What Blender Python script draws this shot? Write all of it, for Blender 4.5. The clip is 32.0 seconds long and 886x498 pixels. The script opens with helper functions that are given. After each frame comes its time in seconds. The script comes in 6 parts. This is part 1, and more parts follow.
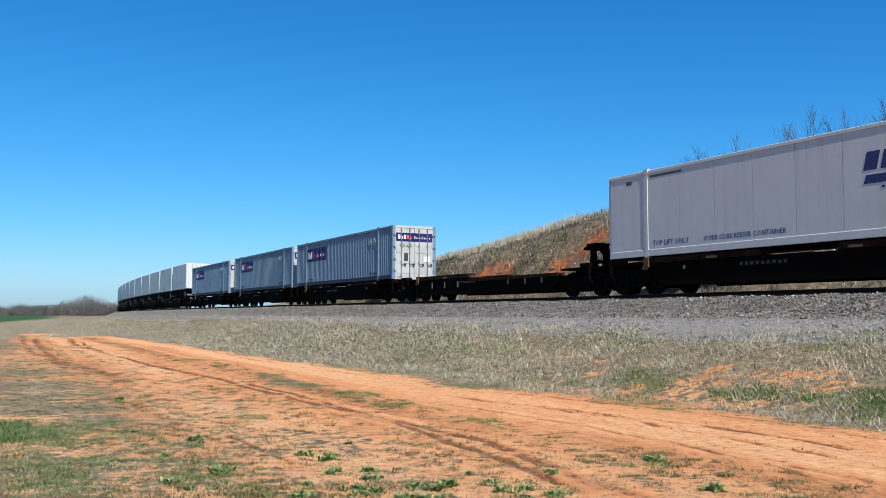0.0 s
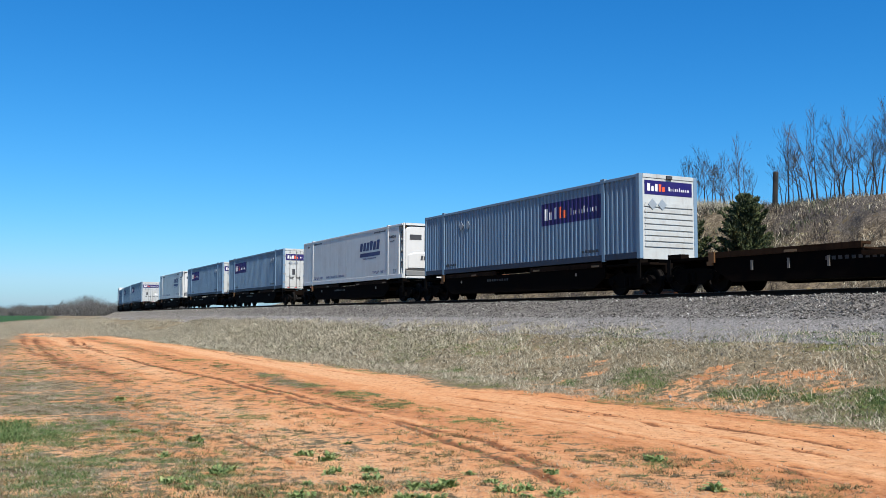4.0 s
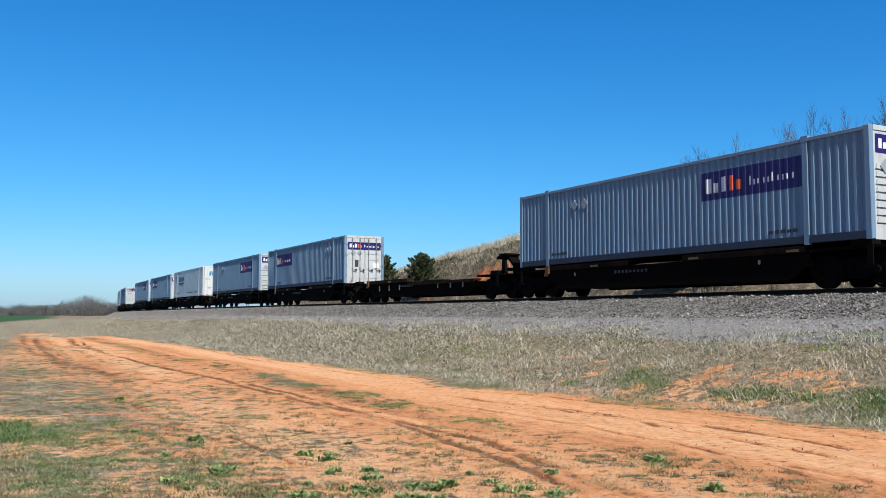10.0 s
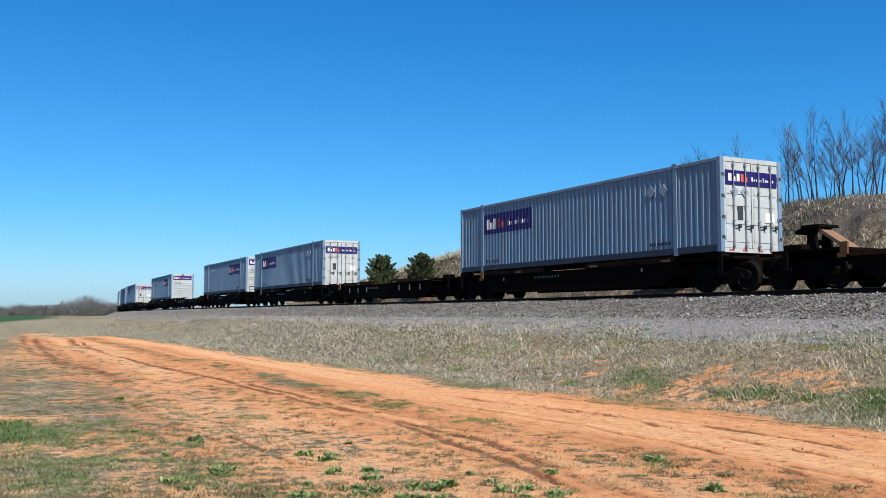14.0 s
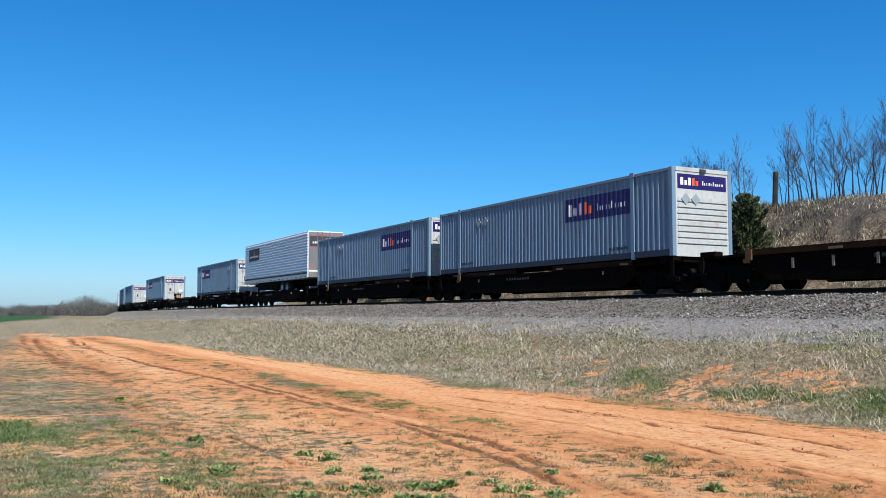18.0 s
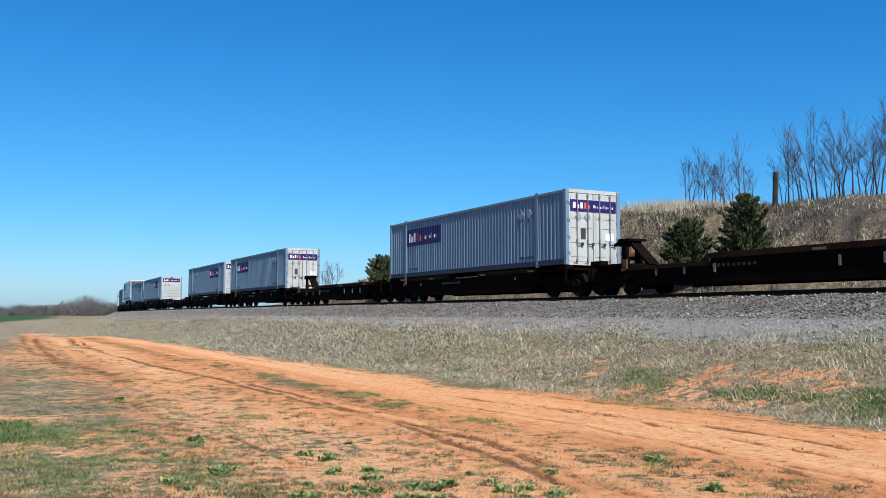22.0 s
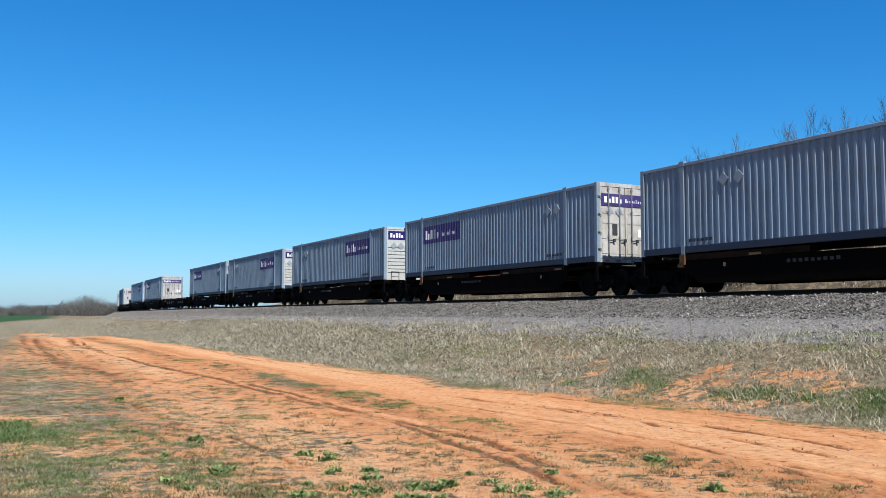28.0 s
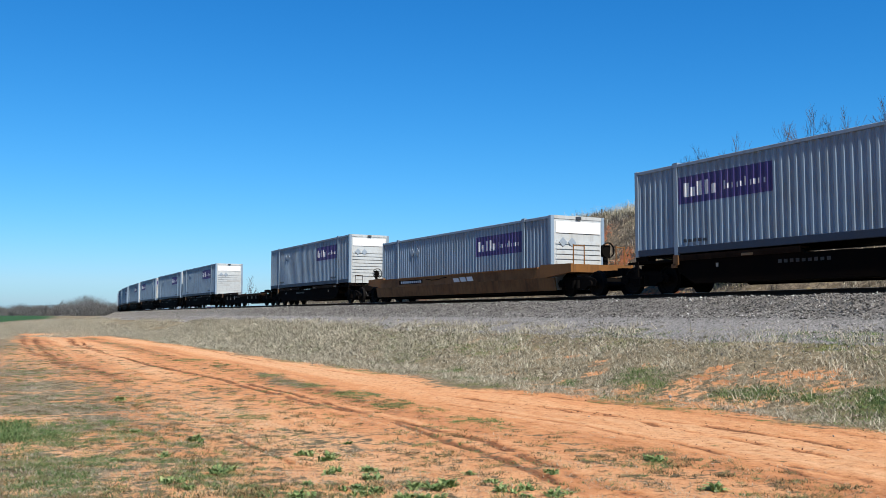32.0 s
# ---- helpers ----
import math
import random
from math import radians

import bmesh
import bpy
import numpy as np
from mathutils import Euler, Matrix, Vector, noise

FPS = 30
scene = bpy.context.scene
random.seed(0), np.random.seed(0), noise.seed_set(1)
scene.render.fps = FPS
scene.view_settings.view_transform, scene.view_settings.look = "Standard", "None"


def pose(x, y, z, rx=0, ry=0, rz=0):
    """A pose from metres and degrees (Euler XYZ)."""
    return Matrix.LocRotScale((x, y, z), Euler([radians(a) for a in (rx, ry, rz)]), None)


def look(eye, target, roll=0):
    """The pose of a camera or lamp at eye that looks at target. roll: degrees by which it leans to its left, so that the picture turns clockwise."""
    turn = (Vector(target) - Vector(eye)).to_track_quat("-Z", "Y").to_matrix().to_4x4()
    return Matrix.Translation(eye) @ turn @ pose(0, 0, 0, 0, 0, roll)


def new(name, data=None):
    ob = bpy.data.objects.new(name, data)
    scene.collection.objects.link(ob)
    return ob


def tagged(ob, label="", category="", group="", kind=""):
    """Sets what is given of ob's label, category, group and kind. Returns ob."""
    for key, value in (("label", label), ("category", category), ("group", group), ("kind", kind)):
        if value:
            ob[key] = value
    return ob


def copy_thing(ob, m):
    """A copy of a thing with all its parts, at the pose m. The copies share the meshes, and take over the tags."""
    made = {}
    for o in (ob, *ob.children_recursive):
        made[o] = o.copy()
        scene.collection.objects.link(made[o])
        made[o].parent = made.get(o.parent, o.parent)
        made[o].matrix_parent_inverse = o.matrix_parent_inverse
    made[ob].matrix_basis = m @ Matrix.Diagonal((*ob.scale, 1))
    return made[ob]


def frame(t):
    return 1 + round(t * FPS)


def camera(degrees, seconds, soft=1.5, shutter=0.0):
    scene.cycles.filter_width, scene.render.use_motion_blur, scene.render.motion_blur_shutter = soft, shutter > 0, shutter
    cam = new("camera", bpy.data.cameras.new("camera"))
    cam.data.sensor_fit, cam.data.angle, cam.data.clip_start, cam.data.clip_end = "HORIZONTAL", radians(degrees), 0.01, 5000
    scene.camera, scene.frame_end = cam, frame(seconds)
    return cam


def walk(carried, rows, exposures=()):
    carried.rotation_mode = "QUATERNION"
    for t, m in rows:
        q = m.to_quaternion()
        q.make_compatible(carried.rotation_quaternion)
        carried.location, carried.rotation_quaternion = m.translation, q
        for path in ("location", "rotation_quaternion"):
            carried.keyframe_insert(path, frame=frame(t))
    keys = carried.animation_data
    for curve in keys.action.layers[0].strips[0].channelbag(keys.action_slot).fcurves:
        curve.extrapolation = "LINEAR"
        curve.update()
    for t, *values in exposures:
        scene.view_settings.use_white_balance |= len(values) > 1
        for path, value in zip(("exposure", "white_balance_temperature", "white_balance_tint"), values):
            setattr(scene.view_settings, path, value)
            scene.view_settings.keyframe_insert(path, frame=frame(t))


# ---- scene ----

# ---- camera: standing still beside the line ----
EYE = (0.0, 0.0, 1.6)
cam = camera(52.7, 32.0, soft=0.6)
CAM_POSE = look(EYE, (0.0, 10.0, 1.6 + 0.729), 0.11)
walk(cam, [(0.0, CAM_POSE), (32.0, CAM_POSE)])

# ---- world, sun, exposure ----
SUN_ELEVATION = radians(48)
SUN_X, SUN_Y = 0.375, -0.927
world = bpy.data.worlds.new("world")
scene.world = world
world.use_nodes = True
wn = world.node_tree.nodes
sky = wn.new("ShaderNodeTexSky")
sky.sky_type = "NISHITA"
sky.sun_disc = False
sky.sun_elevation = SUN_ELEVATION
sky.sun_rotation = math.atan2(SUN_X, SUN_Y)
sky.air_density = 1.0
sky.dust_density = 0.5
sky.ozone_density = 6.0
sky.altitude = 0
# a deep polarised blue overhead that pales to the horizon
split = wn.new("ShaderNodeSeparateColor")
join = wn.new("ShaderNodeCombineColor")
world.node_tree.links.new(sky.outputs[0], split.inputs[0])
for i, (power, gain) in enumerate(((1.95, 0.118), (1.12, 0.665), (0.9, 1.31))):
    bend = wn.new("ShaderNodeMath")
    bend.operation = "POWER"
    bend.inputs[1].default_value = power
    level = wn.new("ShaderNodeMath")
    level.operation = "MULTIPLY"
    level.inputs[1].default_value = gain
    cap = wn.new("ShaderNodeMath")  # no glare round the hidden disc
    cap.operation = "MINIMUM"
    cap.inputs[1].default_value = (5.5, 7.0, 8.0)[i]
    world.node_tree.links.new(split.outputs[i], cap.inputs[0])
    world.node_tree.links.new(cap.outputs[0], bend.inputs[0])
    world.node_tree.links.new(bend.outputs[0], level.inputs[0])
    world.node_tree.links.new(level.outputs[0], join.inputs[i])
world.node_tree.links.new(join.outputs[0], wn["Background"].inputs["Color"])
wn["Background"].inputs["Strength"].default_value = 0.0735
sun = new("sun", bpy.data.lights.new("sun", "SUN"))
sun.data.energy = 5.0
sun.data.angle = radians(0.53)
sun.data.color = (1.0, 0.95, 0.87)
sun.matrix_world = look((0, 0, 60), (-SUN_X * 60, -SUN_Y * 60, 60 - 60 * math.tan(SUN_ELEVATION)))
scene.view_settings.exposure = 0.85


# ---- the line of the track ----
STEP = 0.5
TRACK_S = np.arange(-900.0, 1150.0, STEP)


def curvature(s):
    k = np.where(s < -60, 0.0, 0.00025)
    return k + (0.0012 - 0.00025) * np.clip((s - 60.0) / 80.0, 0, 1)


_heading = -np.cumsum(curvature(TRACK_S)) * STEP
_zero = int(np.argmin(abs(TRACK_S)))
_heading = _heading - _heading[_zero] + 2.0583
TRACK_X = np.cumsum(np.cos(_heading)) * STEP
TRACK_Y = np.cumsum(np.sin(_heading)) * STEP
TRACK_X = TRACK_X - TRACK_X[_zero] + 12.261
TRACK_Y = TRACK_Y - TRACK_Y[_zero] + 21.937
RAIL_Z = 2.263


def rail_z(s):
    return np.interp(s, [-120, 5, 16, 50, 80, 130, 200, 330], [RAIL_Z + 0.04, RAIL_Z + 0.04, RAIL_Z + 0.01, RAIL_Z, RAIL_Z - 0.035, 2.09, 1.908, 1.614])


def on_track(s, q=0.0):
    """World x, y of the point s metres along the track and q metres to the camera's side of it, and the heading."""
    x, y, h = np.interp(s, TRACK_S, TRACK_X), np.interp(s, TRACK_S, TRACK_Y), np.interp(s, TRACK_S, _heading)
    return x - np.sin(h) * q, y + np.cos(h) * q, h


def track_coords(x, y):
    """s and q of points of the plan."""
    cs = TRACK_S[::8]
    cx, cy = TRACK_X[::8], TRACK_Y[::8]
    s_out, q_out = np.empty(len(x)), np.empty(len(x))
    for a in range(0, len(x), 20000):
        b = slice(a, a + 20000)
        i = np.argmin((x[b, None] - cx) ** 2 + (y[b, None] - cy) ** 2, axis=1)
        s0 = cs[i]
        for _ in range(2):
            px, py, h = on_track(s0)
            s0 = s0 + (x[b] - px) * np.cos(h) + (y[b] - py) * np.sin(h)
        px, py, h = on_track(s0)
        s_out[b], q_out[b] = s0, -(x[b] - px) * np.sin(h) + (y[b] - py) * np.cos(h)
    return s_out, q_out


# ---- smooth value noise for numpy ----
def vnoise(x, y, seed=0):
    xi, yi = np.floor(x).astype(np.int64), np.floor(y).astype(np.int64)
    fx, fy = x - xi, y - yi
    fx, fy = fx * fx * (3 - 2 * fx), fy * fy * (3 - 2 * fy)

    def h(a, b):
        n = (a * 374761393 + b * 668265263 + seed * 974634541) & 0x7FFFFFFF
        n = ((n ^ (n >> 13)) * 1274126177) & 0x7FFFFFFF
        return ((n ^ (n >> 16)) & 0xFFFF) / 65535.0

    return (h(xi, yi) * (1 - fx) + h(xi + 1, yi) * fx) * (1 - fy) + (h(xi, yi + 1) * (1 - fx) + h(xi + 1, yi + 1) * fx) * fy


def fnoise(x, y, octaves=3, seed=0):
    total, amp, norm = 0.0, 1.0, 0.0
    for o in range(octaves):
        total = total + amp * vnoise(x * 2 ** o, y * 2 ** o, seed + o * 17)
        norm += amp
        amp *= 0.5
    return total / norm


def ramp(a, b, v):
    w = np.clip((v - a) / (b - a), 0, 1)
    return w * w * (3 - 2 * w)


# ---- the shape of the ground ----
CREST_S = [-300, -40, 0, 13, 20, 25, 31, 42, 50, 60, 85, 115, 140]
CREST_Z = [6.6, 6.8, 6.9, 7.0, 7.1, 7.6, 7.75, 6.9, 6.25, 5.4, 3.4, 1.2, 0.3]


def ground_z(x, y, s, q):
    rz = rail_z(s)
    base = 0.10 * (fnoise(x * 0.12, y * 0.12, 3, 5) - 0.5) + 0.03 * (fnoise(x * 1.3, y * 1.3, 2, 9) - 0.5)
    # worn ruts of the dirt road, with a crumbled lip on either side
    trace, lip = rut_marks(x, y, q)
    road = ramp(road_edge(s) - 0.6, road_edge(s) + 0.8, q) * (1 - ramp(18.6, 20.0, q)) * (1 - ramp(60, 80, s))
    base = base - (0.03 * trace - 0.006 * lip) * (0.3 + 1.4 * fnoise(x * 4.5, y * 4.5, 2, 79)) + road * 0.035 * (fnoise(x * 3.5, y * 3.5, 3, 77) - 0.5)
    base = base + 0.03 * road * np.exp(-((q - 14.1) / 0.45) ** 2)
    near = np.interp(q, [5.4, 7.0, 9.2], [1, 0.55, 0])
    z_near = near * (rz - 1.28) + (1 - near) * base
    crest = np.interp(s, CREST_S, CREST_Z) + 0.5 * (fnoise(x * 0.1, y * 0.1, 3, 21) - 0.5)
    face = ramp(6.0, 13.8, -q + 1.5 * (fnoise(s * 0.18, q * 0.18, 3, 41) - 0.5))
    foot = rz - 0.95 + 0.2 * np.clip((-q - 3.3) / 2.7, 0, 1)
    low = np.interp(-q, [3.3, 10, 16], [1, 0.4, 0])
    foot = np.where(crest < 2.0, low * foot + (1 - low) * base, foot)
    hill = foot + np.maximum(crest - foot, -0.3) * face + face * (1 - face) * (3.0 * (fnoise(x * 0.55, y * 0.55, 4, 51) - 0.5) + 2.3 * (fnoise(x * 1.7, y * 1.7, 3, 53) - 0.5))
    hill = np.where(q < -60, hill * np.interp(-q, [60, 250], [1, 0.0]) + base * np.interp(-q, [60, 250], [0, 1]), hill)
    z = np.where(q > 5.4, z_near, np.where(q < -3.3, hill, rz - 1.6))
    edge = (q > 3.0) & (q <= 5.4)
    z = np.where(edge, np.interp(q, [3.0, 5.4], [0, 1]) * 0.3 + rz - 1.62, z)
    return z


def slips(s, q):
    """Where the face of the cutting has slipped and lies bare: along, out, half length, half height."""
    g = np.zeros(len(s))
    for s_at, q_at, along, down in ((28.3, -10.9, 1.3, 1.0), (30.2, -9.8, 1.2, 0.8), (37.4, -10.3, 1.5, 0.9), (39.8, -9.9, 1.2, 1.0), (24.3, -9.5, 1.2, 0.8), (19.4, -8.1, 1.6, 0.5), (46.0, -9.2, 1.6, 0.6)):
        g = np.maximum(g, np.exp(-((s - s_at) / along) ** 2 - ((q - q_at) / down) ** 2))
    return g


def road_edge(s):
    return np.interp(s, [-20, -6, -1, 3, 11, 32, 47, 64, 80], [9.8, 10.1, 10.5, 11.2, 11.5, 11.6, 12.2, 13.3, 13.6])


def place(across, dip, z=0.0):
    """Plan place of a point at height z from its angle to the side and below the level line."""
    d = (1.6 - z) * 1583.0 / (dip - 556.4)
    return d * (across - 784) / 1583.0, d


# wheel ruts of the dirt road: bearings and dips along each, its half width and its strength
RUTS = [([place(a, b) for a, b in line], w, k) for line, w, k in (
    (((148, 607), (162, 619), (188, 627), (232, 636), (256, 644), (320, 659), (392, 672), (436, 684), (537, 708), (661, 733), (729, 746), (784, 760), (828, 768), (868, 779)), 0.09, 0.8),
    (((868, 779), (892, 791), (932, 808), (986, 825), (1053, 849), (1121, 869), (1180, 890)), 0.09, 0.8),
    (((440, 679), (560, 706), (680, 738), (760, 764), (850, 795), (960, 838), (1040, 872)), 0.07, 0.8),
    (((784, 697), (878, 707), (973, 719), (1053, 731), (1176, 742), (1290, 758), (1400, 776), (1490, 790)), 0.07, 0.6),
    (((929, 712), (1020, 722), (1104, 736), (1176, 753), (1243, 766), (1338, 783), (1425, 798), (1568, 830)), 0.08, 0.65),
    (((815, 690), (940, 697), (1090, 712), (1230, 727), (1400, 752), (1568, 777)), 0.06, 0.4),
    (((784, 712), (900, 727), (1040, 752), (1180, 780), (1330, 815), (1480, 856)), 0.06, 0.45),
    (((1395, 822), (1513, 845), (1568, 862), (1640, 890)), 0.09, 0.6),
    (((42, 595), (43, 604), (52, 618), (71, 630), (111, 645), (141, 653)), 0.2, 0.38),
    (((64, 600), (70, 612), (84, 626), (111, 640), (160, 655), (230, 676)), 0.16, 0.4),
    (((101, 594), (128, 602), (134, 611), (180, 622)), 0.2, 0.7),
    (((392, 748), (429, 750)), 0.14, 0.9),
    (((412, 770), (453, 787), (476, 795), (500, 807), (520, 817)), 0.05, 0.9),
    (((436, 765), (469, 758), (520, 757)), 0.05, 0.5),
    (((330, 612), (430, 633), (520, 648), (640, 664)), 0.08, 0.35),
    (((1455, 753), (1510, 752), (1568, 757)), 0.05, 0.9))]


def rut_marks(x, y, q):
    """How deep in a rut, and how far up its lip, each point of the plan lies."""
    trace, lip = np.zeros(len(x)), np.zeros(len(x))
    on = np.flatnonzero((q > 8) & (q < 24) & (y > 4) & (y < 75))
    px, py = x[on], y[on]
    px, py = px + 0.10 * (fnoise(px * 1.3, py * 1.3, 2, 31) - 0.5), py + 0.16 * (fnoise(px * 1.1, py * 1.1, 2, 33) - 0.5)
    for line, w, k in RUTS:
        d = np.full(len(px), 9.0)
        for (ax, ay), (bx, by) in zip(line, line[1:]):
            u = np.clip(((px - ax) * (bx - ax) + (py - ay) * (by - ay)) / ((bx - ax) ** 2 + (by - ay) ** 2), 0, 1)
            d = np.minimum(d, np.hypot(px - ax - u * (bx - ax), py - ay - u * (by - ay)))
        k = k * (0.25 + 0.95 * ramp(0.34, 0.58, fnoise(px * 1.9, py * 1.9, 4, 35)))
        trace[on] = np.maximum(trace[on], k * np.exp(-(d / w) ** 2))
        lip[on] = np.maximum(lip[on], k * np.exp(-((d - 2.1 * w) / (0.8 * w)) ** 2))
    return trace, lip


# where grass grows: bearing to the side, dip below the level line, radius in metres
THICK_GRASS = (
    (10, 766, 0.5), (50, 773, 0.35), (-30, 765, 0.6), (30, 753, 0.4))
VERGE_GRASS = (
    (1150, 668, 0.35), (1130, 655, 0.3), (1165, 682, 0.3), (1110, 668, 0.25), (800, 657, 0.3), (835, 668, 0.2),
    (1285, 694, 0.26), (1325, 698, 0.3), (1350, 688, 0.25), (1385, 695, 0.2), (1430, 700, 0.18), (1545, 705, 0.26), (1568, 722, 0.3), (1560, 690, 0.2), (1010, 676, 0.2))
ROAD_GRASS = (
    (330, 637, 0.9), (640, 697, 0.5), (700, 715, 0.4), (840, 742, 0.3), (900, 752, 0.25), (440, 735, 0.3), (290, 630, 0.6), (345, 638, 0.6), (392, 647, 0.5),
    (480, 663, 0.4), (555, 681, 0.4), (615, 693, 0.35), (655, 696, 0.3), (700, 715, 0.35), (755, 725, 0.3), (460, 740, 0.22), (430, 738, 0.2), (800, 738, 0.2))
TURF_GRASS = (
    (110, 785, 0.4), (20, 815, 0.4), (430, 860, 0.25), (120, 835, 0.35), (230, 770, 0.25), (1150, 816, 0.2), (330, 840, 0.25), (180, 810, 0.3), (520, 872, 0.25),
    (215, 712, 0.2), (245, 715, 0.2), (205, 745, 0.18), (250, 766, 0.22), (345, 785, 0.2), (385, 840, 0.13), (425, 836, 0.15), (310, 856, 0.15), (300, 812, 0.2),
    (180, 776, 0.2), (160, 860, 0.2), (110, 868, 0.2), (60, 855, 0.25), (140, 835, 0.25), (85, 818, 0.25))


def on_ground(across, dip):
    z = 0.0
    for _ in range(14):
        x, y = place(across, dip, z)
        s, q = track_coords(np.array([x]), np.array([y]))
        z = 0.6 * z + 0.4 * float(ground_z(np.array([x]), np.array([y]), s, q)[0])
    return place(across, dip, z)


RED_SPOTS = [(*on_ground(a, b), r * 0.62) for a, b, z, r in (
    (1017, 630, 0.55, 0.6), (1052, 642, 0.45, 0.6), (894, 660, 0.25, 0.5), (1050, 660, 0.3, 0.6), (984, 678, 0.15, 0.45), (1137, 647, 0.5, 0.5), (1274, 650, 0.5, 0.6), (1340, 660, 0.4, 0.6),
    (1397, 660, 0.4, 0.6), (1460, 660, 0.42, 0.7), (1274, 677, 0.3, 0.45), (1484, 677, 0.3, 0.6), (1224, 700, 0.15, 0.7), (1344, 710, 0.12, 0.6), (1434, 707, 0.15, 0.5), (1450, 687, 0.25, 0.5), (1180, 690, 0.2, 0.4))]
STRAW_SPOTS = [(*place(a, b, 0), r) for a, b, r in ((70, 728, 0.7), (130, 725, 0.7), (175, 742, 0.5), (30, 712, 0.6), (150, 760, 0.4), (25, 662, 0.9), (85, 684, 0.8), (15, 690, 0.8), (60, 705, 0.6))]


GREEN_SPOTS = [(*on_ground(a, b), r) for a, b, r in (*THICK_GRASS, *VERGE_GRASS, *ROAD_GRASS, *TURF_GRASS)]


def spots(x, y, where):
    g = 0.0
    for a, b, r in where:
        g = g + np.exp(-((x - a) ** 2 + (y - b) ** 2) / r ** 2)
    return np.minimum(g, 1.0)


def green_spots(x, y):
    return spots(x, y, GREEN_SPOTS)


# ---- mesh helpers ----
def mesh_np(name, verts, faces):
    """A mesh from arrays; faces all of one size."""
    me = bpy.data.meshes.new(name)
    verts, faces = np.asarray(verts, dtype=np.float32), np.asarray(faces, dtype=np.int32)
    n, k = faces.shape
    me.vertices.add(len(verts))
    me.vertices.foreach_set("co", verts.ravel())
    me.loops.add(n * k)
    me.loops.foreach_set("vertex_index", faces.ravel())
    me.polygons.add(n)
    me.polygons.foreach_set("loop_start", np.arange(0, n * k, k, dtype=np.int32))
    me.update(calc_edges=True)
    return me


def grid_faces(rows, cols, wrap=False):
    i, j = np.meshgrid(np.arange(rows - 1), np.arange(cols if wrap else cols - 1), indexing="ij")
    j2 = (j + 1) % cols
    return np.stack([i * cols + j, i * cols + j2, (i + 1) * cols + j2, (i + 1) * cols + j], -1).reshape(-1, 4)


def attribute(me, name, values):
    a = me.attributes.new(name, "FLOAT", "POINT")
    a.data.foreach_set("value", np.asarray(values, dtype=np.float32))


def smooth(me):
    me.polygons.foreach_set("use_smooth", np.ones(len(me.polygons), dtype=bool))


def box(bm, x0, x1, y0, y1, z0, z1):
    v = [bm.verts.new((x, y, z)) for x in (x0, x1) for y in (y0, y1) for z in (z0, z1)]
    for f in ((0, 1, 3, 2), (4, 6, 7, 5), (0, 4, 5, 1), (2, 3, 7, 6), (0, 2, 6, 4), (1, 5, 7, 3)):
        bm.faces.new([v[i] for i in f])
    return v


def prism(bm, outline, axis, a, b):
    """An outline of (u, v) pairs swept along an axis from a to b. u, v are the other two axes in order."""
    def at(u, v, w):
        return {"x": (w, u, v), "y": (u, w, v), "z": (u, v, w)}[axis]
    lo = [bm.verts.new(at(u, v, a)) for u, v in outline]
    hi = [bm.verts.new(at(u, v, b)) for u, v in outline]
    n = len(outline)
    bm.faces.new(lo[::-1])
    bm.faces.new(hi)
    for i in range(n):
        bm.faces.new((lo[i], lo[(i + 1) % n], hi[(i + 1) % n], hi[i]))


def rod(bm, a, b, r, sides=8, r2=None):
    a, b = Vector(a), Vector(b)
    d = (b - a).normalized()
    u = d.orthogonal().normalized()
    w = d.cross(u)
    r2 = r if r2 is None else r2
    ring = []
    for p, rr in ((a, r), (b, r2)):
        ring.append([bm.verts.new(p + (u * math.cos(t) + w * math.sin(t)) * rr) for t in [2 * math.pi * i / sides for i in range(sides)]])
    for i in range(sides):
        bm.faces.new((ring[0][i], ring[0][(i + 1) % sides], ring[1][(i + 1) % sides], ring[1][i]))
    bm.faces.new(ring[0][::-1])
    bm.faces.new(ring[1])


def lathe(bm, profile, axis="y", sides=28, centre=(0, 0, 0), caps=True):
    """A profile of (radius, offset) pairs turned about an axis."""
    rings = []
    for r, o in profile:
        ring = []
        for i in range(sides):
            t = 2 * math.pi * i / sides
            c, s_ = r * math.cos(t), r * math.sin(t)
            p = {"y": (c, o, s_), "x": (o, c, s_), "z": (c, s_, o)}[axis]
            ring.append(bm.verts.new(Vector(p) + Vector(centre)))
        rings.append(ring)
    for a, b in zip(rings, rings[1:]):
        for i in range(sides):
            bm.faces.new((a[i], a[(i + 1) % sides], b[(i + 1) % sides], b[i]))
    if caps:
        bm.faces.new(rings[0][::-1])
        bm.faces.new(rings[-1])


def part(name, bm, material, parent, label="", bevel=0.0):
    if bevel:
        bmesh.ops.bevel(bm, geom=list(bm.edges), offset=bevel, segments=1, affect="EDGES", clamp_overlap=True)
    bmesh.ops.recalc_face_normals(bm, faces=bm.faces)
    me = bpy.data.meshes.new(name)
    bm.to_mesh(me)
    bm.free()
    me.materials.append(material)
    ob = new(name, me)
    ob.parent = parent
    if label:
        ob["label"] = label
    return ob


def again(ob, parent, x=0.0, y=0.0, z=0.0, rz=0.0):
    """The same part once more, on the same mesh."""
    o = new(ob.name.split(".")[0], ob.data)
    o.parent = parent
    o.matrix_basis = pose(x, y, z, 0, 0, rz)
    if "label" in ob:
        o["label"] = ob["label"]
    return o


def root(name, label, category, group=""):
    return tagged(new(name), label, category, group)


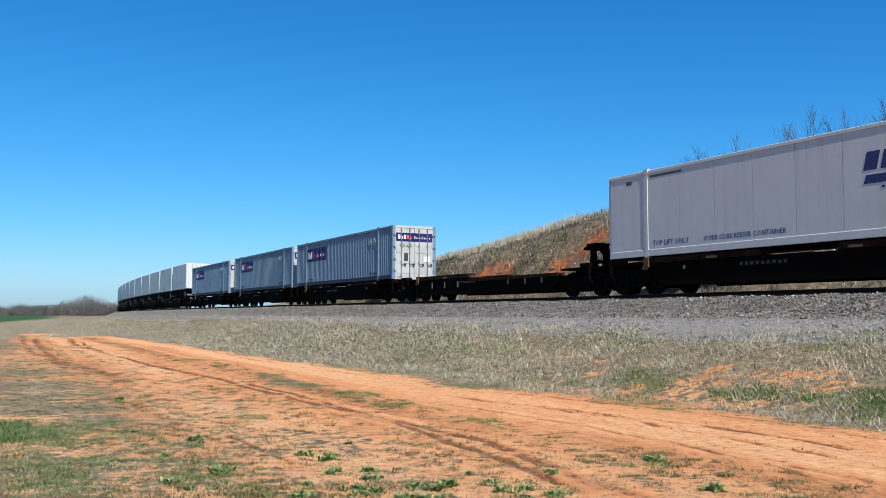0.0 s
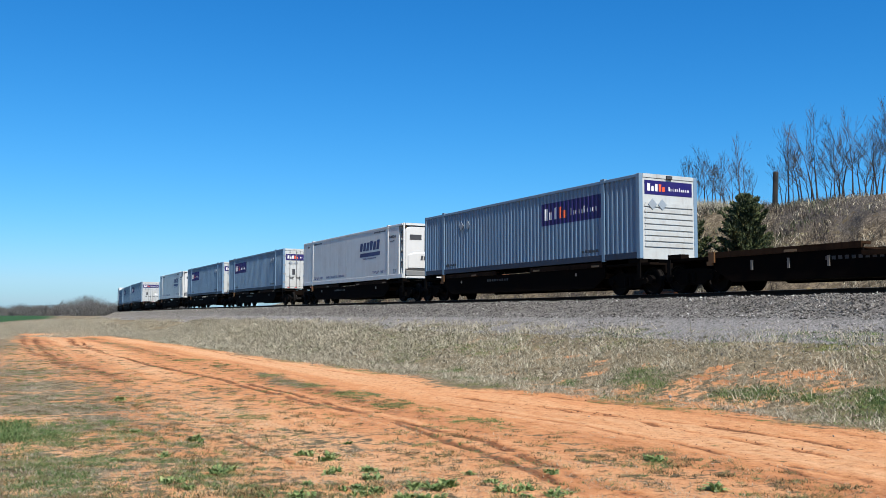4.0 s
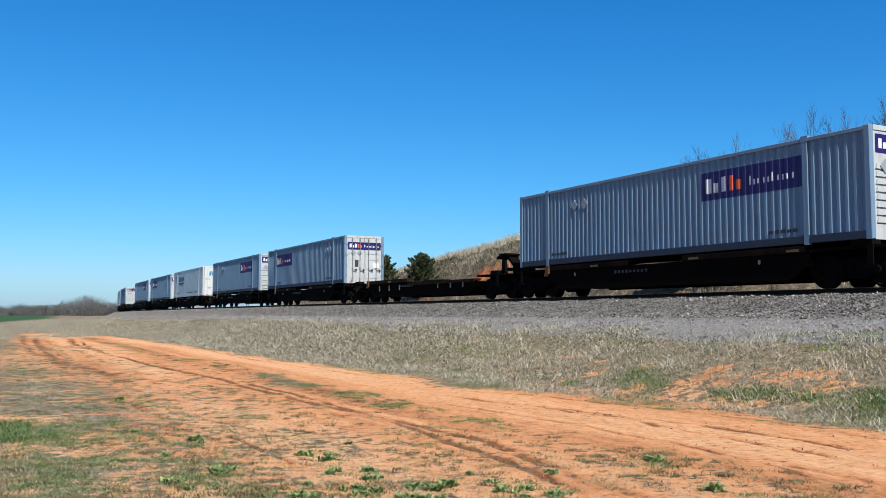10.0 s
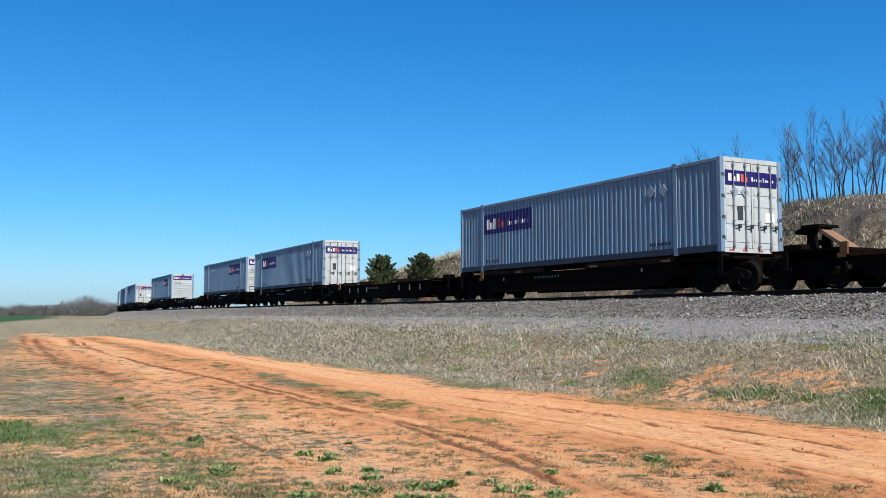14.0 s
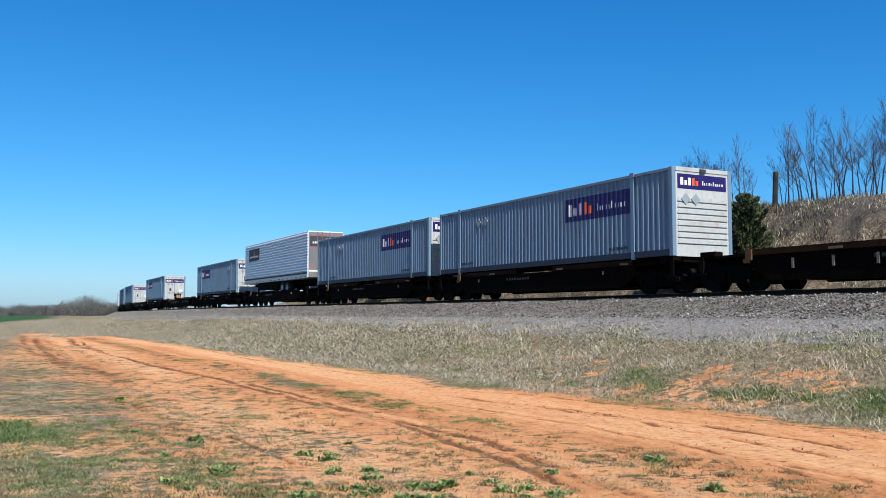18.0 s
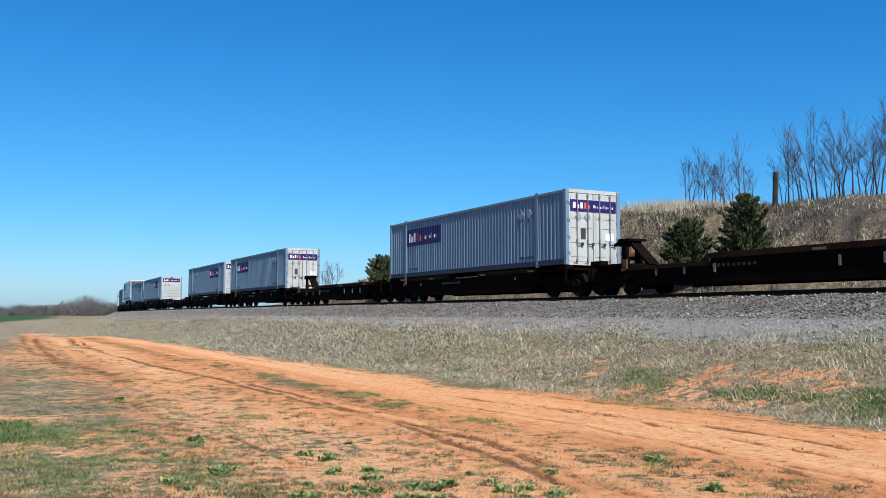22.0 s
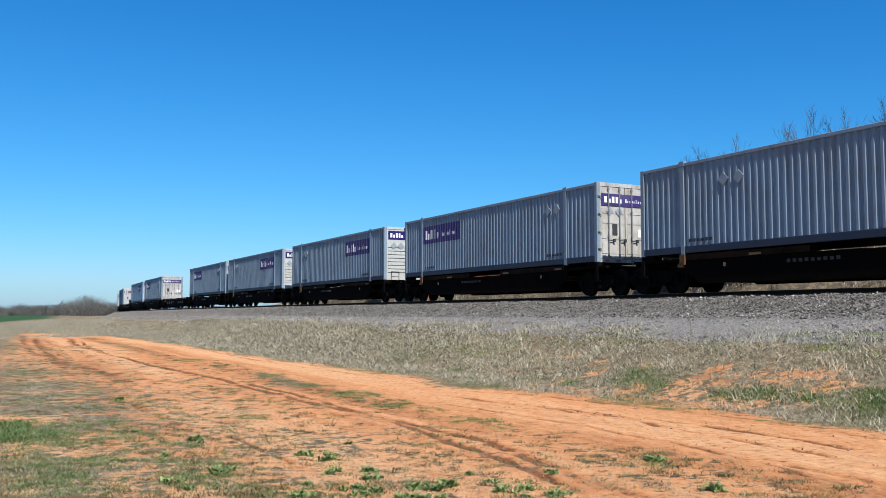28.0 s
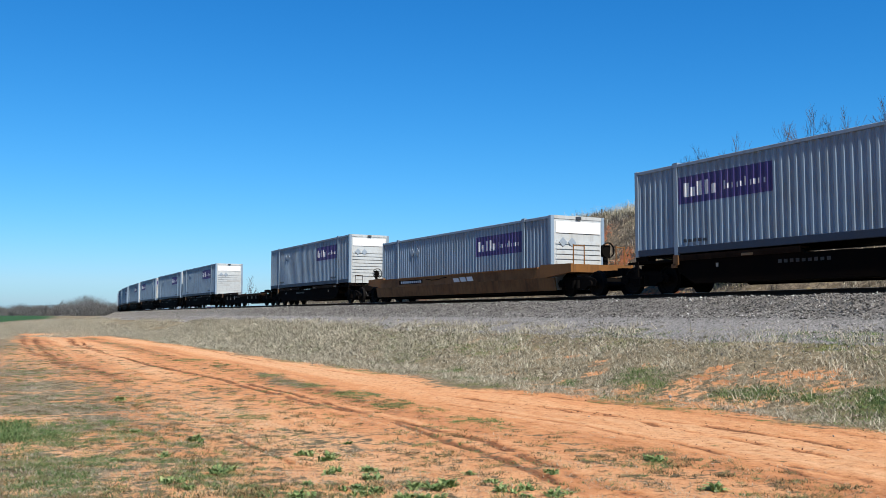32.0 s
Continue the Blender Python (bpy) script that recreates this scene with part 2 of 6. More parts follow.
# ---- materials ----
def material(name, rough=0.8, metal=0.0):
    m = bpy.data.materials.new(name)
    m.use_nodes = True
    b = m.node_tree.nodes["Principled BSDF"]
    b.inputs["Roughness"].default_value = rough
    b.inputs["Metallic"].default_value = metal
    return m, m.node_tree.nodes, m.node_tree.links, b


def noise_node(n, l, scale, detail=4.0, rough=0.55, coords="Object", stretch=None, shift=False):
    c = n.new("ShaderNodeTexCoord").outputs[coords]
    if shift:  # every object its own stretch of the pattern
        away = n.new("ShaderNodeVectorMath")
        away.operation = "ADD"
        l.new(c, away.inputs[0])
        l.new(math_node(n, l, "MULTIPLY", n.new("ShaderNodeObjectInfo").outputs["Random"], 60.0), away.inputs[1])
        c = away.outputs[0]
    if stretch:
        mp = n.new("ShaderNodeMapping")
        mp.inputs["Scale"].default_value = stretch
        l.new(c, mp.inputs["Vector"])
        c = mp.outputs[0]
    t = n.new("ShaderNodeTexNoise")
    t.inputs["Scale"].default_value = scale
    t.inputs["Detail"].default_value = detail
    t.inputs["Roughness"].default_value = rough
    l.new(c, t.inputs["Vector"])
    return t.outputs["Fac"]


def ramp_node(n, l, fac, stops):
    r = n.new("ShaderNodeValToRGB")
    e = r.color_ramp.elements
    while len(e) < len(stops):
        e.new(0.5)
    for k, (p, c) in zip(e, stops):
        k.position, k.color = p, (*c, 1.0) if len(c) == 3 else c
    l.new(fac, r.inputs[0])
    return r.outputs[0]


def mix_node(n, l, fac, a, b, mode="MIX"):
    x = n.new("ShaderNodeMix")
    x.data_type, x.blend_type = "RGBA", mode
    for sock, v in ((x.inputs[0], fac), (x.inputs[6], a), (x.inputs[7], b)):
        if isinstance(v, (int, float)):
            sock.default_value = v
        elif isinstance(v, tuple):
            sock.default_value = (*v, 1.0)
        else:
            l.new(v, sock)
    return x.outputs[2]


def math_node(n, l, op, a, b=0.0, clamp=False):
    x = n.new("ShaderNodeMath")
    x.operation, x.use_clamp = op, clamp
    for sock, v in ((x.inputs[0], a), (x.inputs[1], b)):
        if isinstance(v, (int, float)):
            sock.default_value = v
        else:
            l.new(v, sock)
    return x.outputs[0]


def bump_node(n, l, b, height, strength=0.3, distance=0.01):
    x = n.new("ShaderNodeBump")
    x.inputs["Strength"].default_value = strength
    x.inputs["Distance"].default_value = distance
    l.new(height, x.inputs["Height"])
    l.new(x.outputs[0], b.inputs["Normal"])


def attr_node(n, name):
    a = n.new("ShaderNodeAttribute")
    a.attribute_name = name
    return a.outputs["Fac"]


def painted(name, colour, worn, rough=0.5, metal=0.0, scale=0.9, wear=0.35, grain=30.0, tint=0.06, streak=True, gloss=0.4):
    """Painted metal: colour with worn and dusty patches, vertical streaks and fine grain, each thing a little different."""
    m, n, l, b = material(name, rough, metal)
    b.inputs["Specular IOR Level"].default_value = gloss
    patches = ramp_node(n, l, noise_node(n, l, scale, 6, 0.65, shift=True), [(0.45, (0, 0, 0)), (0.75, (1, 1, 1))])
    c = mix_node(n, l, math_node(n, l, "MULTIPLY", patches, wear), colour, worn)
    if streak:
        run = ramp_node(n, l, noise_node(n, l, 1.0, 5, 0.6, stretch=(5, 5, 0.25), shift=True), [(0.5, (0, 0, 0)), (0.8, (1, 1, 1))])
        c = mix_node(n, l, math_node(n, l, "MULTIPLY", run, wear * 0.9), c, tuple(v * 0.55 for v in worn))
    fine = noise_node(n, l, grain, 3)
    c = mix_node(n, l, 0.16, c, ramp_node(n, l, fine, [(0.3, (0.25, 0.25, 0.25)), (0.7, (1, 1, 1))]), "MULTIPLY")
    info = n.new("ShaderNodeObjectInfo").outputs["Random"]
    c = mix_node(n, l, tint, c, ramp_node(n, l, info, [(0, (0.2, 0.2, 0.22)), (1, (1, 1, 1))]), "MULTIPLY")
    l.new(c, b.inputs["Base Color"])
    l.new(math_node(n, l, "ADD", math_node(n, l, "MULTIPLY", patches, 0.25), rough, True), b.inputs["Roughness"])
    bump_node(n, l, b, fine, 0.12, 0.004)
    return m


# wall greys darkened and blued to carry the shade on the long sides
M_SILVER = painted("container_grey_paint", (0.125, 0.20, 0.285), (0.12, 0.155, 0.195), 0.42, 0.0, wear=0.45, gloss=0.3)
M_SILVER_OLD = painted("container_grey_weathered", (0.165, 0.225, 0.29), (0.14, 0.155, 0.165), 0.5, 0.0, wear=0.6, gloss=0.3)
# the walls' paint again, darker, for the shaded bottom rail
M_RAIL_SHADE = painted("container_bottom_rail_paint", (0.028, 0.04, 0.064), (0.05, 0.052, 0.055), 0.55, 0.0, gloss=0.12)
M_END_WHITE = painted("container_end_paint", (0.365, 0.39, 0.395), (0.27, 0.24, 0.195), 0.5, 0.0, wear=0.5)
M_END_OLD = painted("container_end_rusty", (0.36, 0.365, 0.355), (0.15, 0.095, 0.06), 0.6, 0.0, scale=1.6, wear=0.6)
M_WHITE = painted("reefer_white_paint", (0.47, 0.485, 0.485), (0.38, 0.375, 0.36), 0.4, 0.0, wear=0.3)
M_PURPLE = painted("purple_panel_paint", (0.0085, 0.004, 0.085), (0.02, 0.014, 0.10), 0.45, 0.0, wear=0.5)
M_PURPLE_OLD = painted("purple_panel_faded", (0.0292, 0.01898, 0.1095), (0.0803, 0.0657, 0.1606), 0.5, 0.0, wear=0.7)
M_LETTER = painted("white_marking_paint", (0.5694, 0.5694, 0.5694), (0.438, 0.438, 0.4526), 0.5, streak=False, wear=0.3)
M_ORANGE = painted("orange_marking_paint", (0.5475, 0.073, 0.0219), (0.438, 0.146, 0.0876), 0.5, streak=False, wear=0.3)
M_NAVY = painted("navy_marking_paint", (0.0146, 0.0219, 0.1022), (0.0365, 0.0438, 0.1168), 0.5, streak=False, wear=0.3)
M_TEAL = painted("teal_marking_paint", (0.0073, 0.1387, 0.2482), (0.0365, 0.1825, 0.292), 0.5, streak=False, wear=0.3)
M_DARK_MARK = painted("dark_marking_paint", (0.0219, 0.02555, 0.03285), (0.0657, 0.0657, 0.073), 0.6, streak=False, wear=0.4)
M_STEEL = painted("galvanised_steel", (0.2628, 0.2701, 0.2774), (0.1825, 0.1606, 0.1387), 0.4, 0.6, streak=False)
M_PLACARD = painted("placard_plate", (0.21, 0.25, 0.29), (0.15, 0.165, 0.18), 0.5, 0.0, streak=False)
M_RED_PLACARD = painted("red_placard_plate", (0.365, 0.073, 0.073), (0.292, 0.1825, 0.1606), 0.5, streak=False)
# car grime taken blacker than its own tone, underframe shade put into the colour
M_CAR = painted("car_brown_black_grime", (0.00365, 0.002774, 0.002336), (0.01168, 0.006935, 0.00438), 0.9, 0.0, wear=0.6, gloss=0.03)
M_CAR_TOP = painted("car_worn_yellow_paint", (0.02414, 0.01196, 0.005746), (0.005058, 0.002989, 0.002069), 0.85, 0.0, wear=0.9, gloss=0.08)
M_WELL = painted("well_car_yellow_paint", (0.145, 0.058, 0.009), (0.04088, 0.01635, 0.006132), 0.75, 0.0, wear=0.7)
# grimy steel and wheels deepened likewise, with the shade under the cars
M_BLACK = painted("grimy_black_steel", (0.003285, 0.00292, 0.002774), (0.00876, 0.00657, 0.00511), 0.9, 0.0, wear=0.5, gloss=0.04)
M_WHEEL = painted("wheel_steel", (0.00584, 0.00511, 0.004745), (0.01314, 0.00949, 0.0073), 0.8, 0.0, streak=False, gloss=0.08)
M_RUBBER = painted("tyre_rubber", (0.0146, 0.0146, 0.0146), (0.0365, 0.03285, 0.0292), 0.85, streak=False)
M_REFLECT = painted("reflector_strip", (0.03285, 0.02628, 0.02044), (0.0146, 0.01022, 0.0073), 0.5, streak=False, wear=0.7)
M_TICK = painted("pale_reflector", (0.1402, 0.1314, 0.1168), (0.07008, 0.0584, 0.04672), 0.5, streak=False, wear=0.6)
M_AMBER = painted("amber_reflector", (0.146, 0.0876, 0.0365), (0.0584, 0.03285, 0.0146), 0.5, streak=False, wear=0.5)
M_TIEDOWN = painted("orange_tie_down", (0.0876, 0.03832, 0.00876), (0.03832, 0.01916, 0.008212), 0.7, streak=False, wear=0.5)
M_TAN = painted("tan_hitch_paint", (0.1825, 0.1022, 0.05475), (0.0876, 0.0511, 0.0292), 0.8, streak=False, wear=0.5)
M_ALU = painted("ribbed_aluminium", (0.51, 0.57, 0.63), (0.38, 0.40, 0.43), 0.35, 0.15)
M_DOOR_STEEL = painted("dull_steel_doors", (0.17, 0.18, 0.19), (0.20, 0.195, 0.185), 0.35, 0.3, streak=False)
M_UNIT_WHITE = painted("cooling_unit_white", (0.4526, 0.4636, 0.4672), (0.365, 0.3504, 0.3285), 0.4, wear=0.3)
M_RAILSTEEL = painted("rusty_rail_side", (0.03285, 0.02044, 0.0146), (0.0511, 0.0292, 0.01825), 0.85, 0.0, streak=False, gloss=0.08)
M_RAILHEAD = painted("polished_rail_head", (0.4015, 0.3942, 0.3796), (0.292, 0.2774, 0.2628), 0.25, 0.9, streak=False)
M_TIE = painted("creosoted_tie_wood", (0.0365, 0.0292, 0.02336), (0.0803, 0.0657, 0.0511), 0.9, streak=False, gloss=0.08)
M_POST = painted("weathered_post_wood", (0.0438, 0.0365, 0.03066), (0.0803, 0.06935, 0.0584), 0.9)
M_BARK = painted("grey_brown_bark", (0.03285, 0.02774, 0.02482), (0.06205, 0.05256, 0.04526), 0.95, streak=False)


def island_material(name, stops, rough=0.9, spread=0.0, translucent=0.0):
    """Leaves, blades or stones: each loose piece takes its own colour."""
    m, n, l, b = material(name, rough)
    g = n.new("ShaderNodeNewGeometry").outputs["Random Per Island"]
    c = ramp_node(n, l, g, stops)
    c = mix_node(n, l, 0.3, c, ramp_node(n, l, noise_node(n, l, 0.6, 3), [(0.3, (0.45, 0.45, 0.42)), (0.7, (1, 1, 1))]), "MULTIPLY")
    l.new(c, b.inputs["Base Color"])
    if translucent:
        b.inputs["Subsurface Weight"].default_value = 0.0
        t = n.new("ShaderNodeBsdfTranslucent")
        l.new(c, t.inputs["Color"])
        mx = n.new("ShaderNodeMixShader")
        mx.inputs[0].default_value = translucent
        l.new(b.outputs[0], mx.inputs[1])
        l.new(t.outputs[0], mx.inputs[2])
        l.new(mx.outputs[0], n["Material Output"].inputs["Surface"])
    return m


M_STONE = island_material("ballast_stone", [(0, (0.073, 0.0657, 0.05694)), (0.5, (0.1679, 0.1518, 0.1314)), (0.92, (0.2628, 0.2409, 0.2117)), (1, (0.365, 0.3431, 0.3139))])
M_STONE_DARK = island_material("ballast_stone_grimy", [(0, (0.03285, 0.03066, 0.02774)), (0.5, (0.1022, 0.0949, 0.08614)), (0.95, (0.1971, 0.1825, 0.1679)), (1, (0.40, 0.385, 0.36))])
M_STONE_PALE = island_material("bench_stone", [(0, (0.073, 0.06935, 0.0657)), (0.55, (0.2044, 0.1935, 0.1825)), (0.95, (0.30, 0.286, 0.272)), (1, (0.50, 0.486, 0.467))])
M_DRYGRASS = island_material("dry_grass_blades", [(0, (0.073, 0.0657, 0.04526)), (0.45, (0.285, 0.252, 0.178)), (1, (0.54, 0.495, 0.38))], 0.8, translucent=0.25)
M_SLOPEGRASS = island_material("dull_slope_grass", [(0, (0.06388, 0.05475, 0.03832)), (0.5, (0.2281, 0.1963, 0.1415)), (0.8, (0.4106, 0.365, 0.2737)), (1, (0.5931, 0.5384, 0.4197))], 0.9, translucent=0.15)
M_OLIVE = island_material("dead_olive_litter", [(0, (0.0438, 0.03066, 0.01314)), (0.5, (0.1241, 0.09125, 0.0365)), (1, (0.2482, 0.1898, 0.0876))], 0.9, translucent=0.15)
M_BRUSHGREEN = island_material("grey_green_brush", [(0, (0.022, 0.03, 0.013)), (0.6, (0.07, 0.085, 0.04)), (1, (0.16, 0.165, 0.095))], 0.9, translucent=0.15)
M_GREENGRASS = island_material("green_grass_blades", [(0, (0.03, 0.07, 0.016)), (0.6, (0.085, 0.15, 0.036)), (1, (0.19, 0.23, 0.085))], 0.7, translucent=0.25)
M_WEED = island_material("weed_leaves", [(0, (0.05913, 0.1095, 0.0292)), (0.5, (0.1478, 0.2281, 0.0657)), (1, (0.3252, 0.3741, 0.146))], 0.6, translucent=0.3)
M_JUNIPER = island_material("juniper_sprays", [(0, (0.0127, 0.02329, 0.009527)), (0.55, (0.031, 0.050, 0.014)), (0.88, (0.076, 0.092, 0.025)), (1, (0.1482, 0.127, 0.04763))], 0.8)
# greyed, partly bluish tones carry the distance haze in the colour
M_FARWOOD = island_material("far_bare_woods", [(0, (0.05884, 0.05975, 0.06337)), (0.6, (0.1, 0.09509, 0.09381)), (1, (0.08826, 0.08965, 0.07347))], 0.95)
M_TWIG = island_material("bare_twigs", [(0, (0.03285, 0.02774, 0.02628)), (1, (0.073, 0.05986, 0.05548))], 0.95)


def ground_material():
    m, n, l, b = material("ground_soil_and_turf", 0.95)
    b.inputs["Specular IOR Level"].default_value = 0.15
    coarse = noise_node(n, l, 0.35, 4, 0.6)
    mid = noise_node(n, l, 1.7, 6, 0.65)
    fine = noise_node(n, l, 8.0, 8, 0.75)
    tiny = noise_node(n, l, 38.0, 5, 0.75)
    clump = noise_node(n, l, 3.4, 5, 0.6)
    along = noise_node(n, l, 2.2, 6, 0.7, stretch=(1.0, 0.45, 1.0))
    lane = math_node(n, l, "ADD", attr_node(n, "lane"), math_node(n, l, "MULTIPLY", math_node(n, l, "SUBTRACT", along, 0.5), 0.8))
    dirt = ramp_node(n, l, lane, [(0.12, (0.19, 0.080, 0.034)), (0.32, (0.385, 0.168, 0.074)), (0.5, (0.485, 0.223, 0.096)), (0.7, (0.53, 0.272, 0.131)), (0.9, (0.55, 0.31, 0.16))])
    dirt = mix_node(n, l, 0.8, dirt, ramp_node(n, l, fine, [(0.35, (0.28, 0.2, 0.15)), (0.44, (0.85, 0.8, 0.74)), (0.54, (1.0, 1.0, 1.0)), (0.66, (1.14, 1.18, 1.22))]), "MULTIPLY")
    turf = ramp_node(n, l, fine, [(0.34, (0.05475, 0.0438, 0.02628)), (0.48, (0.1752, 0.1424, 0.09125)), (0.64, (0.365, 0.3175, 0.2263))])
    # gaps between clumps darkened: shade among the tufts put into the colour
    turf = mix_node(n, l, 0.75, turf, ramp_node(n, l, clump, [(0.36, (0.32, 0.31, 0.29)), (0.5, (0.85, 0.85, 0.83)), (0.62, (1.15, 1.15, 1.15))]), "MULTIPLY")
    turf = mix_node(n, l, ramp_node(n, l, tiny, [(0.35, (0.8, 0.8, 0.8)), (0.6, (0, 0, 0))]), turf, (0.13, 0.095, 0.047))
    green = ramp_node(n, l, fine, [(0.3, (0.0365, 0.0438, 0.01168)), (0.5, (0.0949, 0.1022, 0.0292)), (0.7, (0.2044, 0.1825, 0.0803))])
    red = ramp_node(n, l, mid, [(0.3, (0.12, 0.036, 0.016)), (0.5, (0.30, 0.095, 0.036)), (0.7, (0.39, 0.155, 0.066))])
    red = mix_node(n, l, 0.8, red, ramp_node(n, l, fine, [(0.3, (0.3, 0.26, 0.24)), (0.55, (1, 1, 1))]), "MULTIPLY")

    def mask(name, soft=0.10):
        a = attr_node(n, name)
        d = math_node(n, l, "ADD", a, math_node(n, l, "MULTIPLY", math_node(n, l, "SUBTRACT", mid, 0.5), 0.9))
        d = math_node(n, l, "ADD", d, math_node(n, l, "MULTIPLY", math_node(n, l, "SUBTRACT", fine, 0.5), 1.7))
        d = math_node(n, l, "ADD", d, math_node(n, l, "MULTIPLY", math_node(n, l, "SUBTRACT", clump, 0.5), 1.5))
        d = math_node(n, l, "ADD", d, math_node(n, l, "MULTIPLY", math_node(n, l, "SUBTRACT", tiny, 0.5), 0.8))
        return ramp_node(n, l, d, [(0.5 - soft, (0, 0, 0)), (0.5 + soft, (1, 1, 1))])

    c = mix_node(n, l, mask("dirt"), turf, dirt)
    scrub = ramp_node(n, l, fine, [(0.34, (0.0219, 0.01752, 0.01314)), (0.48, (0.1095, 0.08614, 0.06205)), (0.66, (0.2628, 0.219, 0.1606))])
    # stronger on the slope, painting the shadow between its tufts
    scrub = mix_node(n, l, 0.85, scrub, ramp_node(n, l, clump, [(0.38, (0.22, 0.2, 0.18)), (0.5, (0.85, 0.84, 0.8)), (0.62, (1.3, 1.3, 1.2))]), "MULTIPLY")
    scrub = mix_node(n, l, attr_node(n, "burnt"), scrub, ramp_node(n, l, fine, [(0.34, (0.01606, 0.0146, 0.0146)), (0.5, (0.0657, 0.0584, 0.05475)), (0.7, (0.1752, 0.1533, 0.1314))]))
    c = mix_node(n, l, mask("scrub"), c, scrub)
    c = mix_node(n, l, mask("bank"), c, red)
    c = mix_node(n, l, mask("green"), c, green)
    c = mix_node(n, l, attr_node(n, "crop"), c, (0.0219, 0.06205, 0.01825))
    # dark specks in the bump's hollows stand for the shadows of small clods
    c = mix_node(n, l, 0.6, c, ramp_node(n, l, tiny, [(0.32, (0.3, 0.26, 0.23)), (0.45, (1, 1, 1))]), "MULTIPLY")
    c = mix_node(n, l, 0.22, c, ramp_node(n, l, coarse, [(0.3, (0.6, 0.58, 0.56)), (0.7, (1, 1, 1))]), "MULTIPLY")
    l.new(c, b.inputs["Base Color"])
    h = math_node(n, l, "ADD", fine, math_node(n, l, "MULTIPLY", tiny, 0.5))
    bump_node(n, l, b, h, 0.8, 0.045)
    return m


def gravel_material():
    m, n, l, b = material("gravel_bed", 0.9)
    v = n.new("ShaderNodeTexVoronoi")
    v.inputs["Scale"].default_value = 22.0
    l.new(n.new("ShaderNodeTexCoord").outputs["Object"], v.inputs["Vector"])
    c = ramp_node(n, l, v.outputs["Color"], [(0.1, (0.1168, 0.1095, 0.1037)), (0.5, (0.2263, 0.2153, 0.2044)), (0.9, (0.365, 0.3468, 0.3285))])
    # the same cells on a darker ramp, mixed in along the shoulder
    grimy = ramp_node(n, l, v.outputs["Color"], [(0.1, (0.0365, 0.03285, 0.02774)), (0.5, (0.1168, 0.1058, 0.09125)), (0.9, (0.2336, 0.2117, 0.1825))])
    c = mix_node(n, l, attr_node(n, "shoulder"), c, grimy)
    mid = noise_node(n, l, 1.2, 5, 0.6)
    c = mix_node(n, l, ramp_node(n, l, mid, [(0.5, (0, 0, 0)), (0.8, (0.5, 0.5, 0.5))]), c, (0.183, 0.162, 0.142))
    # rims of the stones darkened in the colour, for the shade in their gaps
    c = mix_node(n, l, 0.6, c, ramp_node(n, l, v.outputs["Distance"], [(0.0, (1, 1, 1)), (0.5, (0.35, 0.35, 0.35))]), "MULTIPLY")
    l.new(c, b.inputs["Base Color"])
    bump_node(n, l, b, math_node(n, l, "SUBTRACT", 1.0, v.outputs["Distance"]), 0.9, 0.04)
    return m


M_GROUND = ground_material()
M_GRAVEL = gravel_material()

